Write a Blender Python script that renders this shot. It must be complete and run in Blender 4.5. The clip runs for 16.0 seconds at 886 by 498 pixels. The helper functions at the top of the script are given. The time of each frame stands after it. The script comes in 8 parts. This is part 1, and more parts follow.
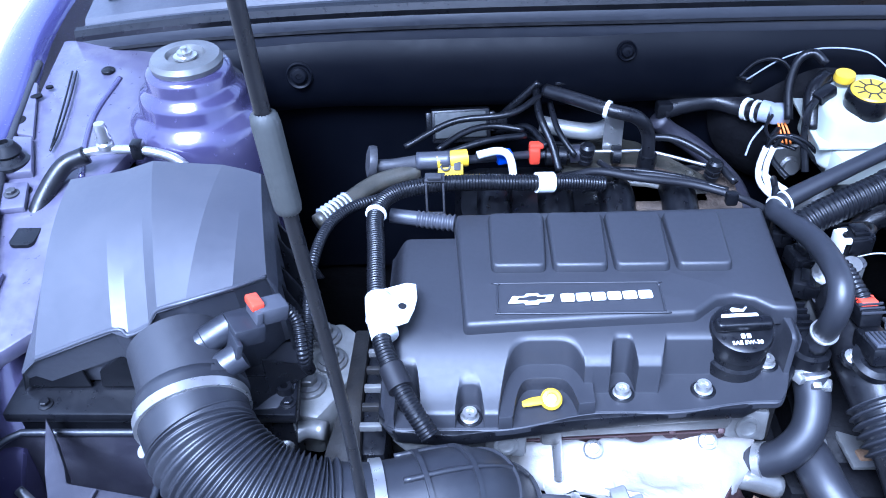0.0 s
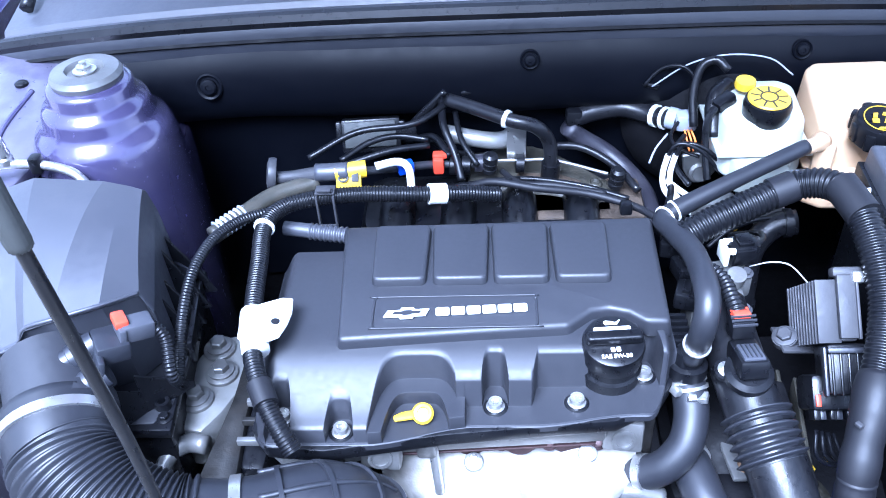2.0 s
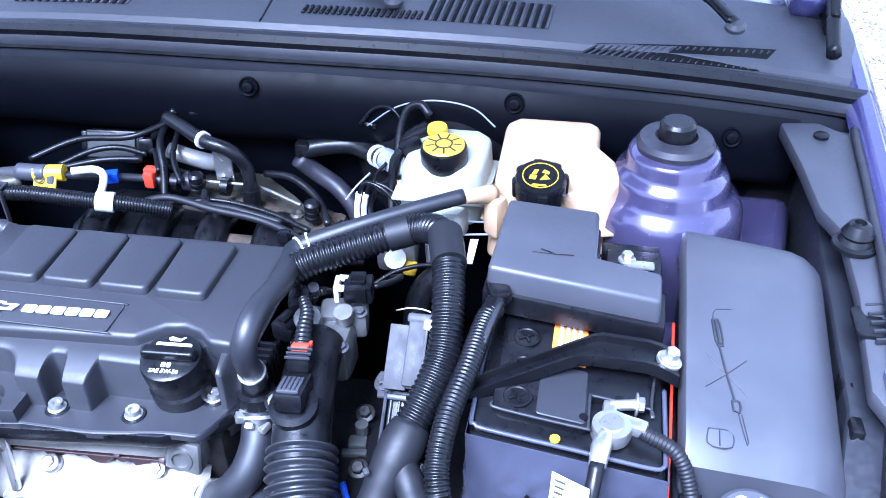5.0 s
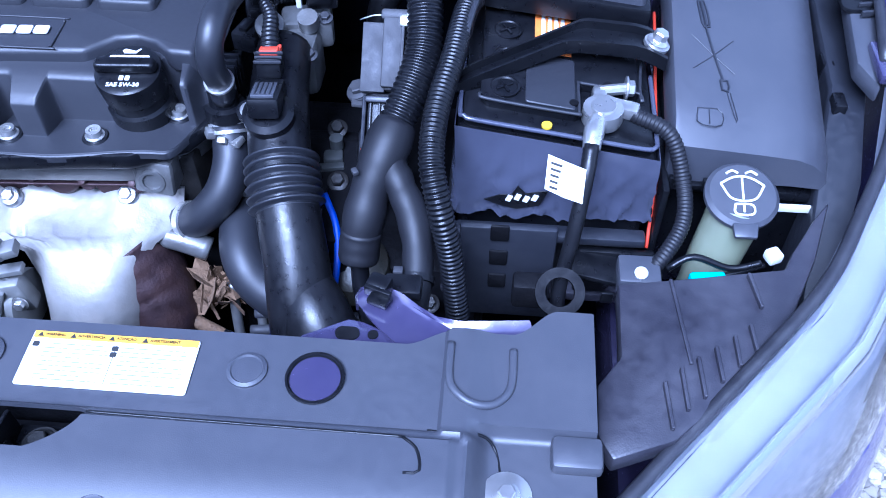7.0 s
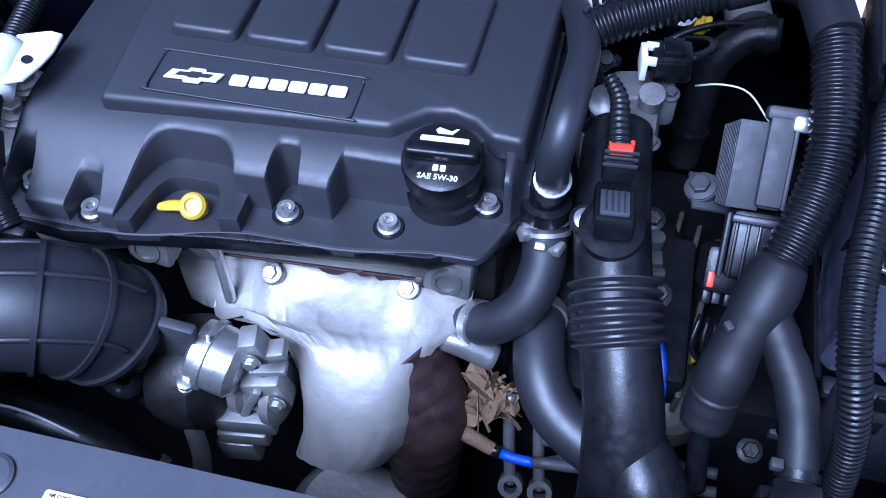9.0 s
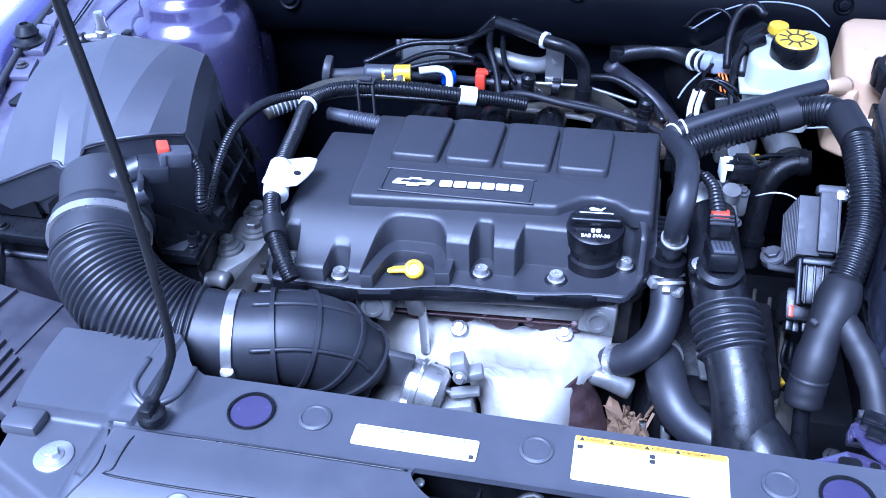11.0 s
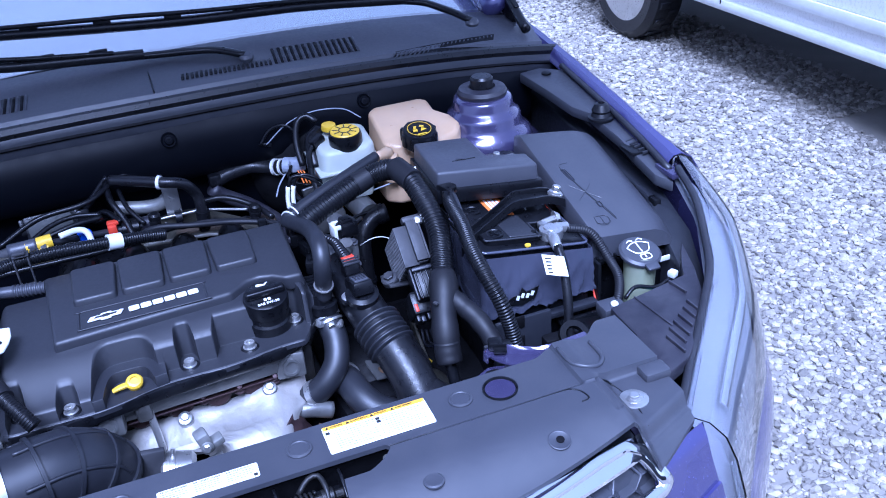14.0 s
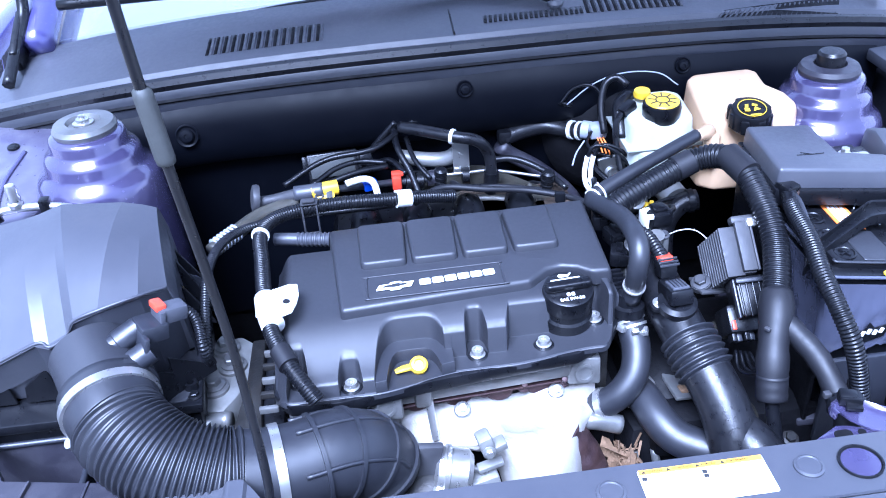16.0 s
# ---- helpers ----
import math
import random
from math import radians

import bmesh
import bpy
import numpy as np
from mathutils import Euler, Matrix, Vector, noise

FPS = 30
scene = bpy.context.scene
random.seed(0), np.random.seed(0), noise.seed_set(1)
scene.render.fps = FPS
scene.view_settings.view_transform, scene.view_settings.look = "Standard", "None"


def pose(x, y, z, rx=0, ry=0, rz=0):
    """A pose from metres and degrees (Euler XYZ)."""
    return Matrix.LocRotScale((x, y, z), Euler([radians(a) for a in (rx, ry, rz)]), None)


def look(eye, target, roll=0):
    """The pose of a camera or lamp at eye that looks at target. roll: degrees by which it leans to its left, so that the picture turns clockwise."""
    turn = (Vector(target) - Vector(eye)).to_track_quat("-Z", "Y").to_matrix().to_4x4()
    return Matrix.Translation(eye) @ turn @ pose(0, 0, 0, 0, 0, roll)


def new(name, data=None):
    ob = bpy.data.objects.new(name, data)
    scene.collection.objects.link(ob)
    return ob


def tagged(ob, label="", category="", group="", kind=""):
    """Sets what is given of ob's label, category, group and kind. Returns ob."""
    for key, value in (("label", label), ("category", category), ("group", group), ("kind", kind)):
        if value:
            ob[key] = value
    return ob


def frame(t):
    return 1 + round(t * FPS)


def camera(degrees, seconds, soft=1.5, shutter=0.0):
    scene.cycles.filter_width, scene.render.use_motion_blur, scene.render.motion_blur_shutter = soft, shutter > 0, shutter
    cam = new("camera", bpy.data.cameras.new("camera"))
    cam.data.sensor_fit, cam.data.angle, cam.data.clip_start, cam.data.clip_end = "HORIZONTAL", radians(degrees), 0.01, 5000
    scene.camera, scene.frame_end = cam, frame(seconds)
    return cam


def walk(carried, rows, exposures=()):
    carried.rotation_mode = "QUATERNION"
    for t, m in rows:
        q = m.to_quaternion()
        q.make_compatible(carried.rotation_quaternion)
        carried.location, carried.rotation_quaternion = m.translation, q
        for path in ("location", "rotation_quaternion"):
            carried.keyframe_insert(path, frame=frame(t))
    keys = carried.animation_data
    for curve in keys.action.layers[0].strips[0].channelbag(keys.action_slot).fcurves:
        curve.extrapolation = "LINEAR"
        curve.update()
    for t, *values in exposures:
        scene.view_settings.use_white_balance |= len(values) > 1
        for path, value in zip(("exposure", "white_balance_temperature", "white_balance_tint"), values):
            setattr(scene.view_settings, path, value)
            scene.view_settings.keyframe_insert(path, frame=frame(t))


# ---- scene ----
cam = camera(52.9, 16.0, soft=1.0)
PATH = [
    (0, (-0.189, 0.367, 1.451), (-0.271, 1.917, 0.19), -2.6),
    (0.5, (-0.184, 0.367, 1.45), (-0.241, 1.917, 0.187), -2.2),
    (1, (-0.163, 0.367, 1.448), (-0.193, 1.904, 0.168), -1.9),
    (1.5, (-0.12, 0.368, 1.445), (-0.175, 1.899, 0.16), -3.2),
    (2, (-0.053, 0.382, 1.461), (-0.166, 1.923, 0.192), -3.8),
    (2.5, (0.023, 0.377, 1.453), (-0.157, 1.993, 0.289), -2.8),
    (3, (0.115, 0.368, 1.433), (-0.163, 1.993, 0.301), -1.9),
    (3.2, (0.155, 0.365, 1.432), (-0.166, 1.973, 0.286), -1.6),
    (5.3, (0.457, 0.417, 1.413), (0.146, 2.008, 0.242), -1.0),
    (5.5, (0.463, 0.416, 1.404), (0.195, 2.0, 0.212), -0.8),
    (6, (0.46, 0.407, 1.37), (0.279, 1.884, 0.034), -0.6),
    (6.5, (0.44, 0.393, 1.352), (0.3, 1.755, -0.106), -0.6),
    (7, (0.384, 0.384, 1.345), (0.279, 1.668, -0.184), -0.1),
    (7.5, (0.301, 0.378, 1.343), (0.22, 1.647, -0.2), 1.7),
    (8, (0.202, 0.397, 1.314), (0.082, 1.67, -0.224), 2.6),
    (8.5, (0.15, 0.486, 1.303), (-0.045, 1.644, -0.316), 1.2),
    (9, (0.169, 0.573, 1.322), (-0.143, 1.705, -0.297), -2.6),
    (9.5, (0.2, 0.585, 1.373), (-0.19, 1.893, -0.088), -3.1),
    (9.7, (0.2, 0.563, 1.392), (-0.219, 1.945, 0.008), -3.4),
    (11.8, (0.021, -0.001, 1.382), (-0.193, 1.584, 0.18), -3.2),
    (12, (0.023, -0.051, 1.383), (-0.122, 1.51, 0.142), -3.8),
    (12.5, (-0.007, -0.125, 1.404), (0.057, 1.468, 0.197), -3.5),
    (13, (-0.052, -0.148, 1.44), (0.255, 1.486, 0.328), -3.2),
    (13.5, (-0.071, -0.125, 1.453), (0.401, 1.52, 0.418), -4.2),
    (14, (-0.04, -0.039, 1.471), (0.525, 1.601, 0.475), -4.7),
    (14.5, (-0.008, 0.071, 1.488), (0.53, 1.727, 0.505), -5.3),
    (15, (-0.049, 0.153, 1.488), (0.423, 1.818, 0.486), -4.2),
    (15.5, (-0.102, 0.175, 1.478), (0.228, 1.847, 0.43), -3.8),
    (16, (-0.139, 0.163, 1.465), (-0.023, 1.83, 0.366), -4.5),
]
walk(cam, [(t, look(eye, target, roll)) for t, eye, target, roll in PATH],
     exposures=[(0.0, 2.25, 4330, 17), (1.5, 2.44, 4400, 15), (3.0, 2.84, 4650, 18), (5.5, 2.30, 4420, 19), (6.5, 1.86, 4200, 20), (7.5, 1.50, 4220, 23),
                (8.0, 1.46, 4280, 22), (9.0, 1.10, 4330, 21), (9.5, 2.04, 4300, 21), (9.8, 2.08, 4300, 22), (12.0, 1.34, 4180, 22), (12.5, 1.00, 4180, 20), (13.5, 1.11, 4220, 26),
                (14.5, 1.28, 4260, 27), (15.0, 1.58, 4310, 25), (15.5, 1.79, 4350, 23), (16.0, 2.36, 4430, 20)])

# ---- light: bright overcast sky over an open yard ----
world = bpy.data.worlds.new("overcast_sky")
scene.world = world
world.use_nodes = True
wn = world.node_tree
sky = wn.nodes.new("ShaderNodeTexSky")
sky.sky_type = "NISHITA"
sky.sun_disc = False
sky.sun_elevation, sky.sun_rotation = radians(58), radians(201)
sky.air_density, sky.dust_density, sky.ozone_density = 1.0, 8.0, 1.0
haze = wn.nodes.new("ShaderNodeMix")                       # thin even cloud over the whole sky
haze.data_type = "RGBA"
haze.inputs["Factor"].default_value = 0.6
haze.inputs["B"].default_value = (7.0, 7.2, 7.5, 1)
wn.links.new(sky.outputs[0], haze.inputs["A"])
wn.links.new(haze.outputs["Result"], wn.nodes["Background"].inputs[0])
wn.nodes["Background"].inputs[1].default_value = 0.065
sun = new("sun", bpy.data.lights.new("sun", "SUN"))
sun.data.energy, sun.data.angle, sun.data.color = 3.6, radians(34), (1.0, 0.97, 0.93)
sun.matrix_world = look((-1.0, -1.6, 5.2), (0, 1, 0.8))
# ---- tools for building ----
def mat(name, color, rough=0.5, metal=0.0, vary=0.25, grain=60.0, patch=6.0, bump=0.1, fine=400.0,
        coat=0.0, dust=0.0, dust_color=(0.32, 0.30, 0.28), spec=0.5, each=0.0, rvary=0.25):
    """Procedural surface: colour varied at two scales, dust in patches, rough and bumpy by noise."""
    m = bpy.data.materials.new(name)
    m.use_nodes = True
    nt = m.node_tree
    N, L = nt.nodes, nt.links
    p = N["Principled BSDF"]
    tc = N.new("ShaderNodeTexCoord")

    def noise_at(scale, detail=4.0):
        n = N.new("ShaderNodeTexNoise")
        n.inputs["Scale"].default_value, n.inputs["Detail"].default_value = scale, detail
        L.new(tc.outputs["Object"], n.inputs["Vector"])
        return n.outputs["Fac"]

    def ramp(sock, lo, hi, a=0.3, b=0.7):
        r = N.new("ShaderNodeMapRange")
        r.inputs["From Min"].default_value, r.inputs["From Max"].default_value = a, b
        r.inputs["To Min"].default_value, r.inputs["To Max"].default_value = lo, hi
        L.new(sock, r.inputs["Value"])
        return r.outputs["Result"]

    def mix(fac, a, b, kind="MIX"):
        x = N.new("ShaderNodeMix")
        x.data_type, x.blend_type = "RGBA", kind
        for sock, val in ((x.inputs["Factor"], fac), (x.inputs["A"], a), (x.inputs["B"], b)):
            if hasattr(val, "links"):
                L.new(val, sock)
            elif isinstance(val, tuple):
                sock.default_value = (*val[:3], 1)
            else:
                sock.default_value = val
        return x.outputs["Result"]

    big, small = noise_at(patch), noise_at(grain)
    dark = tuple(c * (1 - vary) for c in color)
    light = tuple(min(1, c * (1 + vary)) for c in color)
    col = mix(ramp(big, 0, 1), dark, light)
    col = mix(ramp(small, 0, 0.5), col, light)
    if each:
        oi = N.new("ShaderNodeObjectInfo")
        hv = N.new("ShaderNodeHueSaturation")
        hv.inputs["Value"].default_value = 1
        L.new(ramp(oi.outputs["Random"], 1 - each, 1 + each, 0, 1), hv.inputs["Value"])
        L.new(col, hv.inputs["Color"])
        col = hv.outputs["Color"]
    rsock = ramp(small, rough * (1 - rvary), min(1, rough * (1 + rvary)))
    if dust:
        d = ramp(noise_at(patch * 3.1, 8.0), 0, dust, 0.42, 0.75)
        col = mix(d, col, dust_color)
    L.new(col, p.inputs["Base Color"])
    L.new(rsock, p.inputs["Roughness"])
    p.inputs["Metallic"].default_value = metal
    p.inputs["Specular IOR Level"].default_value = spec
    p.inputs["Coat Weight"].default_value = coat
    p.inputs["Coat Roughness"].default_value = 0.06
    if bump:
        b = N.new("ShaderNodeBump")
        b.inputs["Strength"].default_value, b.inputs["Distance"].default_value = bump, 0.002
        L.new(noise_at(fine, 3.0), b.inputs["Height"])
        L.new(b.outputs["Normal"], p.inputs["Normal"])
    return m


def smooth(bm, angle=35):
    for f in bm.faces:
        f.smooth = True
    lim = radians(angle)
    for e in bm.edges:
        if len(e.link_faces) == 2 and e.calc_face_angle(0) > lim:
            e.smooth = False
    return bm


def thing(name, at, label, category, group="", kind=""):
    ob = new(name)
    ob.location = at
    ob.empty_display_size = 0.05
    return tagged(ob, label, category, group, kind)


def origin(ob):
    v = Vector(ob.location)
    while ob.parent:
        ob = ob.parent
        v += ob.location
    return v


def part(name, bm, material, parent=None, label="", sharp=35):
    """Links a bmesh, built in world metres, as one mesh object under its parent."""
    if sharp:
        smooth(bm, sharp)
    if parent:
        bmesh.ops.translate(bm, verts=bm.verts, vec=-origin(parent))
    me = bpy.data.meshes.new(name)
    bm.to_mesh(me)
    bm.free()
    me.materials.append(material)
    ob = new(name, me)
    ob.parent = parent
    return tagged(ob, label)


def single(name, bm, material, label, category, group="", kind="", sharp=35):
    """A thing that is one mesh."""
    return tagged(part(name, bm, material, None, "", sharp), label, category, group, kind)


def bevelled(bm, width, seg=2, angle=30):
    if width:
        lim = radians(angle)
        es = [e for e in bm.edges if len(e.link_faces) == 2 and e.calc_face_angle(0) > lim]
        bmesh.ops.bevel(bm, geom=es, offset=width, segments=seg, profile=0.5, affect="EDGES", clamp_overlap=True)
    return bm


def box(c, s, bevel=0.002, rot=(0, 0, 0), seg=2, taper=1.0):
    """A bevelled block at centre c with sizes s; taper shrinks its top."""
    bm = bmesh.new()
    bmesh.ops.create_cube(bm, size=1)
    for v in bm.verts:
        k = taper if v.co.z > 0 else 1
        v.co = Vector((v.co.x * s[0] * k, v.co.y * s[1] * k, v.co.z * s[2]))
    bevelled(bm, bevel, seg)
    bmesh.ops.transform(bm, matrix=pose(*c, *rot), verts=bm.verts)
    return bm


def prism(outline, z0, z1, bevel=0.002, seg=2, shrink=0.0, m=None):
    """Outline (x, y) raised from z0 to z1 (numbers or functions of x, y); the top is drawn in by shrink."""
    bm = bmesh.new()
    f0 = z0 if callable(z0) else (lambda x, y: z0)
    f1 = z1 if callable(z1) else (lambda x, y: z1)
    cx = sum(p[0] for p in outline) / len(outline)
    cy = sum(p[1] for p in outline) / len(outline)
    low = [bm.verts.new((x, y, f0(x, y))) for x, y in outline]
    top = []
    for x, y in outline:
        d = Vector((cx - x, cy - y))
        q = d.normalized() * min(shrink, d.length) if d.length else d
        top.append(bm.verts.new((x + q.x, y + q.y, f1(x, y))))
    n = len(outline)
    bm.faces.new(low[::-1])
    bm.faces.new(top)
    for i in range(n):
        bm.faces.new((low[i], low[(i + 1) % n], top[(i + 1) % n], top[i]))
    bmesh.ops.recalc_face_normals(bm, faces=bm.faces)
    bevelled(bm, bevel, seg)
    if m:
        bmesh.ops.transform(bm, matrix=m, verts=bm.verts)
    return bm


def rounded(x0, y0, x1, y1, r, seg=5):
    pts = []
    for cx, cy, a in ((x1 - r, y1 - r, 0), (x0 + r, y1 - r, 90), (x0 + r, y0 + r, 180), (x1 - r, y0 + r, 270)):
        for i in range(seg + 1):
            t = radians(a + 90 * i / seg)
            pts.append((cx + r * math.cos(t), cy + r * math.sin(t)))
    return pts


def spline(pts, step=0.004):
    """Points along a smooth curve through pts, step apart."""
    P = [Vector(p) for p in pts]
    P = [P[0] * 2 - P[1]] + P + [P[-1] * 2 - P[-2]]
    dense = []
    for i in range(1, len(P) - 2):
        a, b, c, d = P[i - 1:i + 3]
        n = max(6, int((c - b).length / 0.00025))
        for k in range(n):
            t = k / n
            dense.append(0.5 * ((2 * b) + (c - a) * t + (2 * a - 5 * b + 4 * c - d) * t * t + (3 * b - a - 3 * c + d) * t ** 3))
    dense.append(P[-2])
    out, acc = [dense[0]], 0.0
    for p, q in zip(dense, dense[1:]):
        acc += (q - p).length
        if acc >= step - 1e-9:
            out.append(q)
            acc -= step
    if (out[-1] - dense[-1]).length > step * 0.3:
        out.append(dense[-1])
    return out


def tube(pts, r, seg=14, step=0.006, rib=0.0, depth=0.0, caps=True, ribbed=None, flat=1.0, wobble=0.0):
    """A hose along a smooth curve. r: radius, or a list along it. rib: pitch of corrugations of that depth,
    on the stretch ribbed=(from, to) of its length. flat squashes it in height."""
    if rib:
        step = rib / 6
    line = spline(pts, step)
    n = len(line)
    bm = bmesh.new()
    rings = []
    up = Vector((0.13, 0.21, 1)).normalized()
    run = 0.0
    total = sum((b - a).length for a, b in zip(line, line[1:]))
    for i, p in enumerate(line):
        t = (line[min(i + 1, n - 1)] - line[max(i - 1, 0)]).normalized()
        side = t.cross(up).normalized()
        up = side.cross(t).normalized()
        if i:
            run += (p - line[i - 1]).length
        u = run / total
        if isinstance(r, (list, tuple)):
            x = u * (len(r) - 1)
            j = min(int(x), len(r) - 2)
            rad = r[j] + (r[j + 1] - r[j]) * (x - j)
        else:
            rad = r
        if rib and (ribbed is None or ribbed[0] <= u <= ribbed[1]):
            rad += depth * math.cos(2 * math.pi * i / 6) * 0.5 - depth * 0.5
        if wobble:
            rad *= 1 + wobble * noise.noise(p * 90)
        rings.append([bm.verts.new(p + (side * math.cos(a) + up * math.sin(a) * flat) * rad)
                      for a in (2 * math.pi * k / seg for k in range(seg))])
    for A, B in zip(rings, rings[1:]):
        for k in range(seg):
            bm.faces.new((A[k], A[(k + 1) % seg], B[(k + 1) % seg], B[k]))
    if caps:
        bm.faces.new(rings[0][::-1])
        bm.faces.new(rings[-1])
    return bm


def lathe(profile, at=(0, 0, 0), axis=(0, 0, 1), seg=28):
    """Profile (radius, height) turned about the axis from at."""
    bm = bmesh.new()
    rings = []
    for r, z in profile:
        if r < 1e-6:
            rings.append([bm.verts.new((0, 0, z))])
        else:
            rings.append([bm.verts.new((r * math.cos(a), r * math.sin(a), z)) for a in (2 * math.pi * k / seg for k in range(seg))])
    for A, B in zip(rings, rings[1:]):
        for k in range(seg):
            a0, a1 = A[k % len(A)], A[(k + 1) % len(A)]
            b0, b1 = B[k % len(B)], B[(k + 1) % len(B)]
            vs = []
            for v in (a0, a1, b1, b0):
                if v not in vs:
                    vs.append(v)
            if len(vs) > 2:
                bm.faces.new(vs)
    for R in (rings[0], rings[-1]):
        if len(R) > 2 and profile[0] != profile[-1]:
            try:
                bm.faces.new(R)
            except ValueError:
                pass
    bmesh.ops.recalc_face_normals(bm, faces=bm.faces)
    q = Vector(axis).normalized().to_track_quat("Z", "Y").to_matrix().to_4x4()
    bmesh.ops.transform(bm, matrix=Matrix.Translation(at) @ q, verts=bm.verts)
    return bm


def joined(*bms):
    out = bmesh.new()
    for b in bms:
        me = bpy.data.meshes.new("tmp")
        b.to_mesh(me)
        b.free()
        out.from_mesh(me)
        bpy.data.meshes.remove(me)
    return out


def hexbolt(at, r=0.007, h=0.006, axis=(0, 0, 1)):
    """Flanged hexagon bolt head."""
    a, z = Vector(at), Vector(axis).normalized()
    return joined(lathe([(0, 0), (r * 1.5, 0), (r * 1.5, h * 0.2), (r * 1.1, h * 0.35), (0, h * 0.35)], a, z, 18),
                  lathe([(r, h * 0.3), (r, h * 0.9), (r * 0.85, h), (0, h)], a, z, 6))


def torx(at, r=0.008, h=0.007, axis=(0, 0, 1)):
    """Round flanged bolt head with a star socket."""
    a, z = Vector(at), Vector(axis).normalized()
    return joined(lathe([(r * 1.25, 0), (r * 1.25, h * 0.3), (r, h * 0.4), (r * 0.95, h), (r * 0.55, h), (r * 0.5, h * 0.55), (0, h * 0.5)], a, z, 20),
                  lathe([(r * 0.3, h * 0.5), (r * 0.3, h * 0.8), (0, h * 0.8)], a, z, 6))


def words(text, size, m, depth=0.0004, bold=False, align="CENTER"):
    """Letters in the built-in font as a bmesh, laid in the pose m."""
    cu = bpy.data.curves.new("text", "FONT")
    cu.body, cu.size, cu.extrude, cu.align_x, cu.align_y = text, size, depth, align, "CENTER"
    cu.offset = size * 0.02 if bold else 0
    cu.resolution_u = 2
    ob = bpy.data.objects.new("text", cu)
    me = bpy.data.meshes.new_from_object(ob)
    bm = bmesh.new()
    bm.from_mesh(me)
    bpy.data.objects.remove(ob)
    bpy.data.curves.remove(cu)
    bpy.data.meshes.remove(me)
    bmesh.ops.transform(bm, matrix=m, verts=bm.verts)
    return bm


def relief(x0, y0, x1, y1, step, height, keep=None):
    """A shell over a rectangle with the height function, turned down at its rim; keep(x, y) cuts the plan."""
    nx, ny = int((x1 - x0) / step) + 1, int((y1 - y0) / step) + 1
    xs, ys = np.linspace(x0, x1, nx), np.linspace(y0, y1, ny)
    bm = bmesh.new()
    V = {}
    for i, x in enumerate(xs):
        for j, y in enumerate(ys):
            if keep is None or keep(x, y):
                V[i, j] = bm.verts.new((x, y, height(x, y)))
    if keep:                                            # draw the rim out to the true outline
        rim = {}
        for i in range(nx):
            for j in range(ny):
                if (i, j) in V:
                    continue
                for k in ((i - 1, j), (i + 1, j), (i, j - 1), (i, j + 1), (i - 1, j - 1), (i + 1, j + 1), (i - 1, j + 1), (i + 1, j - 1)):
                    if k in V:
                        a, b = Vector((xs[k[0]], ys[k[1]])), Vector((xs[i], ys[j]))
                        for _ in range(7):
                            c = (a + b) / 2
                            if keep(c.x, c.y):
                                a = c
                            else:
                                b = c
                        rim[i, j] = (a.x, a.y, height(a.x, a.y))
                        break
        for k, p in rim.items():
            V[k] = bm.verts.new(p)
    for i in range(nx - 1):
        for j in range(ny - 1):
            q = [V.get(k) for k in ((i, j), (i + 1, j), (i + 1, j + 1), (i, j + 1))]
            if None not in q:
                bm.faces.new(q)
    edge = [e for e in bm.edges if len(e.link_faces) == 1]
    r = bmesh.ops.extrude_edge_only(bm, edges=edge)
    for v in r["geom"]:
        if isinstance(v, bmesh.types.BMVert):
            v.co.z -= 0.006
    bmesh.ops.recalc_face_normals(bm, faces=bm.faces)
    return bm


def sstep(a, b, x):
    t = min(1, max(0, (x - a) / (b - a)))
    return t * t * (3 - 2 * t)


def lerp_table(tab, x):
    """Linear reading of a table of rows (x, values...)."""
    if x <= tab[0][0]:
        return tab[0][1:]
    for a, b in zip(tab, tab[1:]):
        if x <= b[0]:
            k = (x - a[0]) / (b[0] - a[0])
            return tuple(p + (q - p) * k for p, q in zip(a[1:], b[1:]))
    return tab[-1][1:]


def loft(rows, closed=False):
    """Faces between rows of points; every row has the same count."""
    bm = bmesh.new()
    R = [[bm.verts.new(p) for p in row] for row in rows]
    for A, B in zip(R, R[1:]):
        n = len(A)
        for k in range(n if closed else n - 1):
            bm.faces.new((A[k], A[(k + 1) % n], B[(k + 1) % n], B[k]))
    return bm


def thick(bm, t):
    """Gives an open sheet a thickness."""
    bmesh.ops.recalc_face_normals(bm, faces=bm.faces)
    bmesh.ops.solidify(bm, geom=bm.faces[:] + bm.edges[:] + bm.verts[:], thickness=t)
    bmesh.ops.recalc_face_normals(bm, faces=bm.faces)
    return bm


# ---- materials ----
SOOT = (0.085, 0.085, 0.09)
PAINT = mat("purple_blue_metallic_paint", (0.062, 0.056, 0.165), 0.26, 0.35, 0.03, 300, 3, 0.0, 900, coat=1.0, dust=0.02, rvary=0.06)
PAINT_IN = mat("inner_panel_paint", (0.060, 0.052, 0.115), 0.22, 0.45, 0.10, 120, 5, 0.02, 500, coat=1.0, dust=0.08)
BLACK = mat("black_plastic", (0.0036, 0.0038, 0.0050), 0.33, 0, 0.3, 120, 8, 0.08, 900, dust=0.04, dust_color=SOOT, spec=0.32)
COWL = mat("dark_cowl_plastic", (0.015, 0.016, 0.021), 0.40, 0, 0.12, 150, 7, 0.06, 1200, dust=0.07, dust_color=SOOT, spec=0.55)
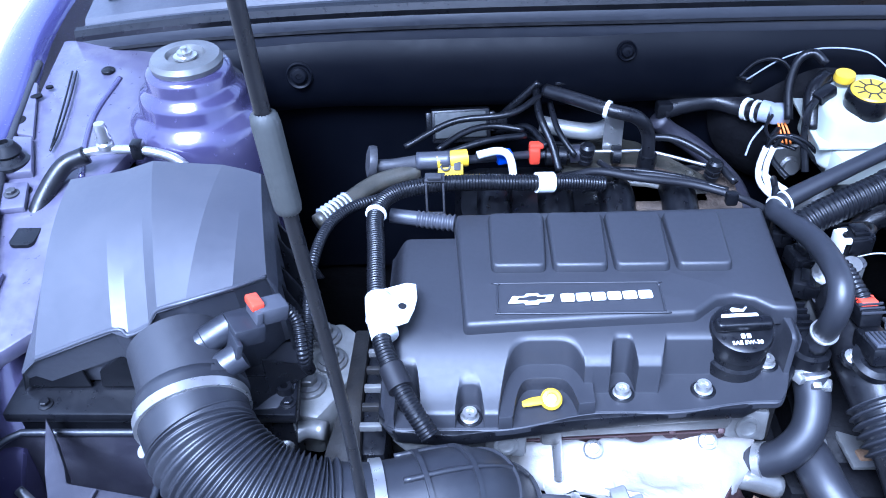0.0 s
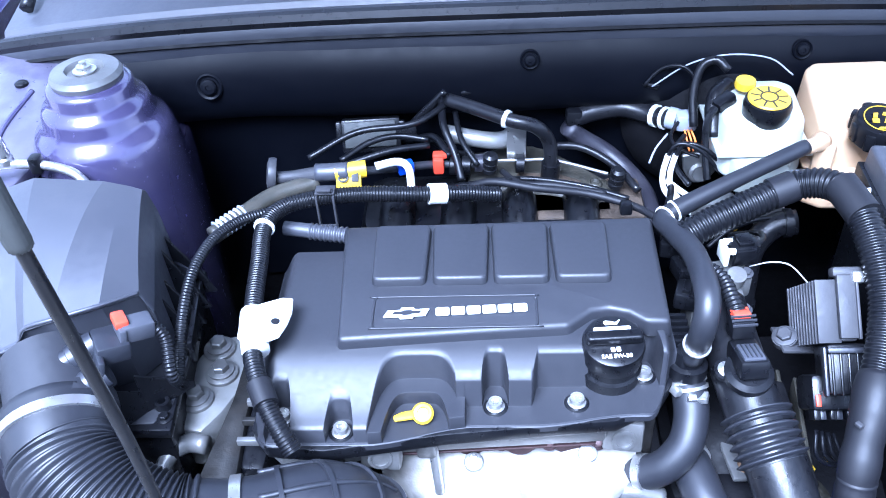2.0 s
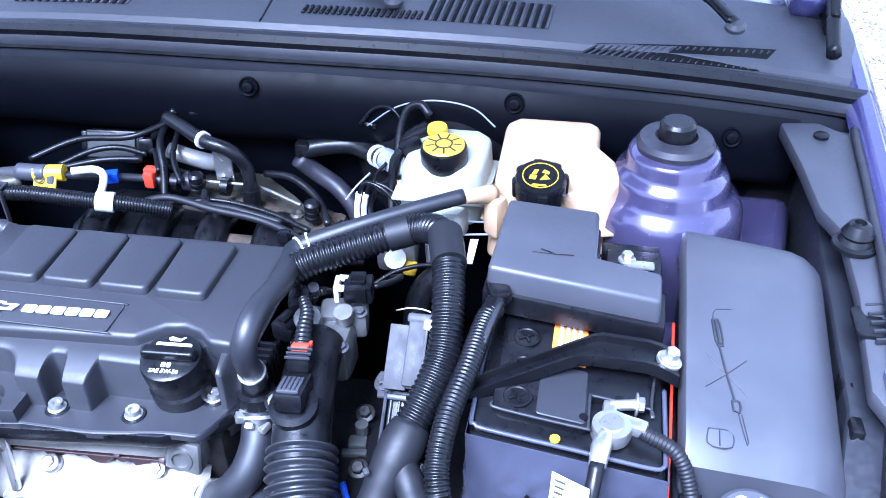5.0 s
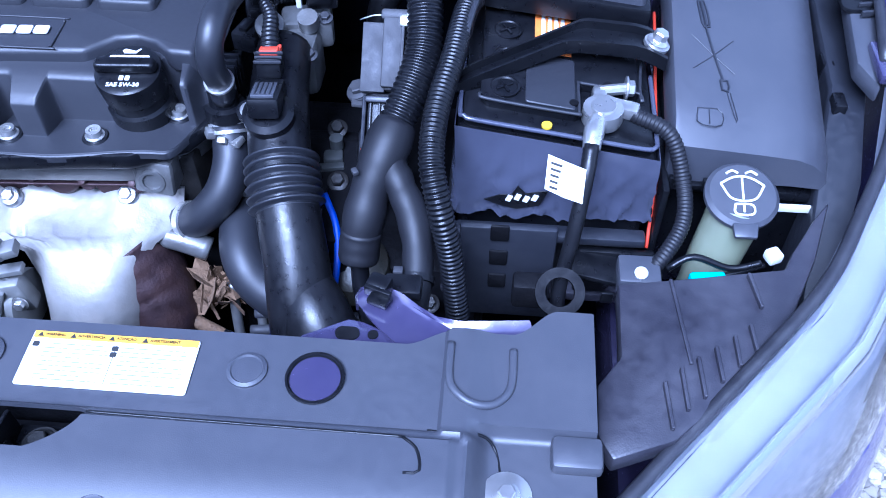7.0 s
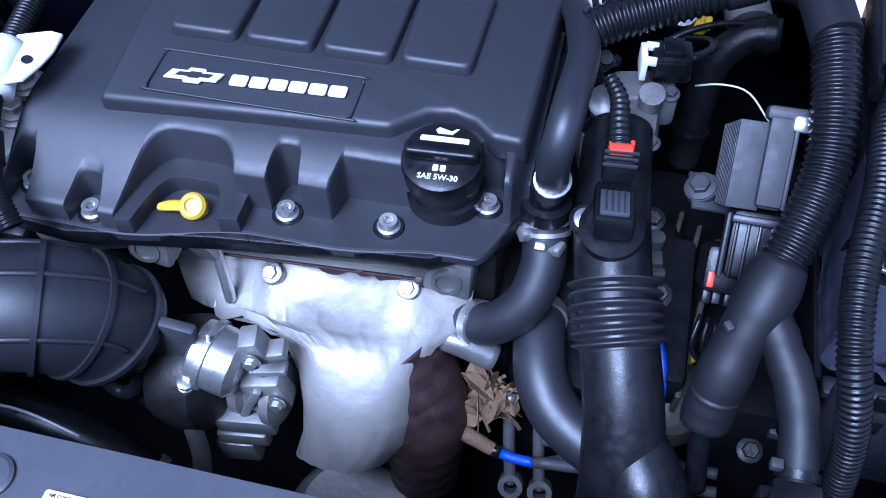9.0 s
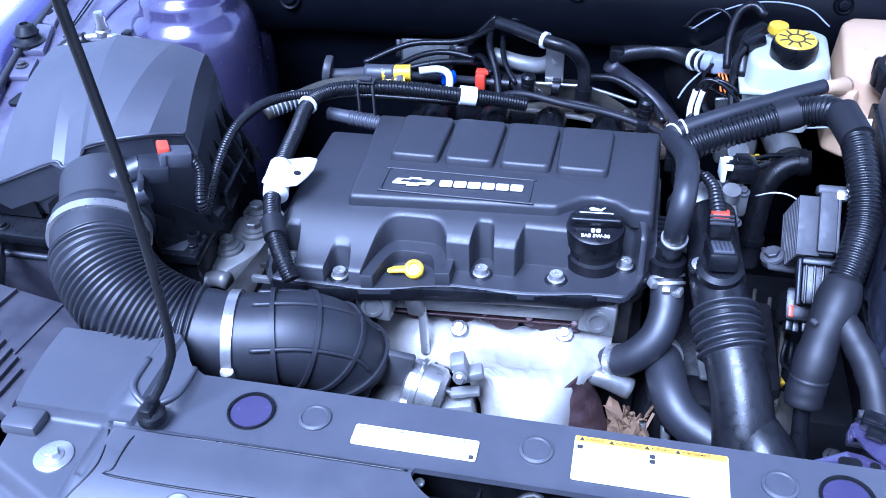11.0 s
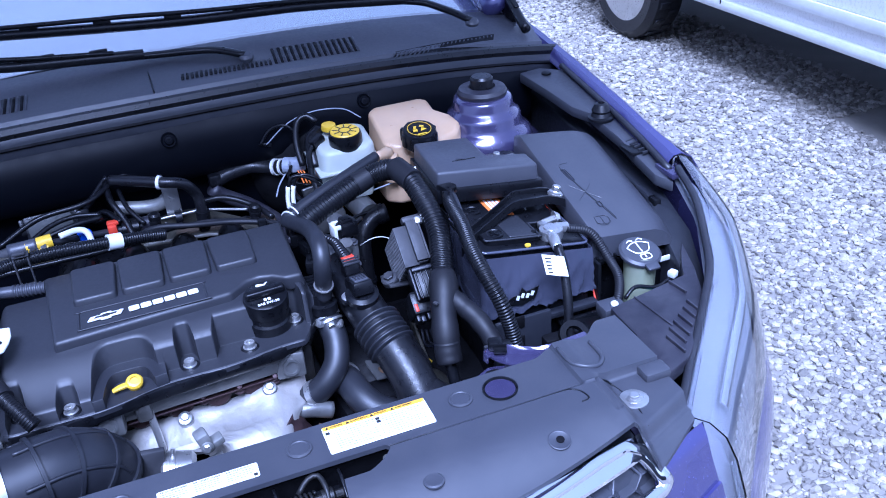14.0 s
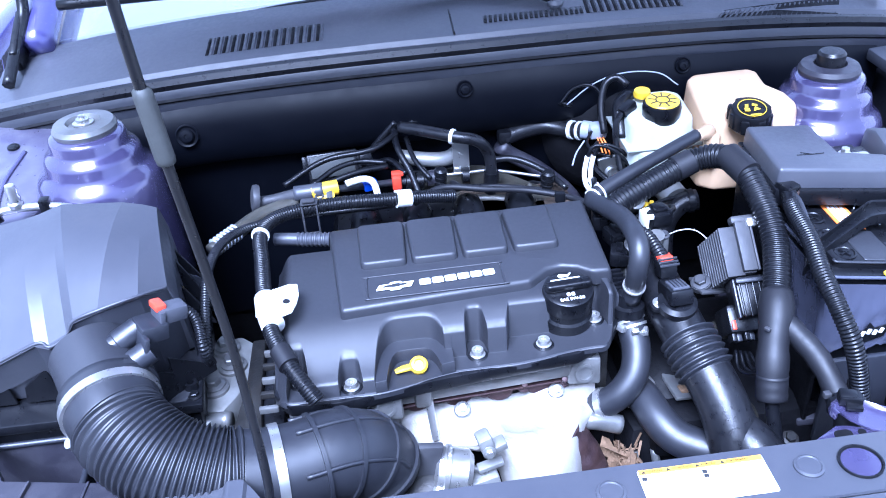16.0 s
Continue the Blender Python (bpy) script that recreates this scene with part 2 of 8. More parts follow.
SATIN = mat("satin_black_cover_plastic", (0.0170, 0.0176, 0.0218), 0.50, 0, 0.06, 200, 7, 0.06, 1600, dust=0.02, dust_color=SOOT, spec=0.58, rvary=0.1)
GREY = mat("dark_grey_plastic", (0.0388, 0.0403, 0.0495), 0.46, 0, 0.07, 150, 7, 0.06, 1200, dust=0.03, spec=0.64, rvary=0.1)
HOSE = mat("worn_hose_rubber", (0.0118, 0.0124, 0.0160), 0.46, 0, 0.12, 200, 12, 0.02, 900, dust=0.03, dust_color=SOOT, spec=0.55, rvary=0.08)
CAST = mat("pale_cast_aluminium", (0.22, 0.22, 0.21), 0.48, 0.45, 0.2, 90, 18, 0.12, 500, dust=0.25, dust_color=(0.12, 0.10, 0.08))
DUSTY_PAINT = mat("dusty_inner_paint", (0.080, 0.074, 0.115), 0.36, 0.25, 0.2, 120, 14, 0.05, 500, coat=0.4, dust=0.5, dust_color=(0.15, 0.145, 0.16))
OLIVE = mat("oily_olive_casting", (0.040, 0.038, 0.030), 0.42, 0.1, 0.45, 70, 22, 0.25, 260, dust=0.3, dust_color=(0.075, 0.060, 0.040))
DUSTY = mat("dusty_black_plastic", (0.019, 0.018, 0.025), 0.45, 0, 0.3, 90, 9, 0.10, 700, dust=0.30, dust_color=(0.085, 0.082, 0.090), spec=0.5)
RUBBER = mat("black_rubber", (0.0055, 0.0056, 0.0070), 0.34, 0, 0.25, 160, 12, 0.06, 600, dust=0.06, dust_color=SOOT, spec=0.36)
TAPE = mat("cloth_tape", (0.0060, 0.0060, 0.0080), 0.55, 0, 0.15, 300, 20, 0.05, 1500, dust=0.0, spec=0.40, rvary=0.06)
# near-black base: shade of holes and bay depths in the colour, thin grime
SHADOW = mat("grimy_shade_black", (0.004, 0.004, 0.005), 0.6, 0, 0.4, 60, 9, 0.3, 200, dust=0.05, dust_color=(0.03, 0.027, 0.025), spec=0.12)
FELT = mat("black_moulded_pad", (0.0013, 0.0017, 0.0036), 0.50, 0, 0.12, 60, 5, 0.03, 240, spec=0.14, rvary=0.1)
ALU = mat("cast_aluminium", (0.17, 0.17, 0.165), 0.40, 0.6, 0.3, 70, 16, 0.14, 400, dust=0.35, dust_color=(0.10, 0.085, 0.07))
SHIELD = mat("embossed_heat_shield_aluminium", (0.31, 0.296, 0.272), 0.52, 0.42, 0.20, 45, 14, 0.35, 120, dust=0.30, dust_color=(0.22, 0.18, 0.145), rvary=0.25)
MODULE = mat("dull_finned_aluminium", (0.032, 0.032, 0.036), 0.60, 0.2, 0.25, 70, 12, 0.08, 500, dust=0.12, dust_color=(0.1, 0.095, 0.085))
DIRT = mat("oily_brown_dirt", (0.050, 0.036, 0.024), 0.75, 0, 0.5, 90, 22, 0.6, 250)
# grime plus the bay's shade, both put into one dark base colour
GRIMY_SHADE = mat("grimy_shaded_aluminium", (0.016, 0.0155, 0.015), 0.5, 0.4, 0.5, 50, 14, 0.2, 300, dust=0.5, dust_color=(0.03, 0.025, 0.02))
PALE = mat("pale_grey_plastic", (0.27, 0.29, 0.34), 0.45, 0, 0.08, 200, 20, 0.05, 600, dust=0.1)
FOAM = mat("light_grey_foam", (0.036, 0.038, 0.036), 0.6, 0, 0.15, 200, 20, 0.05, 600)
STEEL = mat("zinc_plated_steel", (0.52, 0.515, 0.50), 0.30, 0.85, 0.10, 160, 14, 0.03, 600, rvary=0.12, dust=0.15, dust_color=(0.2, 0.19, 0.17))
CHROME = mat("chrome", (0.85, 0.86, 0.88), 0.06, 1.0, 0.03, 100, 10, 0.003, 400, dust=0.03)
RUST = mat("rusty_iron", (0.035, 0.020, 0.021), 0.55, 0.5, 0.4, 80, 20, 0.3, 300, dust=0.3, dust_color=(0.09, 0.045, 0.03))
WHITE = mat("white_plastic", (0.62, 0.63, 0.605), 0.4, 0, 0.06, 60, 9, 0.05, 300, dust=0.12)
PAPER = mat("white_label", (0.80, 0.80, 0.78), 0.55, 0, 0.04, 90, 20, 0.03, 500, dust=0.05)
YELLOW = mat("yellow_plastic", (0.62, 0.41, 0.008), 0.4, 0, 0.1, 90, 12, 0.05, 400, dust=0.06)
AMBER = mat("amber_print", (0.80, 0.42, 0.02), 0.5, 0, 0.06, 90, 12, 0.02, 400)
ORANGE = mat("orange_label", (0.80, 0.22, 0.03), 0.5, 0, 0.1, 90, 12, 0.03, 400)
RED = mat("red_plastic", (0.55, 0.05, 0.02), 0.45, 0, 0.1, 90, 12, 0.05, 400)
BLUE = mat("blue_cable", (0.02, 0.06, 0.45), 0.5, 0, 0.1, 90, 12, 0.05, 400)
TURQ = mat("turquoise_plastic", (0.02, 0.38, 0.45), 0.45, 0, 0.1, 90, 12, 0.05, 400)
SILVER_PRINT = mat("silver_print", (0.78, 0.79, 0.80), 0.4, 0.2, 0.04, 90, 12, 0.0)
BLACK_PRINT = mat("black_print", (0.02, 0.02, 0.02), 0.6, 0, 0.05, 90, 12, 0.0)
GREY_PRINT = mat("grey_print", (0.20, 0.20, 0.21), 0.6, 0, 0.05, 90, 12, 0.0)
BROWN = mat("dry_leaf_and_fluff", (0.13, 0.080, 0.042), 0.85, 0, 0.4, 200, 30, 0.6, 300)
FILM = mat("clear_wrapping_film", (0.048, 0.050, 0.072), 0.2, 0, 0.3, 30, 11, 0.12, 60, spec=1.0)
SEAL = mat("rubber_seal", (0.016, 0.016, 0.020), 0.45, 0, 0.2, 90, 12, 0.15, 500, dust=0.12, dust_color=SOOT)


def clear(name, color, rough, ior, alpha_like=1.0, trans=1.0):
    m = bpy.data.materials.new(name)
    m.use_nodes = True
    p = m.node_tree.nodes["Principled BSDF"]
    p.inputs["Base Color"].default_value = (*color, 1)
    p.inputs["Roughness"].default_value = rough
    p.inputs["IOR"].default_value = ior
    p.inputs["Transmission Weight"].default_value = trans
    return m


GLASS = clear("windscreen_glass", (0.70, 0.80, 0.82), 0.02, 5.2)
LENS = clear("headlamp_lens", (0.90, 0.92, 0.95), 0.03, 1.45, trans=1.0)
TANK_W = mat("milky_white_tank_plastic", (0.40, 0.42, 0.375), 0.38, 0, 0.10, 50, 9, 0.04, 300, dust=0.1)
TANK_B = mat("yellowed_tank_plastic", (0.47, 0.325, 0.19), 0.36, 0, 0.16, 40, 8, 0.04, 300, dust=0.06)
TANK_G = mat("translucent_washer_tank_plastic", (0.15, 0.165, 0.105), 0.4, 0, 0.15, 40, 8, 0.04, 300, dust=0.12)
for m_, w_ in ((TANK_W, 0.25), (TANK_B, 0.25), (TANK_G, 0.25)):
    m_.node_tree.nodes["Principled BSDF"].inputs["Subsurface Weight"].default_value = w_
    m_.node_tree.nodes["Principled BSDF"].inputs["Subsurface Radius"].default_value = (0.006, 0.005, 0.004)
# ---- the large structure: ground and the car's shell ----
CX = 0.01   # the car's middle line


def gravel_mat():
    return mat("pale_gravel_ground", (0.205, 0.188, 0.160), 0.9, 0, 0.3, 45, 2.0, 0.9, 60)


ground = single("ground", box((0, 0, -0.5), (600, 600, 1.0), 0), gravel_mat(),
                "pale grey crushed-stone yard surface", "ground", kind="structure", sharp=0)

# added unseen wall: cuts low front light and darkens chrome reflections
light_wall = single("wall_yard", box((-6.2, -3.9, 1.2), (16, 0.3, 2.6), 0.01), mat("dark_blocking_wall", (0.045, 0.045, 0.05), 0.85, 0, 0.2, 12, 1.5, 0.3, 60),
                   "added plain dark wall, out of view, blocking low light from the front", "wall", kind="structure")

car = thing("car", (CX, 0.9, 0.0), "dark purple-blue saloon car with its bonnet open", "car")

# front wings and side panels
WING = [(0.54, 0.425, 0.762), (0.58, 0.437, 0.768), (0.62, 0.458, 0.775), (0.70, 0.53, 0.785), (0.809, 0.633, 0.812), (0.93, 0.70, 0.842), (1.06, 0.735, 0.868),
        (1.25, 0.745, 0.893), (1.433, 0.748, 0.918), (1.60, 0.752, 0.935), (1.9, 0.752, 0.955), (2.6, 0.74, 0.97), (4.3, 0.70, 0.95)]
LAMP_SEC = [(0, -0.03), (0, 0), (0.012, 0.005), (0.035, 0.0), (0.065, -0.018), (0.09, -0.05), (0.108, -0.10), (0.118, -0.15)]
LOW_SEC = [(0.118, -0.15), (0.13, -0.17), (0.142, -0.22), (0.146, -0.32), (0.135, -0.45), (0.11, -0.58)]
WING_SEC = [(-0.012, -0.02), (-0.004, -0.004), (0.004, 0.002), (0.03, 0.004), (0.06, -0.006), (0.09, -0.035), (0.112, -0.085), (0.125, -0.15)]


def wing_out(y):
    return 0.044 * sstep(1.04, 1.26, y) + 0.026 * sstep(1.30, 1.55, y)


def wing_rows(y0, y1, n, sec, side):
    rows = []
    for i in range(n + 1):
        y = y0 + (y1 - y0) * i / n
        x, z = lerp_table(WING, y)
        x2, z2 = lerp_table(WING, y + 0.02)
        if side < 0:                                                             # this wing stands a little further out
            x, x2 = x + wing_out(y), x2 + wing_out(y + 0.02)
        d = Vector((x2 - x, 0.02)).normalized()
        out = Vector((d.y, -d.x))
        k = 1 - (0.58 if side > 0 else 0.25) * sstep(0.86, 1.16, y)                # the wing's crest narrows towards the cowl
        slim = 0.24 * (1 - sstep(0.90, 1.05, y))                                   # the lamp is slimmer towards the front
        offs = [(o * (1 - slim * sstep(0.02, 0.09, o)), h) for o, h in sec]
        rows.append([(CX + side * (x - CX + out.x * (o * k if o > 0 else o)), y + out.y * o * k, z + h) for o, h in offs])
    return rows


BC = 0.025          # middle of the bumper face


def skin_y(x, z):
    """Depth of the bumper face."""
    return 0.478 + 0.45 * (x - BC) ** 2 + 0.28 * (z - 0.70) + max(0, z - 0.765) * 0.9 + max(0, 0.62 - z) * 0.05


def crease_row(side, z0, z1, n, inset=0.0):
    """Points down the crease where the bumper face meets the headlight."""
    row = []
    for k in range(n):
        z = z0 + (z1 - z0) * k / (n - 1)
        x = BC + side * (0.449 + 0.018 * sstep(0.775, 0.66, z))
        row.append((x, skin_y(x, z) + 0.003 + inset, z))
    return row


LAMP_IN = mat("lamp_reflector", (0.115, 0.118, 0.135), 0.45, 0.15, 0.12, 60, 8, 0.0, 200)
for side in (1, -1):
    lamp = part("headlight", thick(loft([crease_row(side, 0.772, 0.650, len(LAMP_SEC))] + wing_rows(0.615, 1.05, 24, LAMP_SEC, side)), 0.003), LENS, car, "clear glossy headlight lens")
    back = [(o * 0.9 - 0.004, h - 0.025) for o, h in LAMP_SEC[1:]]
    part("reflector", thick(loft([crease_row(side, 0.752, 0.655, len(back), 0.012)] + wing_rows(0.63, 1.03, 18, back, side)), 0.002), LAMP_IN, lamp, "pale silver reflector shell")
    lamp.visible_shadow = False
    strip = wing_rows(0.66, 1.0, 14, [(0.045, -0.020), (0.055, -0.026), (0.060, -0.034)], side)
    part("light_strip", thick(loft(strip), 0.003), CHROME, lamp, "bright strip along the lamp")
    for i in range(9):
        y = 0.62 + i * 0.012
        row = wing_rows(y, y + 0.004, 1, [(o * 0.93, h - 0.010) for o, h in LAMP_SEC[5:8]], side)
        part("lens_rib", thick(loft(row), 0.002), LAMP_IN, lamp)
    part("fender", thick(loft(wing_rows(1.055, 2.0, 34, WING_SEC + LOW_SEC[1:], side)), 0.0015), PAINT, car)
    part("bumper_corner", thick(loft([crease_row(side, 0.648, 0.25, len(LOW_SEC))] + wing_rows(0.615, 1.05, 20, LOW_SEC, side)), 0.0015), PAINT, car)
    part("door_panel", thick(loft(wing_rows(2.004, 4.3, 20, WING_SEC + LOW_SEC[1:], side)), 0.0015), PAINT, car)
    seal_line = [(CX + side * (lerp_table(WING, y)[0] - CX + 0.001), y, lerp_table(WING, y)[1] - 0.002)
                 for y in (0.63, 0.70, 0.76, 0.82, 0.88, 0.95, 1.03)]
    part("headlight_seal", tube(seal_line, 0.006, 8, 0.012), SEAL, car)
    # inner wing wall and the dark plastic rail on it
    wall = [(CX + side * (x - CX), y) for x, y in ((0.66, 0.80), (0.70, 0.95), (0.725, 1.06), (0.735, 1.6), (0.70, 1.6), (0.69, 1.06), (0.64, 0.80))]
    part("inner_wing", prism(wall, 0.30, lambda x, y: 0.80 + (y - 1.0) * 0.10 if y > 0.9 else 0.70, 0.004), COWL if side > 0 else PAINT_IN, car)

# rails with rubber stops beside the bay
RAIL = {1: [(0.700, 1.05), (0.716, 1.02), (0.726, 1.06), (0.735, 1.25), (0.738, 1.43), (0.70, 1.455), (0.655, 1.45), (0.672, 1.37), (0.684, 1.295), (0.702, 1.262), (0.706, 1.17), (0.702, 1.10)],
        -1: [(0.655, 1.00), (0.69, 0.965), (0.712, 1.03), (0.730, 1.06), (0.776, 1.25), (0.784, 1.50), (0.66, 1.50), (0.605, 1.44), (0.622, 1.36), (0.628, 1.27), (0.648, 1.215), (0.652, 1.10)]}
rail_z = lambda x, y: 0.838 + (y - 1.0) * 0.15
for side in (1, -1):
    rail = thing("wing_rail", (CX + side * (0.69 - CX), 1.2, 0.85), "dark grey plastic rail along the wing edge" if side > 0 else "purple-painted steel rail along the wing edge", "trim panel", "wing rails")
    out = [(x if side > 0 else 2 * CX - x, y) for x, y in RAIL[side]]
    part("cover", prism(out, lambda x, y: rail_z(x, y) - 0.02, rail_z, 0.004), GREY if side > 0 else DUSTY_PAINT, rail)
    sx = 0.712 if side > 0 else -0.744
    sz = rail_z(0, 1.24) + (-0.001 if side > 0 else 0.007)
    part("rubber_stop", lathe([(0.023, 0), (0.023, 0.004), (0.018, 0.006), (0.015, 0.012), (0.017, 0.016), (0.015, 0.020), (0.011, 0.027), (0.006, 0.029), (0.005, 0.024), (0, 0.024)],
                              (sx, 1.24, sz)), RUBBER, rail, "black rubber bonnet stop")
    x = CX + side * (0.722 - CX)
    part("clip", lathe([(0.009, 0), (0.009, 0.003), (0.006, 0.005), (0, 0.005)], (CX + side * (0.70 - CX), 1.425, rail_z(0, 1.425))), BLACK, rail)
    part("recess", prism(rounded(x - side * 0.012 - 0.014, 1.11, x - side * 0.012 + 0.014, 1.155, 0.008), rail_z(0, 1.12) - 0.002, rail_z(0, 1.13) + 0.0016, 0.001), BLACK, rail)
    part("end_bracket", box((CX + side * (0.722 - CX), 1.045, rail_z(0, 1.05) + 0.004), (0.020, 0.05, 0.010), 0.002), PAINT_IN, rail)
    if side < 0:
        plate = [(-0.790, 1.400), (-0.764, 1.395), (-0.734, 1.288), (-0.766, 1.296)]
        part("hole_plate", prism(plate, lambda x, y: rail_z(x, y) - 0.001, lambda x, y: rail_z(x, y) + 0.007, 0.002), DUSTY_PAINT, rail, "raised dusty lavender plate")
        # flat near-black ovals painted on for the dark inside of the holes
        for hx, hy, a, b, turn in ((-0.756, 1.366, 0.0075, 0.0045, 20), (-0.762, 1.318, 0.009, 0.008, 40), (-0.779, 1.360, 0.003, 0.011, -18), (-0.745, 1.385, 0.005, 0.003, 10), (-0.713, 1.20, 0.006, 0.006, 0), (-0.690, 1.24, 0.008, 0.006, 30)):
            oval = [(hx + a * math.cos(k * 0.3927) * math.cos(math.radians(turn)) - b * math.sin(k * 0.3927) * math.sin(math.radians(turn)),
                     hy + a * math.cos(k * 0.3927) * math.sin(math.radians(turn)) + b * math.sin(k * 0.3927) * math.cos(math.radians(turn))) for k in range(16)]
            up = 0.007 if hx < -0.74 else 0.0
            part("punched_hole", prism(oval, lambda x, y: rail_z(x, y) + up - 0.002, lambda x, y: rail_z(x, y) + up + 0.0006, 0), SHADOW, rail)
        part("stop_block", prism([(-0.778, 1.288), (-0.733, 1.284), (-0.712, 1.222), (-0.768, 1.215)], lambda x, y: rail_z(x, y) - 0.001, lambda x, y: rail_z(x, y) + 0.010, 0.003), DUSTY_PAINT, rail, "dusty block under the bonnet stop")
        part("front_box", prism([(-0.752, 1.205), (-0.712, 1.208), (-0.702, 1.165), (-0.748, 1.158)], lambda x, y: rail_z(x, y) - 0.001, lambda x, y: rail_z(x, y) + 0.008, 0.003), DUSTY_PAINT, rail)
        part("box_bolt", hexbolt((-0.724, 1.186, rail_z(0, 1.186) + 0.008), 0.006, 0.006), MODULE, rail)
        part("stiffener", tube([(-0.655, 1.22, rail_z(0, 1.22)), (-0.668, 1.28, rail_z(0, 1.28)), (-0.672, 1.34, rail_z(0, 1.34)), (-0.66, 1.41, rail_z(0, 1.41))], 0.004, 8), PAINT_IN, rail)
        for k in range(2):
            part("earth_wire", tube([(-0.727 + 0.006 * k, 1.422, 0.905), (-0.717 + 0.006 * k, 1.362, 0.898), (-0.708 + 0.004 * k, 1.293, 0.888), (-0.705, 1.262, 0.882)], 0.0014, 6), BLACK, rail)
    if side > 0:
        for k in range(5):
            part("lattice_bar", box((0.721, 1.105 + k * 0.013, rail_z(0, 1.13) + 0.002), (0.022, 0.003, 0.006), 0.0008, (0, 0, 12)), SATIN, rail)
    part("gap_strip", tube([(CX + side * (lerp_table(WING, y)[0] - CX - 0.010 + (wing_out(y) if side < 0 else 0)), y, lerp_table(WING, y)[1] - 0.010) for y in (1.04, 1.15, 1.28, 1.44)], 0.0055, 6, 0.02), SEAL, rail)

# bumper skin between the headlights
def crease(z):
    """Half width of the bumper face, where it turns back beside the headlights."""
    return 0.448 + 0.018 * sstep(0.775, 0.66, z)


def skin(name, x0, x1, zlo, zhi, back, material, parent, label="", nx=60, nz=14, off=0.0):
    rows = []
    for i in range(nx + 1):
        x = x0 + (x1 - x0) * i / nx
        a, b = zlo(x), zhi(x)
        row = []
        for j in range(nz + 1):
            z = a + (b - a) * j / nz
            px = BC + (x - BC) * (1 + (crease(z) / 0.448 - 1) * min(1, max(0, (abs(x - BC) - 0.375) / 0.073)))
            row.append((px, skin_y(px, z) + off, z))
        rows.append(row)
    return part(name, thick(loft(rows), back), material, parent, label)


mid_line = lambda x: 0.738 + 0.08 * (x - BC) ** 2           # under the upper grille
low_line = lambda x: 0.676 + 0.10 * (x - BC) ** 2           # top of the lower grille
W = 0.448
skin("bumper", BC - W, BC + W, lambda x: low_line(x) + 0.004, lambda x: mid_line(x) + 0.001 if abs(x - BC) < 0.372 else 0.775, 0.004, PAINT, car, nz=10)
skin("bumper_lower", BC - W, BC + W, lambda x: 0.25, lambda x: 0.42, 0.004, PAINT, car)
for side in (1, -1):
    x0, x1 = sorted((BC + side * 0.375, BC + side * W))
    skin("bumper_side", x0, x1, lambda x: 0.42, lambda x: low_line(x) + 0.004, 0.004, PAINT, car, nx=8)


def border(outline, r, squash, material, parent, name, label="", off=-0.004, closed=True):
    """A rounded bar along an outline (x, z) laid on the bumper skin."""
    pts = [Vector((x, skin_y(x, z) + off, z)) for x, z in outline]
    n = len(pts)
    rows = []
    for i, p in enumerate(pts):
        t = (pts[(i + 1) % n] - pts[i - 1]) if closed else (pts[min(i + 1, n - 1)] - pts[max(i - 1, 0)])
        t.normalize()
        nrm = Vector((0, -1, 0.28)).normalized()
        s = t.cross(nrm).normalized()
        rows.append([tuple(p + s * r * math.cos(a) + nrm * r * squash * math.sin(a)) for a in (2 * math.pi * k / 12 for k in range(12))])
    if closed:
        rows.append(rows[0])
    bm = loft(rows, True)
    bmesh.ops.recalc_face_normals(bm, faces=bm.faces)
    return part(name, bm, material, parent, label)


def half(pts, n=6):
    """Both halves of an outline given for the right half, from the middle outwards and back."""
    dense = []
    for (x0, z0), (x1, z1) in zip(pts, pts[1:]):
        for k in range(n):
            dense.append((x0 + (x1 - x0) * k / n, z0 + (z1 - z0) * k / n))
    dense.append(pts[-1])
    right = [(BC + x, z) for x, z in dense]
    left = [(BC - x, z) for x, z in dense[-2:0:-1]] if abs(dense[0][0]) < 1e-6 and abs(dense[-1][0]) < 1e-6 else [(BC - x, z) for x, z in dense[::-1]]
    return right + left


grille = thing("grille", (BC, 0.5, 0.7), "black honeycomb grille in a bright chrome surround", "grille")
UP = [(0, 0.789), (0.15, 0.792), (0.30, 0.797), (0.335, 0.796), (0.352, 0.788), (0.362, 0.775), (0.372, 0.757), (0.365, 0.751),
      (0.34, 0.750), (0.25, 0.747), (0.15, 0.744), (0.062, 0.741), (0.058, 0.764), (0, 0.764)]
border(half(UP), 0.0092, 0.75, CHROME, grille, "chrome_surround", "polished chrome surround")
# broad chrome lip over the upper grille
lip = []
for i in range(61):
    x = BC - 0.352 + 0.704 * i / 60
    e = 1 - sstep(0.31, 0.352, abs(x - BC))
    lip.append([(x, skin_y(x, z) + o, z) for z, o in ((0.784, -0.006), (0.788, -0.010), (0.795, -0.011), (0.80 , -0.008), (0.802 + 0.002 * e, 0.002), (0.8025 + 0.002 * e, 0.008))])
part("chrome_lip", thick(loft(lip), 0.003), CHROME, grille, "polished chrome top lip")


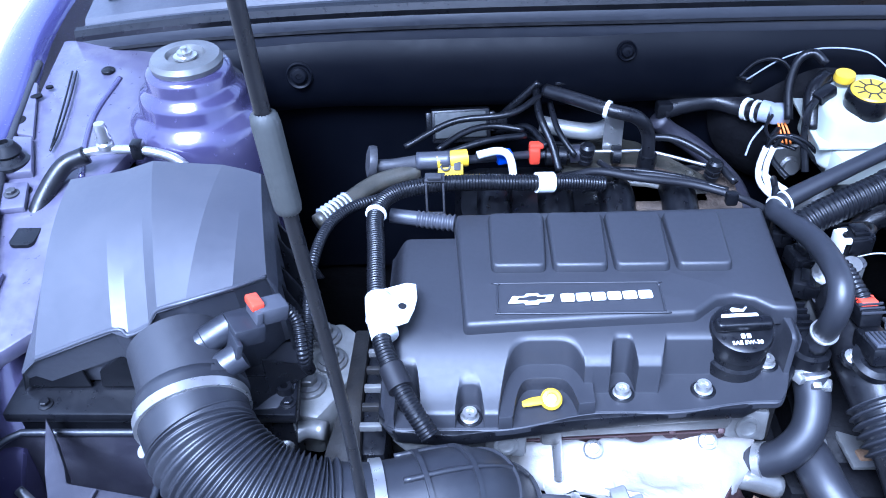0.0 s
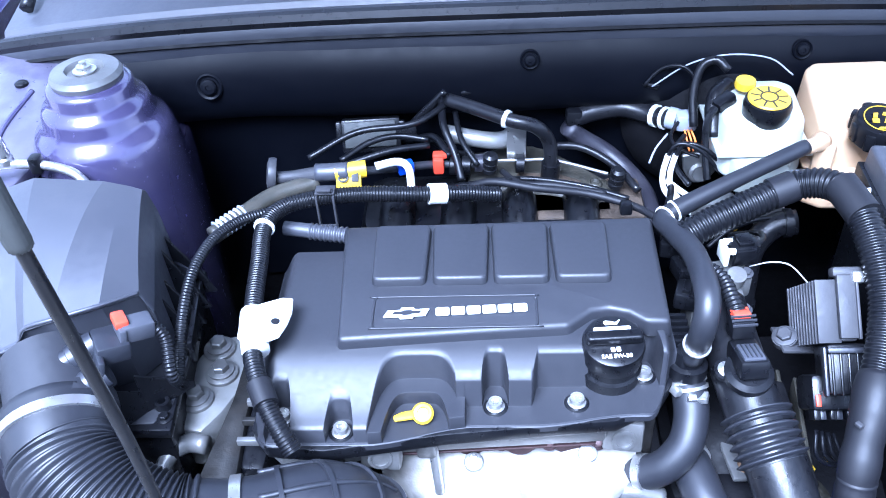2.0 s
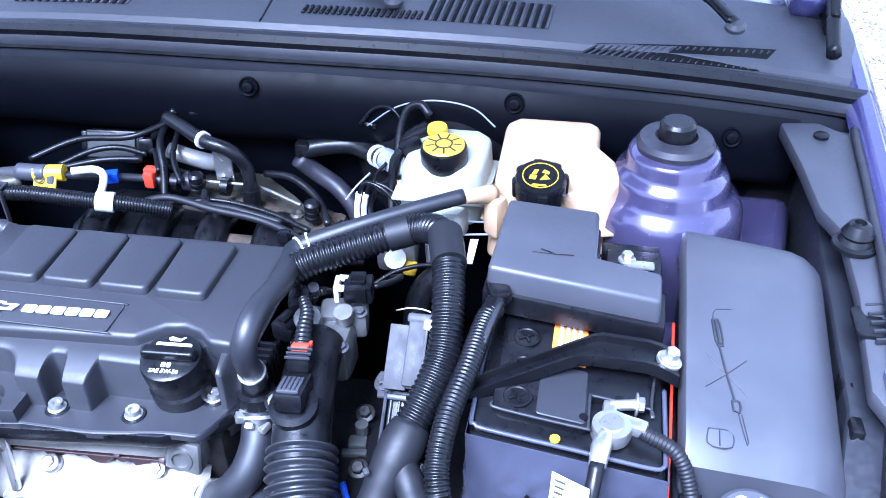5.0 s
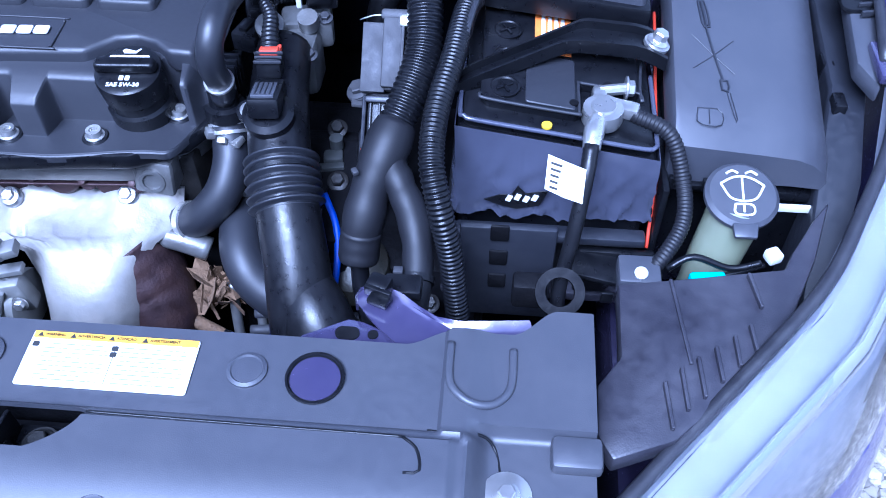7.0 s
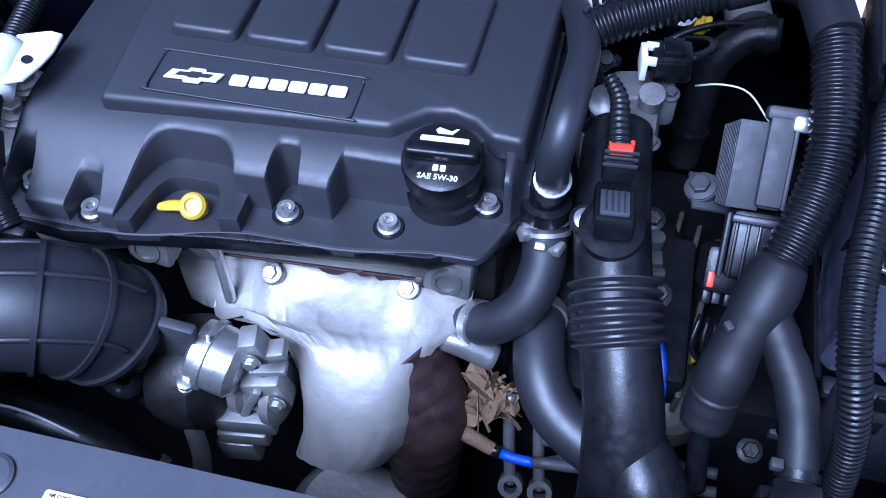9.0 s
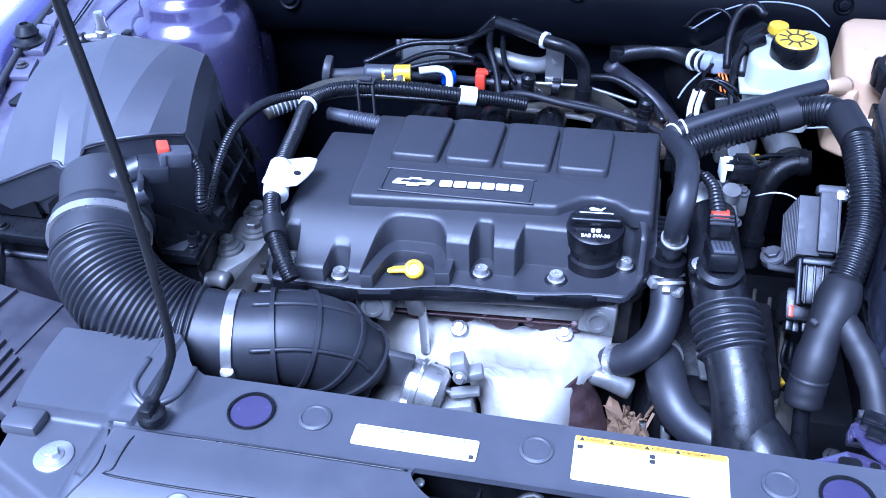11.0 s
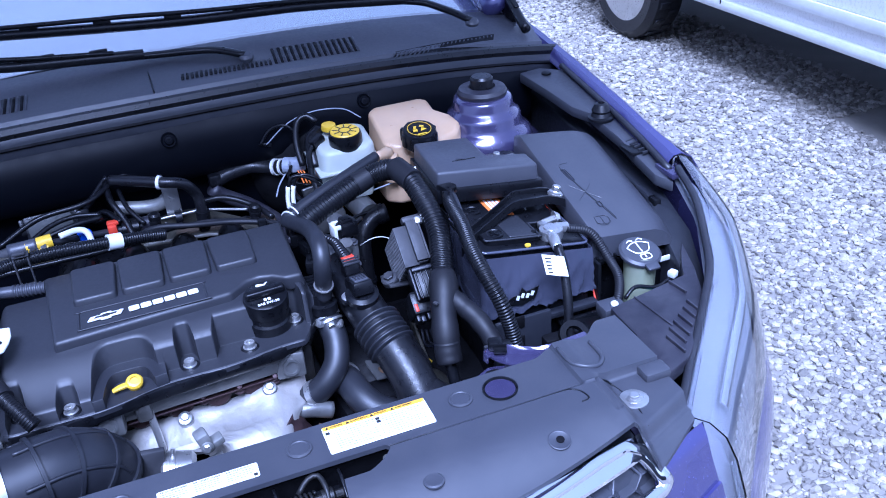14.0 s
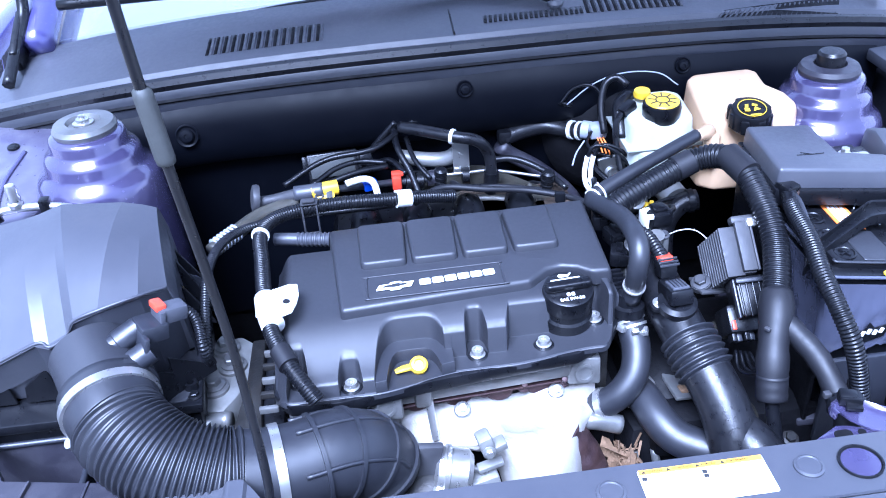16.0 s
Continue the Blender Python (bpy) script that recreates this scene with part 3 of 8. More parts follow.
def honeycomb(name, inside, x0, x1, z0, z1, a, parent, skew=1.55, depth=0.014, setback=0.014):
    """Hexagon frames, each cell a dished ring with its own walls, on the bumper skin."""
    bm = bmesh.new()
    w, h = a * skew, a * 0.866
    nx, nz = int((x1 - x0) / (1.5 * w)) + 2, int((z1 - z0) / (2 * h)) + 2
    for i in range(nx):
        for j in range(nz):
            cx, cz = x0 + i * 1.5 * w, z0 + j * 2 * h + (h if i % 2 else 0)
            if not inside(cx, cz):
                continue
            ring = []
            for s, d in ((1.0, 0.0), (0.93, -0.0008), (0.88, 0.004), (0.85, depth * 0.6)):
                ring.append([bm.verts.new((cx + w * s * math.cos(radians(60 * k)), 0, cz + a * s * math.sin(radians(60 * k)))) for k in range(6)])
                flat = s < 0.86
                mid = skin_y(cx, cz)
                slope = (skin_y(cx + 0.005, cz) - skin_y(cx - 0.005, cz)) / 0.01
                for v in ring[-1]:
                    v.co.y = (mid + slope * (v.co.x - cx) + 0.28 * (v.co.z - cz) if flat else skin_y(v.co.x, v.co.z)) + setback + d
            for A, B in zip(ring, ring[1:]):
                for k in range(6):
                    bm.faces.new((A[k], A[(k + 1) % 6], B[(k + 1) % 6], B[k]))
            bm.faces.new(ring[-1])
    return part(name, bm, GREY, parent, "dark grey honeycomb mesh", sharp=0)


honeycomb("upper_mesh", lambda x, z: abs(x - BC) < 0.368 and z < 0.787, BC - 0.3645, BC + 0.37, 0.7186, 0.790, 0.0135, grille)
honeycomb("lower_mesh", lambda x, z: abs(x - BC) < 0.382 - (0.68 - z) * 0.35 and z < low_line(x) + 0.012, BC - 0.40, BC + 0.40, 0.44, 0.69, 0.0125, grille)
LOWB = [(0, 0.672), (0.10, 0.673), (0.20, 0.677), (0.30, 0.683), (0.368, 0.689), (0.374, 0.683), (0.345, 0.60), (0.31, 0.52), (0.26, 0.44), (0.0, 0.43)]
border(half(LOWB), 0.005, 0.9, CHROME, grille, "chrome_lower_surround", "polished chrome surround")
part("backing", box((BC, 0.60, 0.60), (0.80, 0.01, 0.36), 0.002), BLACK, grille)

# badge: a plain leaning cross, chrome with sloped edges round a black face
BADGE_X, BADGE_Z = 0.040, 0.714
BOW = [(-0.034, 0.043), (0.038, 0.043), (0.036, 0.022), (0.104, 0.022), (0.090, -0.020), (0.038, -0.020), (0.038, -0.043), (-0.036, -0.043),
       (-0.034, -0.020), (-0.106, -0.020), (-0.089, 0.022), (-0.034, 0.022)]


def inset(outline, d):
    return [(x - math.copysign(d, x), z - math.copysign(d, z)) for x, z in outline]


def badge_plate(outer, inner, y0, y1, material, name, label):
    """A plate on the bumper face, its sides sloping from the outer to the inner outline."""
    bm = bmesh.new()
    lay = lambda pts, o: [bm.verts.new((BADGE_X + x, skin_y(BC, BADGE_Z + z) - o, BADGE_Z + z)) for x, z in pts]
    b, m1, f = lay(outer, 0.0), lay(outer, y0), lay(inner, y1)
    n = len(outer)
    bm.faces.new(f)
    for A, B in ((b, m1), (m1, f)):
        for k in range(n):
            bm.faces.new((A[k], A[(k + 1) % n], B[(k + 1) % n], B[k]))
    bmesh.ops.recalc_face_normals(bm, faces=bm.faces)
    return part(name, bevelled(bm, 0.0012, 2), material, grille, label)


badge_plate(BOW, inset(BOW, 0.0085), 0.008, 0.015, CHROME, "badge_rim", "chrome rim of the badge")
GLOSS_BLACK = mat("gloss_black", (0.004, 0.005, 0.013), 0.22, 0, 0.1, 90, 9, 0.0, spec=0.35)
badge_plate(inset(BOW, 0.0092), inset(BOW, 0.0098), 0.0155, 0.016, GLOSS_BLACK, "badge_face", "gloss black face of the badge")

# cowl, its rubber seal, the firewall pad
def cowl_y(x):
    return 1.405 + 0.075 * ((x - CX) / 0.7) ** 2


def cowl_z(x):
    return 0.984 - 0.058 * abs((x - CX) / 0.7) ** 2.4


def sweep(profile, x0=-0.745, x1=0.765, n=70):
    return loft([[(x, cowl_y(x) + dy, cowl_z(x) + dz) for dy, dz in profile] for x in (x0 + (x1 - x0) * i / n for i in range(n + 1))])


cowl = thing("cowl_panel", (CX, 1.5, 0.95), "dark grey plastic windscreen cowl with air slots", "cowl")
part("panel", thick(sweep([(0.030, 0.004), (0.045, 0.003), (0.05, 0.010), (0.10, 0.020), (0.15, 0.030), (0.20, 0.034), (0.235, 0.030)]), 0.003), GREY, cowl)
part("front_channel", thick(sweep([(-0.002, -0.040), (0.0, -0.012), (0.004, -0.004), (0.012, -0.006), (0.030, 0.004)]), 0.003), COWL, cowl)
part("seal", thick(sweep([(0.004, -0.004), (0.002, 0.004), (0.006, 0.012), (0.013, 0.014), (0.020, 0.010), (0.022, 0.002)]), 0.002), RUBBER, cowl, "soft black rubber seal")
part("groove", thick(sweep([(-0.0015, -0.016), (-0.0035, -0.018), (-0.0015, -0.020)]), 0.0015), SHADOW, cowl)
wall_rows = []
for i in range(61):
    x = -0.66 + 1.34 * i / 60
    dz = 0.003 * math.sin(x * 13) + 0.0015 * math.sin(x * 29)
    wall_rows.append([(x, cowl_y(x) + dy + dz, cowl_z(x) - h) for dy, h in
                      ((0.004, 0.040), (-0.004, 0.050), (-0.008, 0.066), (-0.009, 0.088), (-0.006, 0.108), (0.002, 0.118), (0.030, 0.124), (0.036, 0.18), (0.042, 0.26), (0.055, 0.45))])
pad = thing("firewall_pad", (CX, 1.43, 0.75), "black moulded felt insulation pad on the firewall", "insulation pad")
part("pad", thick(loft(wall_rows), 0.012), FELT, pad)
for x, h, k in ((-0.423, 0.070, 0.85), (0.333, 0.045, 0.6), (-0.003, 0.048, 0.6), (0.60, 0.06, 0.6)):
    y, z = cowl_y(x) - 0.011, cowl_z(x) - h
    part("push_button", joined(lathe([(0.021 * k, -0.002), (0.021 * k, 0.002), (0.019 * k, 0.0035), (0.016 * k, 0.002), (0.016 * k, 0.001), (0, 0.001)], (x, y - 0.008, z), (0, -1, 0.25), 28), lathe([(0.0125 * k, 0.0), (0.0125 * k, 0.005), (0.010 * k, 0.007), (0.0045 * k, 0.0075), (0.004 * k, 0.006), (0, 0.006)], (x, y - 0.008, z), (0, -1, 0.25), 24)), FELT, pad)

# windscreen and what stands behind it
screen = thing("windscreen", (CX, 1.8, 1.0), "curved windscreen reflecting the pale sky", "windscreen", kind="structure")
rows = []
for i in range(31):
    x = -0.66 + 1.34 * i / 30
    rows.append([(x * (1 - 0.12 * k), cowl_y(x) + 0.215 + 0.75 * k, cowl_z(x) + 0.032 + 0.40 * k) for k in (0, 0.25, 0.5, 0.75, 1)])
ws = part("pane", thick(loft(rows), 0.005), GLASS, screen)
ws.visible_shadow = False
part("dashboard", box((CX, 2.05, 0.90), (1.3, 0.75, 0.12), 0.03, (0, 0, 0)), BLACK, screen)
part("cabin_floor", box((CX, 2.9, 0.80), (1.45, 1.6, 0.05), 0.01), BLACK, screen)
for sx in (-1, 1):
    part("pillar", tube([(CX + sx * 0.70, 1.66, 0.965), (CX + sx * 0.66, 2.0, 1.16), (CX + sx * 0.60, 2.42, 1.40)], 0.030, 10, 0.03), PAINT, screen)
part("roof", box((CX, 3.1, 1.43), (1.20, 1.45, 0.04), 0.015), PAINT, screen)

# strut towers
TOWER = [(0.0, 0.006), (0.010, 0.006), (0.012, 0.001), (0.024, 0.002), (0.027, 0.008), (0.046, 0.006), (0.050, 0.0), (0.049, -0.006), (0.046, -0.010)]
TOWER_BODY = [(0.046, -0.006), (0.054, -0.008), (0.0575, -0.013), (0.0585, -0.024), (0.062, -0.030), (0.069, -0.034), (0.073, -0.041), (0.0745, -0.052), (0.080, -0.060), (0.089, -0.066), (0.095, -0.078), (0.099, -0.10), (0.101, -0.13), (0.103, -0.165), (0.105, -0.21), (0.107, -0.28), (0.107, -0.45)]
for sx, tx, tz in ((1, 0.523, 0.937), (-1, -0.534, 0.970)):
    tower = thing("strut_tower", (tx, 1.320, tz - 0.45), "purple-painted pressed steel suspension tower", "strut tower", "strut towers")
    part("tower", lathe([(r * 0.90, h) for r, h in TOWER_BODY], (tx, 1.320, tz), seg=64), PAINT_IN, tower, sharp=75)
    part("top_mount", lathe([(r * 0.87, h) for r, h in TOWER], (tx, 1.320, tz), seg=40), DUSTY if sx > 0 else ALU, tower, "dusty black rubber top mount" if sx > 0 else "dusty grey metal top mount")
    part("nut", joined(lathe([(0.014, 0.004), (0.014, 0.006), (0.009, 0.007), (0.009, 0.011), (0, 0.011)], (tx, 1.320, tz), seg=18),
                       lathe([(0.004, 0.010), (0.004, 0.016), (0, 0.017)], (tx, 1.320, tz), seg=12)) if sx < 0 else
         lathe([(0.020, 0.004), (0.020, 0.022), (0.017, 0.026), (0, 0.027)], (tx, 1.320, tz), seg=24), STEEL if sx < 0 else RUBBER, tower,
         "bare steel nut" if sx < 0 else "black rubber cap")
    rim = [(tx - sx * 0.05, 1.17), (tx + sx * 0.13, 1.18), (tx + sx * 0.17, 1.46), (tx - sx * 0.06, 1.46), (tx - sx * 0.07, 1.28)]
    part("apron", prism(rim, tz - 0.45, lambda x, y: tz - 0.165 + (y - 1.32) * 0.2, 0.02, 3), PAINT_IN, tower)

# bay depths, their deep shade put into a near-black colour
bay = thing("bay_floor", (CX, 1.0, 0.25), "grimy floor and subframe under the engine, near-black for deep shade", "bay floor", kind="structure")
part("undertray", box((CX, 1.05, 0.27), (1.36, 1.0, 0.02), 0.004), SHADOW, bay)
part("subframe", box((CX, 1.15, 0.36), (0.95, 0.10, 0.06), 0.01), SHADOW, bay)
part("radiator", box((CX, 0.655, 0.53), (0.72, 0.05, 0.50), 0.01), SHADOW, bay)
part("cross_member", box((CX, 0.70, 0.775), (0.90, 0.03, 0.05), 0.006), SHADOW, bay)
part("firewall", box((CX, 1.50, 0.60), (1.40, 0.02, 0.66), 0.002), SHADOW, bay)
for sx in (-1, 1):
    part("chassis_rail", box((CX + sx * 0.55, 1.05, 0.52), (0.10, 0.85, 0.14), 0.012), PAINT_IN, bay)

# air slots, seam, wipers on the cowl
def on_cowl(x, dy, lift=0.0):
    tab = ((0.030, 0.004), (0.045, 0.003), (0.05, 0.010), (0.10, 0.020), (0.15, 0.030), (0.20, 0.034), (0.235, 0.030))
    return (x, cowl_y(x) + dy, cowl_z(x) + lerp_table(tab, dy)[0] + lift)


# solid near-black bars imitate the shade inside the air slots
for i in range(14):
    a, b = on_cowl(0.207 + i * 0.0114, 0.076, -0.0010), on_cowl(0.211 + i * 0.0114, 0.130, -0.0010)
    part("slot", tube([a, b], 0.0030, 8, 0.02), SHADOW, cowl)
    part("slat", tube([on_cowl(0.2127 + i * 0.0114, 0.076, 0.0002), on_cowl(0.2167 + i * 0.0114, 0.130, 0.0002)], 0.0022, 6, 0.02), GREY, cowl)
    a, b = on_cowl(-0.385 + i * 0.0132, 0.076, -0.0010), on_cowl(-0.382 + i * 0.0132, 0.122, -0.0010)
    part("slot", tube([a, b], 0.0030, 8, 0.02), SHADOW, cowl)
    part("slat", tube([on_cowl(-0.3784 + i * 0.0132, 0.076, 0.0002), on_cowl(-0.3754 + i * 0.0132, 0.122, 0.0002)], 0.0022, 6, 0.02), GREY, cowl)
for i in range(20):
    part("slot", tube([on_cowl(0.045 + i * 0.008, 0.076, 0.001), on_cowl(0.047 + i * 0.008, 0.092, 0.001)], 0.0026, 6, 0.01), BLACK, cowl)
for i in range(24):
    x = 0.405 + i * 0.0095
    part("hatch_slat", tube([on_cowl(x, 0.032 + 0.0006 * i), on_cowl(x + 0.020, 0.050 + 0.0014 * i)], 0.0017, 6, 0.01), COWL, cowl)
# black sheet below the slats for the shade behind them
part("hatch_bed", thick(loft([[on_cowl(0.400 + 0.0095 * i + k * 0.025, 0.030 + 0.0006 * i + k * (0.024 + 0.0008 * i), 0.0006) for k in (0, 0.5, 1)] for i in (0, 6, 12, 18, 24)]), 0.001), SHADOW, cowl)
part("seam", tube([on_cowl(-0.006, 0.05), on_cowl(-0.006, 0.10), on_cowl(-0.007, 0.20)], 0.0016, 6, 0.01), BLACK, cowl)
for pts in ([(0.592, 1.520, 1.000), (0.555, 1.565, 1.018), (0.490, 1.600, 1.036), (0.290, 1.620, 1.050), (0.030, 1.630, 1.060), (-0.40, 1.665, 1.090)],
            [(0.160, 1.512, 1.014), (0.105, 1.545, 1.024), (-0.005, 1.568, 1.027), (-0.200, 1.575, 1.040), (-0.38, 1.590, 1.055), (-0.62, 1.630, 1.045)]):
    wp_ = thing("windscreen_wiper", pts[0], "black windscreen wiper resting on the glass", "wiper", "wipers")
    part("arm", tube(pts[:4], [0.011, 0.011, 0.009, 0.006], 10, 0.01, flat=0.6), BLACK, wp_)
    part("blade", tube([(x, y - 0.004, z + 0.004) for x, y, z in pts[2:]], 0.0090, 8, 0.02), RUBBER, wp_)
    bl_ = spline([(x, y - 0.004, z + 0.004) for x, y, z in pts[2:]], 0.012)
    part("blade_frame", tube([(p.x, p.y - 0.003, p.z + 0.018 - 0.010 * abs(2 * i / len(bl_) - 1)) for i, p in enumerate(bl_[4:-4])][::3], 0.0042, 8, 0.02), BLACK, wp_)
    for i in range(6, len(bl_) - 4, max(2, len(bl_) // 7)):
        p = bl_[i]
        part("blade_link", box((p.x, p.y - 0.001, p.z + 0.009), (0.030, 0.006, 0.014), 0.002), BLACK, wp_)
    part("pivot_cap", lathe([(0.013, 0), (0.013, 0.005), (0.009, 0.010), (0, 0.011)], (pts[0][0], pts[0][1], pts[0][2] - 0.006), (0, -0.3, 1), 20), GREY, wp_)
for sx in (0.728, -0.708):
    hg = part("bonnet_hinge", tube([(sx - 0.003, 1.56, 0.95), (sx, 1.63, 0.985), (sx + 0.006, 1.70, 1.03), (sx + 0.005, 1.70, 1.12), (sx, 1.60, 1.34)], 0.010, 8, 0.01), BLACK, car, "black steel bonnet hinge")
    part("hinge_bracket", box((sx, 1.66, 0.985), (0.012, 0.10, 0.05), 0.004, (25, 0, 0)), BLACK, hg)
rows = []
for i in range(13):
    x = -0.70 + 1.42 * i / 12
    rows.append([(x, 1.60 - 0.86 * k, 1.34 + 0.62 * k - 0.05 * ((x - CX) / 0.7) ** 2 * (1 - k * 0.3)) for k in (0, 0.25, 0.5, 0.75, 1)])
part("bonnet", thick(loft(rows), 0.03), PAINT, car, "open bonnet propped up over the engine bay")
# ---- cover over the radiator, latch, stickers ----
FC = 0.028


def front_edge(x):
    return 0.540 + 0.40 * (x - FC) ** 2


def in_latch(x, y):
    if 0.632 < y < 0.663:
        k = (0.663 - y) / 0.031
        return -0.058 + 0.03 * k * k < x < 0.124 - 0.03 * k * k
    return y <= 0.632 and -0.020 + (0.632 - y) * 0.06 < x < 0.066 - (0.632 - y) * 0.10


def cover_plan(x, y):
    d = abs(x - FC)
    if d > (0.434 if x > FC else 0.436 + 0.02 * sstep(0.60, 0.75, y)):
        return False
    if y < (front_edge(x) if d < 0.352 else 0.546 + 0.62 * (d - 0.352)):
        return False
    back = 0.735 if d < 0.30 else 0.735 + (0.014 * sstep(0.30, 0.335, d) + 0.023 * sstep(0.376, 0.409, d) if x > FC else 0.036 * sstep(0.30, 0.335, d))
    return y < back and not in_latch(x, y)


def cover_z(x, y):
    d = abs(x - FC)
    z = 0.829 - 0.027 * sstep(0.635, 0.535, y) ** 1.3
    ledge = sstep(0.662, 0.668, y)                      # lower shelf at the back
    z += ledge * (0.8205 - z) * (1 if d < 0.33 else 0.5)
    if 0.658 < y < 0.663 and d < 0.345:
        z -= 0.004
    ear = sstep(0.346, 0.366, d)
    if abs(d - 0.345) < 0.004 and 0.61 < y < 0.66:
        z -= 0.003
    if ear:                                             # ears stepping down towards the headlights
        s = y - 0.45 * (d - 0.36)
        e = 0.820 - 0.012 * sstep(0.676, 0.672, y) - 0.016 * sstep(0.590, 0.577, s) - 0.018 * sstep(0.572, 0.540, s) - 0.004 * sstep(0.572, 0.569, s)
        z += ear * (e - z)
    bump = sstep(0.295, 0.30, d) * sstep(0.352, 0.347, d) * (x < FC) * sstep(0.685, 0.69, y)
    z += 0.006 * bump * sstep(0.045, 0.03, math.hypot(d - 0.324, max(0, 0.722 - y) * 1.0))
    return z


rad = thing("radiator_cover", (FC, 0.64, 0.80), "dark grey moulded plastic cover over the radiator", "cover panel")
part("panel", relief(FC - 0.456, 0.535, FC + 0.456, 0.775, 0.0026, cover_z, cover_plan), GREY, rad, sharp=50)
for x, y in ((-0.359, 0.634), (0.404, 0.632)):
    z = cover_z(x, y)
    part("washer_bolt", joined(lathe([(0.0, 0), (0.0165, 0), (0.0165, 0.0014), (0.0158, 0.0018), (0, 0.0018)], (x, y, z)),
                               hexbolt((x, y, z + 0.0018), 0.006, 0.006)), STEEL, rad, "bright washer bolt")
for x, y in ((-0.073, 0.596), (0.149, 0.596)):
    part("push_pin", lathe([(0.011, 0), (0.011, 0.002), (0.009, 0.003), (0.007, 0.0025), (0, 0.003)], (x, y, cover_z(x, y))), GREY, rad)
for x, y in ((-0.227, 0.596), (0.290, 0.595)):
    z = cover_z(x, y)
    part("screw_recess", lathe([(0.0125, 0.0004), (0.0125, 0.0012), (0.0115, 0.0016), (0.0105, 0.0010), (0, 0.0010)], (x, y, z), (0, -0.22, 1)), GREY, rad)
    # small raised black disc for the shaded hole in the recess
    part("screw", lathe([(0.0045, 0.0008), (0.0045, 0.0022), (0, 0.0024)], (x + 0.001, y, z), (0, -0.22, 1), 12), SHADOW, rad)
for x in (-0.152, 0.035, 0.222):
    part("round_plug", lathe([(0.014, 0), (0.014, 0.002), (0.0115, 0.003), (0.0105, 0.0018), (0, 0.0022)], (x, 0.704, cover_z(x, 0.704))), GREY, rad)
for x in (-0.208, 0.270):
    z = cover_z(x, 0.701) + 0.001
    part("access_hole", joined(lathe([(0.0205, 0.0), (0.0205, 0.002), (0.019, 0.002), (0.018, -0.001)], (x, 0.701, z))), BLACK, rad)
    part("hole_floor", lathe([(0.0175, 0), (0.0175, 0.0012), (0, 0.0012)], (x, 0.701, z - 0.001)), PAINT_IN, rad, "painted metal seen through the hole")


def sticker(name, c, w, h, label, band=None):
    z = cover_z(c[0], c[1]) + 0.0016
    t = thing(name, (c[0], c[1], z), label, "label", "stickers on the radiator cover")
    part("sheet", prism(rounded(c[0] - w / 2, c[1] - h / 2, c[0] + w / 2, c[1] + h / 2, 0.002, 3), z - 0.0008, z, 0), PAPER, t)
    return t, z


def bars(x, y, z, w, rows, pitch, parent, seed, name="small_print", tall=0.0008):
    rnd = random.Random(seed)
    bms = []
    for r in range(rows):
        u = 0
        while u < w * (0.97 if r % 4 < 3 else 0.6):
            k = rnd.uniform(0.003, 0.009)
            k = min(k, w - u)
            if k > 0.001:
                bms.append(box((x + u + k / 2, y - r * pitch, z + 0.0002), (k, tall, 0.0003), 0))
            u += k + 0.0011
    return tagged(part(name, joined(*bms), GREY_PRINT, parent, "grey lines of small print", sharp=0), kind="stuff")


SEAMS = [[(-0.285, 0.660), (-0.17, 0.662), (-0.060, 0.662)], [(0.124, 0.662), (0.22, 0.661), (0.335, 0.658)], [(-0.285, 0.660), (-0.290, 0.648), (-0.290, 0.620), (-0.286, 0.612), (-0.16, 0.613), (-0.035, 0.622)],
         [(0.335, 0.658), (0.345, 0.650), (0.348, 0.635), (0.338, 0.633)], [(-0.33, 0.66), (-0.315, 0.655), (-0.305, 0.62), (-0.318, 0.59), (-0.322, 0.575)], [(0.350, 0.668), (0.384, 0.670), (0.396, 0.663), (0.400, 0.640), (0.400, 0.615), (0.396, 0.59)]]
for sm in SEAMS:
    part("seam", tube([(x, y, cover_z(x, y) - 0.0002) for x, y in sm], 0.0011, 5, 0.004), BLACK, rad)
for x in (-0.296, 0.383):
    s_ = [(x - 0.022, 0.735), (x - 0.021, 0.705), (x - 0.012, 0.692), (x, 0.688), (x + 0.012, 0.692), (x + 0.021, 0.705), (x + 0.022, 0.735)]
    part("embossed_arch", tube([(px, py, cover_z(px, py) + 0.001) for px, py in s_], 0.0030, 8, 0.004), GREY, rad)
    part("square_boss", box((x + (0.066 if x > 0 else -0.107), 0.662, cover_z(x + (0.066 if x > 0 else -0.107), 0.662) + 0.003), (0.034, 0.024, 0.014), 0.004), GREY, rad)
t, z = sticker("warning_label", (0.1245, 0.7025), 0.120, 0.044, "white warning sticker with an orange heading stripe")
part("heading_stripe", box((0.1245, 0.7215, z + 0.0003), (0.1185, 0.0055, 0.0006), 0), AMBER, t)
for i, s in enumerate(("WARNING", "ADVERTENCIA", "ATENÇÃO", "AVERTISSEMENT")):
    x = (0.069, 0.0925, 0.1205, 0.1445)[i]
    part("heading", words(s, 0.0030, pose(x + 0.0045, 0.7215, z + 0.0009), 0.0001, True, "LEFT"), BLACK_PRINT, t, sharp=0)
    part("warning_triangle", prism([(x - 0.001, 0.7197), (x + 0.0035, 0.7197), (x + 0.00125, 0.7235)], z + 0.0006, z + 0.0009, 0), BLACK_PRINT, t, sharp=0)
bars(0.076, 0.7145, z, 0.047, 9, 0.0036, t, 1)
bars(0.131, 0.7145, z, 0.047, 9, 0.0036, t, 2)
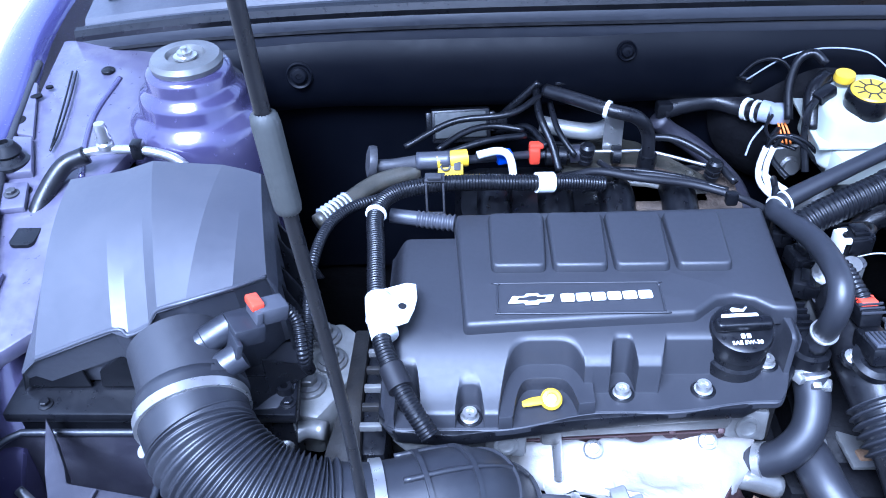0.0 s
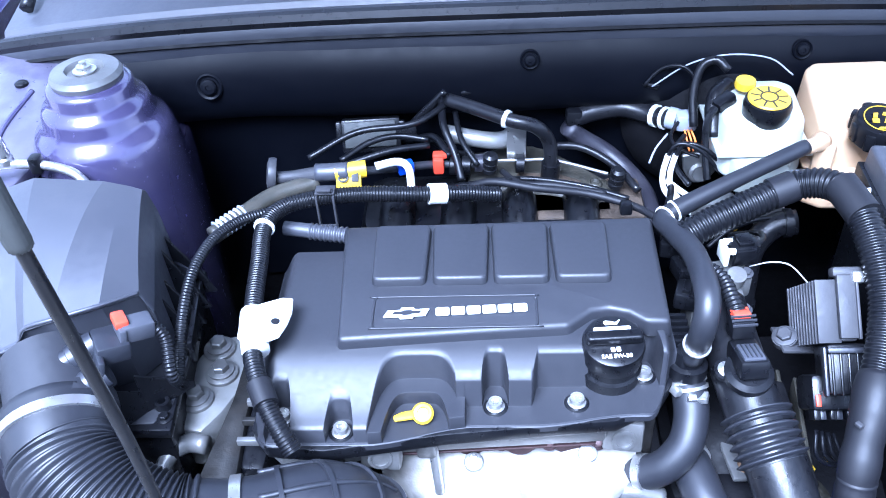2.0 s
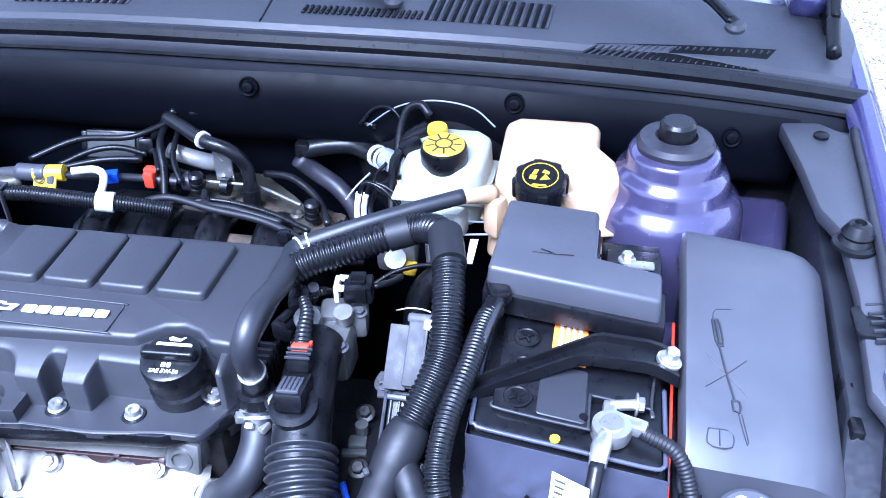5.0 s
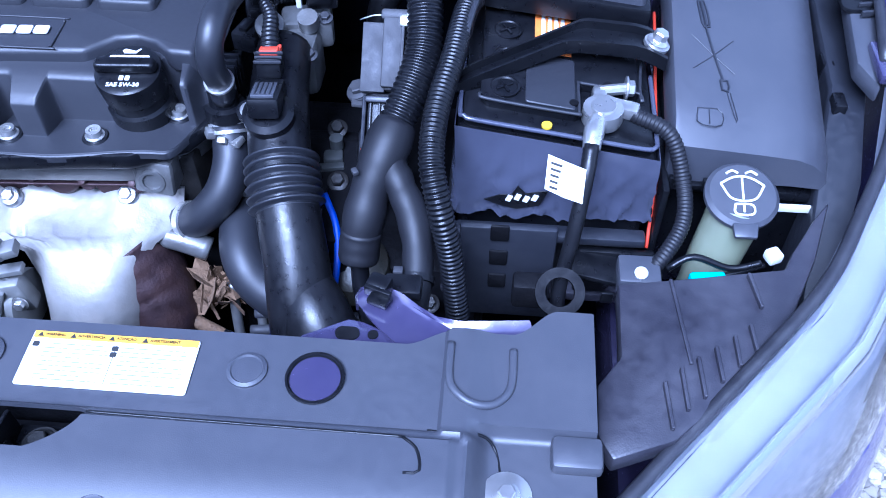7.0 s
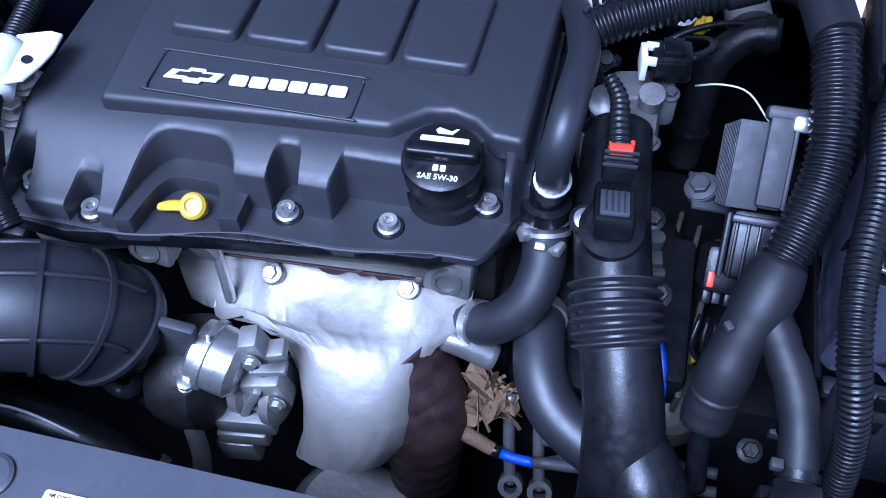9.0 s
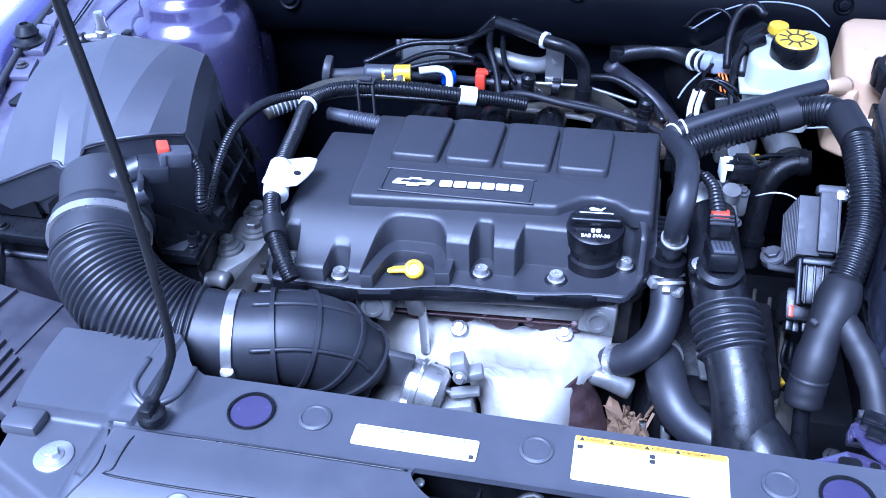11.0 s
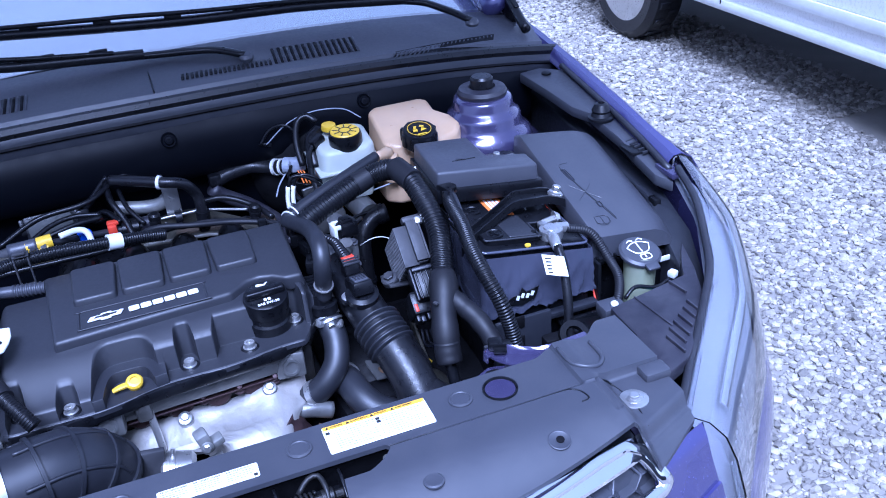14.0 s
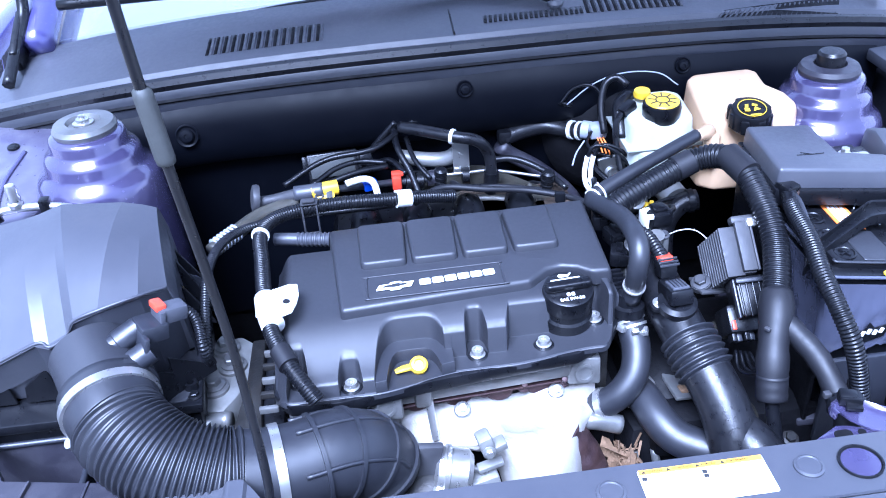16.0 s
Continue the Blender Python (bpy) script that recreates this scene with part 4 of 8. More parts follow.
for x, y in ((0.068, 0.7135), (0.125, 0.7135), (0.125, 0.7085)):
    part("pictogram", prism(rounded(x - 0.0012, y - 0.002, x + 0.0035, y + 0.002, 0.0008, 2), z, z + 0.0004, 0), BLACK_PRINT, t, sharp=0)
part("divider", box((0.1265, 0.700, z + 0.0002), (0.0004, 0.032, 0.0003), 0), BLACK_PRINT, t, sharp=0)
t, z = sticker("air_conditioning_label", (-0.063, 0.6935), 0.104, 0.021, "white sticker with small black print in three columns")
for i in range(3):
    x = -0.112 + i * 0.034
    part("heading", words("AIR CONDITIONING", 0.0030, pose(x, 0.701, z + 0.0003), 0.0001, True, "LEFT"), BLACK_PRINT, t, sharp=0)
    bars(x, 0.6975, z, 0.028, 4, 0.0032, t, 10 + i, tall=0.0009)
part("mark", box((-0.015, 0.6865, z + 0.0002), (0.004, 0.004, 0.0004), 0), BLACK_PRINT, t, sharp=0)

# bonnet latch in the gap of the cover
latch = thing("bonnet_latch", (0.025, 0.62, 0.76), "black bonnet lock with springs and bracket", "latch")
part("back_plate", joined(box((0.033, 0.652, 0.790), (0.186, 0.030, 0.004), 0.002), box((0.025, 0.60, 0.745), (0.10, 0.14, 0.004), 0.002)), BLACK, latch)
for x in (-0.003, 0.066):
    part("side_plate", prism([(0.618, 0.772), (0.664, 0.790), (0.664, 0.816), (0.650, 0.820), (0.628, 0.808)], x - 0.0015, x + 0.0015, 0.0006, 1, m=Matrix(((0, 0, 1, 0), (1, 0, 0, 0), (0, 1, 0, 0), (0, 0, 0, 1)))), BLACK, latch)
for x in (-0.020, 0.086):
    part("bolt", joined(lathe([(0.013, 0), (0.013, 0.002), (0, 0.002)], (x, 0.651, 0.793), seg=20), hexbolt((x, 0.651, 0.795), 0.0070, 0.008)), GRIMY_SHADE, latch)
part("spring", tube([(0.006 + 0.030 * k / 56, 0.643 + 0.0095 * math.cos(k * 0.7), 0.802 + 0.0095 * math.sin(k * 0.7)) for k in range(57)], 0.0017, 6, 0.003), GRIMY_SHADE, latch)
part("pivot_pin", joined(tube([(0.002, 0.643, 0.802), (0.03, 0.643, 0.802), (0.070, 0.643, 0.802)], 0.005, 10), lathe([(0.009, 0), (0.009, 0.012), (0.006, 0.014), (0, 0.014)], (0.042, 0.643, 0.802), (1, 0, 0), 16)), GRIMY_SHADE, latch)
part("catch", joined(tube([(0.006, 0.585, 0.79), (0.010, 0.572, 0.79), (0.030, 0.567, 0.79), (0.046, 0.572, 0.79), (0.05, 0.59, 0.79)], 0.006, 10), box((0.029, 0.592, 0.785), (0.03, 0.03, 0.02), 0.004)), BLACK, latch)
part("release_rod", tube([(0.015, 0.60, 0.79), (0.022, 0.622, 0.796), (0.035, 0.628, 0.798)], 0.0018, 8), GRIMY_SHADE, latch)
part("support_post", joined(box((-0.003, 0.605, 0.786), (0.017, 0.110, 0.010), 0.002, (7, 0, 2)), box((-0.0105, 0.605, 0.790), (0.002, 0.110, 0.012), 0.0008, (7, 0, 2)), box((0.0045, 0.605, 0.790), (0.002, 0.110, 0.012), 0.0008, (7, 0, 2))), COWL, latch)
part("bowed_handle", tube([(0.004, 0.632, 0.797), (0.015, 0.629, 0.796), (0.022, 0.617, 0.792), (0.034, 0.612, 0.790), (0.046, 0.616, 0.792), (0.053, 0.628, 0.796), (0.064, 0.631, 0.797)], 0.0042, 10, flat=0.6), COWL, latch)
part("handle_web", box((0.034, 0.608, 0.780), (0.036, 0.016, 0.012), 0.005), BLACK, latch)
part("pale_strip", box((0.028, 0.598, 0.772), (0.062, 0.010, 0.003), 0.001), MODULE, latch, "pale metal strip")
for x in (-0.053, 0.120):
    part("rivet", lathe([(0.0042, 0), (0.0042, 0.002), (0.003, 0.0035), (0, 0.0038)], (x, 0.666, 0.806), seg=14), STEEL, latch)
part("trigger", tube([(0.020, 0.655, 0.806), (0.032, 0.662, 0.815), (0.044, 0.662, 0.817), (0.048, 0.645, 0.812), (0.047, 0.63, 0.800)], 0.0030, 8), GRIMY_SHADE, latch)
part("grille_back_plate", box((0.035, 0.56, 0.77), (0.05, 0.03, 0.004), 0.001), GREY, latch)

# dusty trays over the headlights
TRAY = [(0.476, 0.672), (0.52, 0.690), (0.575, 0.742), (0.615, 0.796), (0.645, 0.86), (0.668, 0.925), (0.651, 0.903), (0.627, 0.865), (0.619, 0.848), (0.536, 0.832),
        (0.486, 0.823), (0.485, 0.755), (0.467, 0.73), (0.466, 0.69)]
TRAY_RIBS = [(0.515, 0.734, 0.518, 0.697), (0.528, 0.747, 0.530, 0.713), (0.541, 0.757, 0.543, 0.724), (0.555, 0.767, 0.557, 0.738), (0.570, 0.778, 0.571, 0.752), (0.583, 0.789, 0.585, 0.766)]
for side in (1, -1):
    tray = thing("headlight_top_cover", (CX + side * (0.56 - CX), 0.78, 0.77), "dusty black plastic cover behind the headlight with ribs", "cover panel", "headlight top covers")
    out = [(x if side > 0 else 2 * FC - x, y) for x, y in TRAY]
    tz = lambda x, y: 0.792 + (y - 0.75) * 0.02
    part("panel", prism(out, lambda x, y: tz(x, y) - 0.02, tz, 0.003), DUSTY, tray)
    for x0, y0, x1, y1 in TRAY_RIBS + [(0.527, 0.829, 0.536, 0.752), (0.588, 0.838, 0.594, 0.806)]:
        tall = 0.005 if (x0, y0) != (0.527, 0.829) else 0.0025
        px0, px1 = (x0, x1) if side > 0 else (2 * FC - x0, 2 * FC - x1)
        web = [(px0 - 0.0013, y0), (px0 + 0.0013, y0), (px1 + 0.0013, y1), (px1 - 0.0013, y1)]
        part("rib", prism(web, lambda x, y: tz(x, y) - 0.001, lambda x, y: tz(x, y) + tall, 0.0005, 1), DUSTY, tray)

# purple bracket behind the cover and the bracket ear
brk = thing("front_bracket", (0.30, 0.755, 0.77), "purple-painted steel bracket with slotted ear", "bracket")
part("plate", prism([(0.240, 0.738), (0.250, 0.749), (0.282, 0.766), (0.294, 0.764), (0.330, 0.748), (0.415, 0.745), (0.415, 0.715), (0.240, 0.715)], 0.799, 0.803, 0.0015), PAINT_IN, brk)
EAR = [((0.286, 0.776), (0.320, 0.744)), ((0.284, 0.784), (0.326, 0.743)), ((0.287, 0.792), (0.332, 0.742)), ((0.295, 0.797), (0.340, 0.742)), ((0.306, 0.796), (0.350, 0.742)), ((0.318, 0.789), (0.362, 0.742)),
       ((0.331, 0.778), (0.374, 0.742)), ((0.345, 0.769), (0.386, 0.742)), ((0.362, 0.766), (0.400, 0.742)), ((0.385, 0.768), (0.415, 0.742)), ((0.415, 0.771), (0.430, 0.742))]
ear_rows = []
for a, b in EAR:
    ear_rows.append([(a[0] + (b[0] - a[0]) * u, a[1] + (b[1] - a[1]) * u, h) for u, h in ((0, 0.800), (0.02, 0.809), (0.08, 0.8115), (0.3, 0.808), (0.6, 0.806), (1, 0.808))])
part("ear", thick(loft(ear_rows), 0.002), PAINT_IN, brk, "purple painted ear with rolled edges")
part("ear_clip", joined(box((0.303, 0.789, 0.816), (0.018, 0.014, 0.014), 0.003, (0, 0, -20)), box((0.303, 0.781, 0.817), (0.022, 0.004, 0.010), 0.001, (0, 0, -20)), box((0.304, 0.776, 0.815), (0.016, 0.010, 0.005), 0.001, (0, 0, -20))), BLACK, brk)
# dark patches laid on the plate for the shade within its openings
part("slot", prism(rounded(0.274, 0.747, 0.292, 0.758, 0.005), 0.802, 0.8042, 0), SHADOW, brk)
part("drip_hole", lathe([(0.004, 0), (0.004, 0.001), (0, 0.001)], (0.302, 0.7525, 0.803), seg=12), SHADOW, brk)

# prop rod with its grip
rod = thing("bonnet_prop_rod", (-0.283, 0.675, 0.83), "black steel bonnet prop rod with a grey foam grip", "prop rod")
part("rod", tube([(-0.283, 0.672, 0.842), (-0.270, 0.690, 0.868), (-0.265, 0.700, 0.90), (-0.267, 0.706, 1.02), (-0.273, 0.706, 1.12), (-0.281, 0.706, 1.22), (-0.287, 0.708, 1.32), (-0.305, 0.72, 1.74)], 0.0040, 10, 0.01), BLACK, rod)
grip = []
for z, r in ((1.199, 0.0045), (1.2005, 0.0064), (1.204, 0.0068), (1.248, 0.0068), (1.2525, 0.0062), (1.254, 0.0045)):
    gx = -0.281 - 0.07 * (z - 1.22)
    grip.append([(gx + (r - 0.0011 * (k % 2)) * math.cos(math.pi * k / 17), 0.706 + (r - 0.0011 * (k % 2)) * math.sin(math.pi * k / 17), z) for k in range(34)])
part("grip", loft(grip, True), FOAM, rod, "grey finely fluted foam grip", sharp=20)
part("pivot", joined(lathe([(0.012, 0), (0.012, 0.008), (0.009, 0.012), (0, 0.012)], (-0.283, 0.672, 0.829)), box((-0.283, 0.672, 0.84), (0.012, 0.02, 0.014), 0.003)), BLACK, rod)
# ---- engine ----
block = thing("engine_block", (-0.08, 1.08, 0.40), "dusty cast aluminium engine block and head, darkened for the shade under the cover", "engine")
# shade under the cover is put into the block's near-black colour
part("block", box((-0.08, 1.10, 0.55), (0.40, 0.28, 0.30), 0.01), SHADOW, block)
part("cylinder_head", box((-0.09, 1.08, 0.72), (0.39, 0.24, 0.10), 0.006), GRIMY_SHADE, block)
part("flange", prism([(-0.282, 0.925), (-0.265, 0.908), (-0.215, 0.905), (-0.16, 0.925), (0.05, 0.938), (0.10, 0.962), (0.12, 0.995), (0.12, 1.19), (-0.282, 1.19)], 0.770, 0.778, 0.002), ALU, block)
part("head_rail", prism([(-0.276, 0.925), (-0.262, 0.912), (-0.215, 0.909), (-0.16, 0.927), (0.05, 0.940), (0.098, 0.964), (0.115, 0.995), (0.115, 1.10), (-0.276, 1.10)], 0.752, 0.7695, 0.003), ALU, block)
for i in range(4):
    part("exhaust_port", lathe([(0.016, 0), (0.018, 0.012), (0.014, 0.016), (0, 0.016)], (-0.13 + i * 0.05, 0.965, 0.735), (0, -1, 0.1), 18), RUST, block)
for x, y, z in ((-0.166, 0.920, 0.764), (0.070, 0.944, 0.758)):
    part("lifting_eye", joined(box((x, y, z), (0.040, 0.010, 0.036), 0.004, (-12, 0, -8)), box((x - 0.017, y + 0.012, z), (0.006, 0.030, 0.034), 0.003), box((x + 0.017, y + 0.012, z), (0.006, 0.030, 0.034), 0.003),
                               lathe([(0.012, 0.0), (0.012, 0.003), (0.0085, 0.003), (0.0085, 0.001), (0, 0.001)], (x, y - 0.006, z), (0.1, -1, 0.2), 20)), ALU, block)
for i in range(5):
    part("head_stud", joined(hexbolt((-0.145 + i * 0.048, 0.952, 0.738), 0.006, 0.007, (0, -0.7, 0.7)), lathe([(0.0035, 0), (0.0035, 0.014), (0, 0.015)], (-0.145 + i * 0.048, 0.950, 0.740), (0, -0.7, 0.7), 10)), RUST, block)
part("head_gasket", prism([(-0.270, 0.928), (-0.16, 0.932), (0.05, 0.944), (0.10, 0.968), (0.10, 1.02), (-0.27, 1.02)], 0.742, 0.7445, 0.0005, 1), RUST, block)
part("dipstick_bracket", joined(box((-0.122, 0.930, 0.768), (0.020, 0.024, 0.040), 0.005, (18, 0, 0)), lathe([(0.0085, 0), (0.0085, 0.022), (0.006, 0.024)], (-0.121, 0.929, 0.772), (0, 0.1, 1), 16)), ALU, block)
COVER_TOP = 0.847


def lobe(x, c, top, base, hw):
    u = abs(x - c) / hw
    return base + (top - base) * (1 - u ** 5) if u < 1 else base


def wall_line(x):
    """Where the cover's front face stands back for the bolts and the dipstick."""
    v = 0.906 + 0.042 * sstep(-0.105, -0.095, x)
    v = max(v, lobe(x, -0.200, 0.934, 0.90, 0.014), lobe(x, -0.258, 0.950, 0.90, 0.013), lobe(x, -0.128, 0.972, 0.90, 0.046), lobe(x, -0.054, 0.974, 0.90, 0.0155))
    if x > -0.020:
        v = max(v, 0.948 + 0.024 * sstep(-0.020, -0.012, x))
    return max(v, lobe(x, 0.092, 1.004, 0.90, 0.017))


def crown(x, y):
    """Height of the cover's smooth upper skin."""
    z = COVER_TOP + 0.002 * math.cos((x + 0.09) * 5)
    z -= 0.034 * sstep(1.0, 0.900, y) ** 1.25
    z -= 0.030 * sstep(-0.262, -0.288, x) ** 1.5
    z -= 0.02 * sstep(0.108, 0.122, x)
    return z - 0.012 * sstep(1.150, 1.168, y)


def front_line(x):
    f = 0.903 + 0.020 * sstep(-0.18, -0.07, x) + 0.012 * sstep(-0.02, 0.08, x) + 0.05 * sstep(0.085, 0.12, x) ** 2
    if x < -0.262:
        f += 0.023 - math.sqrt(max(0, 0.023 ** 2 - (-0.262 - x) ** 2))
    return f


def cover_shell():
    """Skin, stepped recess walls, shelf and floor, column by column across the engine."""
    rows = []
    n = 640
    for i in range(n + 1):
        x = -0.2855 + 0.4075 * i / n
        f = front_line(x)
        w = max(wall_line(x), f + 0.002)
        back = 1.125 if x < -0.2155 else 1.168
        shelf = min(max(lobe(x, -0.128, 0.954, 0.90, 0.033), f + 0.0015), w - 0.0012)
        inside = abs(x + 0.128) < 0.045
        hz = 0.812 if inside else 0.7975
        hz = min(hz, crown(x, w) - 0.003)
        lz = min(0.7965, hz - 0.0005)
        col = [(x, f, 0.789), (x, f, lz - 0.001), (x, f + 0.001, lz), (x, shelf - 0.0005, lz), (x, shelf, hz - 0.001), (x, shelf + 0.0007, hz), (x, w - 0.0006, hz)]
        ztop = crown(x, w)
        col += [(x, w, hz + 0.001), (x, w + 0.0006, max(hz + 0.0012, ztop - 0.0022)), (x, w + 0.0022, ztop - 0.0003)]
        for k in range(1, 25):
            y = w + 0.0022 + (back - w - 0.0022) * (k / 24) ** 1.3
            col.append((x, y, crown(x, y)))
        col.append((x, back + 0.001, 0.79))
        rows.append(col)
    bm = loft(rows)
    bmesh.ops.recalc_face_normals(bm, faces=bm.faces)
    return bm


cover = thing("engine_cover", (-0.08, 1.05, 0.78), "satin black plastic engine cover with four raised pads", "engine cover")
part("body", cover_shell(), SATIN, cover, sharp=42)
part("rim", prism([(-0.288, 0.925), (-0.27, 0.902), (-0.215, 0.897), (-0.10, 0.915), (0.06, 0.930), (0.105, 0.955), (0.127, 0.99), (0.127, 1.17), (-0.21, 1.17), (-0.288, 1.13)], 0.779, 0.796, 0.003), BLACK, cover)
PANEL = [(-0.207, 0.978), (0.018, 0.990), (0.030, 1.000), (0.044, 1.012), (0.062, 1.016), (0.080, 1.010), (0.094, 0.997), (0.118, 0.996), (0.121, 1.160), (-0.218, 1.152)]
panel_z = lambda x, y: 0.862 + (y - 1.08) * 0.02
part("raised_panel", prism(PANEL, COVER_TOP - 0.01, panel_z, 0.0048, 3, shrink=0.004), SATIN, cover)
for i in range(4):
    x = -0.1495 + i * 0.0622
    pad_o = rounded(x - 0.0285, 1.051, x + 0.0285, 1.144, 0.007, 3)
    part("raised_pad", prism([(px + (px - x) * 0.10 * (py - 1.05) / 0.09, py) for px, py in pad_o], 0.8575, lambda x, y: 0.8705 + (y - 1.05) * 0.012, 0.0030, 3, shrink=0.0035), SATIN, cover)
pz = panel_z(0, 1.01)
fr = [(x, y, pz + 0.0008) for x, y in rounded(-0.172, 0.992, -0.012, 1.036, 0.006, 3)]
part("badge_frame", tube(fr + [fr[0]], 0.0010, 6, 0.004), SATIN, cover)
TURN = pose(-0.09, 1.0135, pz + 0.0012, 0, 0, 3.0)
bow_small = [(-0.024, -0.0045), (-0.0195, 0.0045), (-0.0075, 0.0045), (-0.006, 0.0075), (0.006, 0.0075), (0.0075, 0.0045), (0.0215, 0.0045),
             (0.0175, -0.0045), (0.0065, -0.0045), (0.005, -0.0075), (-0.0075, -0.0075), (-0.0085, -0.0045)]
part("badge_emblem", prism([(x - 0.048, y) for x, y in bow_small], 0, 0.0018, 0.0003, 1, m=TURN), SILVER_PRINT, cover, "silver emblem outline", sharp=0)
part("badge_emblem_core", prism([(x * 0.66 - 0.048, y * 0.45) for x, y in bow_small], 0.0017, 0.0021, 0, m=TURN), SATIN, cover, sharp=0)
bl = []
for i in range(6):
    w = 0.0135
    bl.append(prism(rounded(-0.0205 + i * 0.0152, -0.0055, -0.0205 + i * 0.0152 + w, 0.0055, 0.002, 3), 0, 0.0016, 0.0003, 1, m=TURN))
for i, b in enumerate(bl):
    part("badge_block", b, SILVER_PRINT, cover, "silver raised block of the nameplate", sharp=0)
for x, y in ((-0.200, 0.918), (-0.054, 0.947), (0.024, 0.951), (0.092, 0.985), (-0.258, 0.935), (-0.272, 1.112)):
    part("bolt", torx((x, y, 0.797), 0.0072, 0.009), STEEL, cover, "bright star-socket bolt")
    part("bolt_boss", lathe([(0.0125, -0.004), (0.0125, 0.0), (0.011, 0.002), (0, 0.002)], (x, y, 0.797)), BLACK, cover)

cap = thing("oil_filler_cap", (0.059, 0.985, 0.80), "black oil filler cap with white symbols", "filler cap")
CAPC = (0.059, 0.983, 0.838)
AX = (0.0, -0.17, 1)
part("neck", lathe([(0.0300, -0.05), (0.0300, -0.022), (0.0275, -0.019), (0.0265, 0)], CAPC, AX, 40), BLACK, cap)
prof = [(0.026, -0.010), (0.0290, -0.008), (0.0300, 0.009), (0.0288, 0.0135), (0.0258, 0.0152), (0, 0.0155)]
part("cap", lathe(prof, CAPC, AX, 40), BLACK, cap)
capm = Matrix.Translation(CAPC) @ pose(0, 0, 0, 9.6, 0, 0) @ pose(0, 0, 0.0155, 0, 0, 3) @ Matrix.Diagonal((0.84, 0.84, 1, 1))
part("grip", joined(prism(rounded(-0.033, -0.008, 0.033, 0.007, 0.005), 0, 0.010, 0.003, 3, shrink=0.002, m=capm)), BLACK, cap)
part("brand_bar", prism(rounded(-0.021, 0.0105, 0.021, 0.0175, 0.002), 0, 0.0006, 0, m=capm), SILVER_PRINT, cap, "white printed nameplate bar", sharp=0)
part("oil_can_symbol", joined(prism([(-0.007, 0.0205), (0.006, 0.0205), (0.011, 0.0265), (0.009, 0.0265), (0.005, 0.0235), (-0.006, 0.0265), (-0.009, 0.024)], 0, 0.0006, 0, m=capm)), SILVER_PRINT, cap, sharp=0)
part("viscosity_text", words("SAE 5W-30", 0.0072, capm @ pose(0, -0.0225, 0.0003), 0.0003, True), SILVER_PRINT, cap, sharp=0)
part("book_symbol", joined(prism(rounded(-0.0055, -0.0165, -0.0008, -0.0105, 0.001, 2), 0, 0.0006, 0, m=capm), prism(rounded(0.0008, -0.0165, 0.0055, -0.0105, 0.001, 2), 0, 0.0006, 0, m=capm)), SILVER_PRINT, cap, sharp=0)

dip = thing("dipstick", (-0.126, 0.934, 0.78), "bright yellow oil dipstick handle", "dipstick")
part("handle", joined(tube([(-0.150, 0.930, 0.802), (-0.142, 0.931, 0.804), (-0.132, 0.933, 0.804), (-0.124, 0.934, 0.803)], [0.0036, 0.0052, 0.0052, 0.0050], 10, 0.004, flat=0.7), lathe([(0.006, -0.008), (0.0098, -0.004), (0.0105, 0.003), (0.0085, 0.006), (0.0055, 0.0065), (0.005, 0.004), (0, 0.004)], (-0.123, 0.934, 0.804), (0.05, -0.5, 0.86), 24)), YELLOW, dip)
part("tube", tube([(-0.119, 0.936, 0.798), (-0.117, 0.934, 0.77), (-0.112, 0.92, 0.70)], 0.005, 10), STEEL, dip)

# heat shield over the exhaust side
def shield_rows():
    prof = [(-0.180, 0.088, 0.957, 0.716, 0.728), (-0.178, 0.088, 0.948, 0.712, 0.727), (-0.172, 0.086, 0.935, 0.700, 0.722), (-0.158, 0.080, 0.917, 0.688, 0.717), (-0.100, 0.066, 0.904, 0.702, 0.716), (-0.062, 0.059, 0.890, 0.706, 0.708),
            (-0.044, 0.056, 0.872, 0.690, 0.692), (-0.038, 0.054, 0.855, 0.666, 0.668), (-0.038, 0.049, 0.843, 0.640, 0.644), (-0.046, 0.036, 0.834, 0.612, 0.622)]
    rows = []
    for i in range(41):
        u = i / 40
        row = []
        for k, (x0, x1, y, zl, zr) in enumerate(prof):
            e = abs(2 * u - 1) ** 5
            x = x0 + (x1 - x0) * u
            dent = (0.0030 * noise.noise(Vector((x * 35, k * 0.6, 1))) + 0.0016 * noise.noise(Vector((x * 110, k * 1.7, 4)))) if k > 1 else 0
            ridge = 0.009 * (math.exp(-((x + 0.077) / 0.017) ** 2) + math.exp(-((x - 0.037) / 0.019) ** 2)) if k < 3 else 0
            swell = 0.010 * (1 - (2 * u - 1) ** 2) if k > 2 else 0
            wave = 0.0022 * math.sin(x * 95) if k < 2 else 0
            row.append((x, y + 0.010 * e - swell + dent, zl + (zr - zl) * u - 0.016 * e * (k > 1) + ridge + wave + dent + 0.4 * swell))
        rows.append(row)
    return rows


shield = thing("exhaust_heat_shield", (-0.03, 0.90, 0.55), "bright embossed aluminium exhaust heat shield", "heat shield")
sb = loft(shield_rows())
bmesh.ops.subdivide_edges(sb, edges=sb.edges[:], cuts=1, use_grid_fill=True, smooth=0.6)
part("shield", thick(sb, 0.0015), SHIELD, shield, sharp=50)
for x, y, z in ((-0.077, 0.938, 0.724), (0.037, 0.944, 0.729)):
    part("bolt", joined(lathe([(0.010, -0.004), (0.010, 0), (0.008, 0.002), (0, 0.002)], (x, y, z), (0, -0.5, 0.85)), hexbolt((x, y - 0.0015, z + 0.003), 0.006, 0.006, (0, -0.5, 0.85))), STEEL, shield)

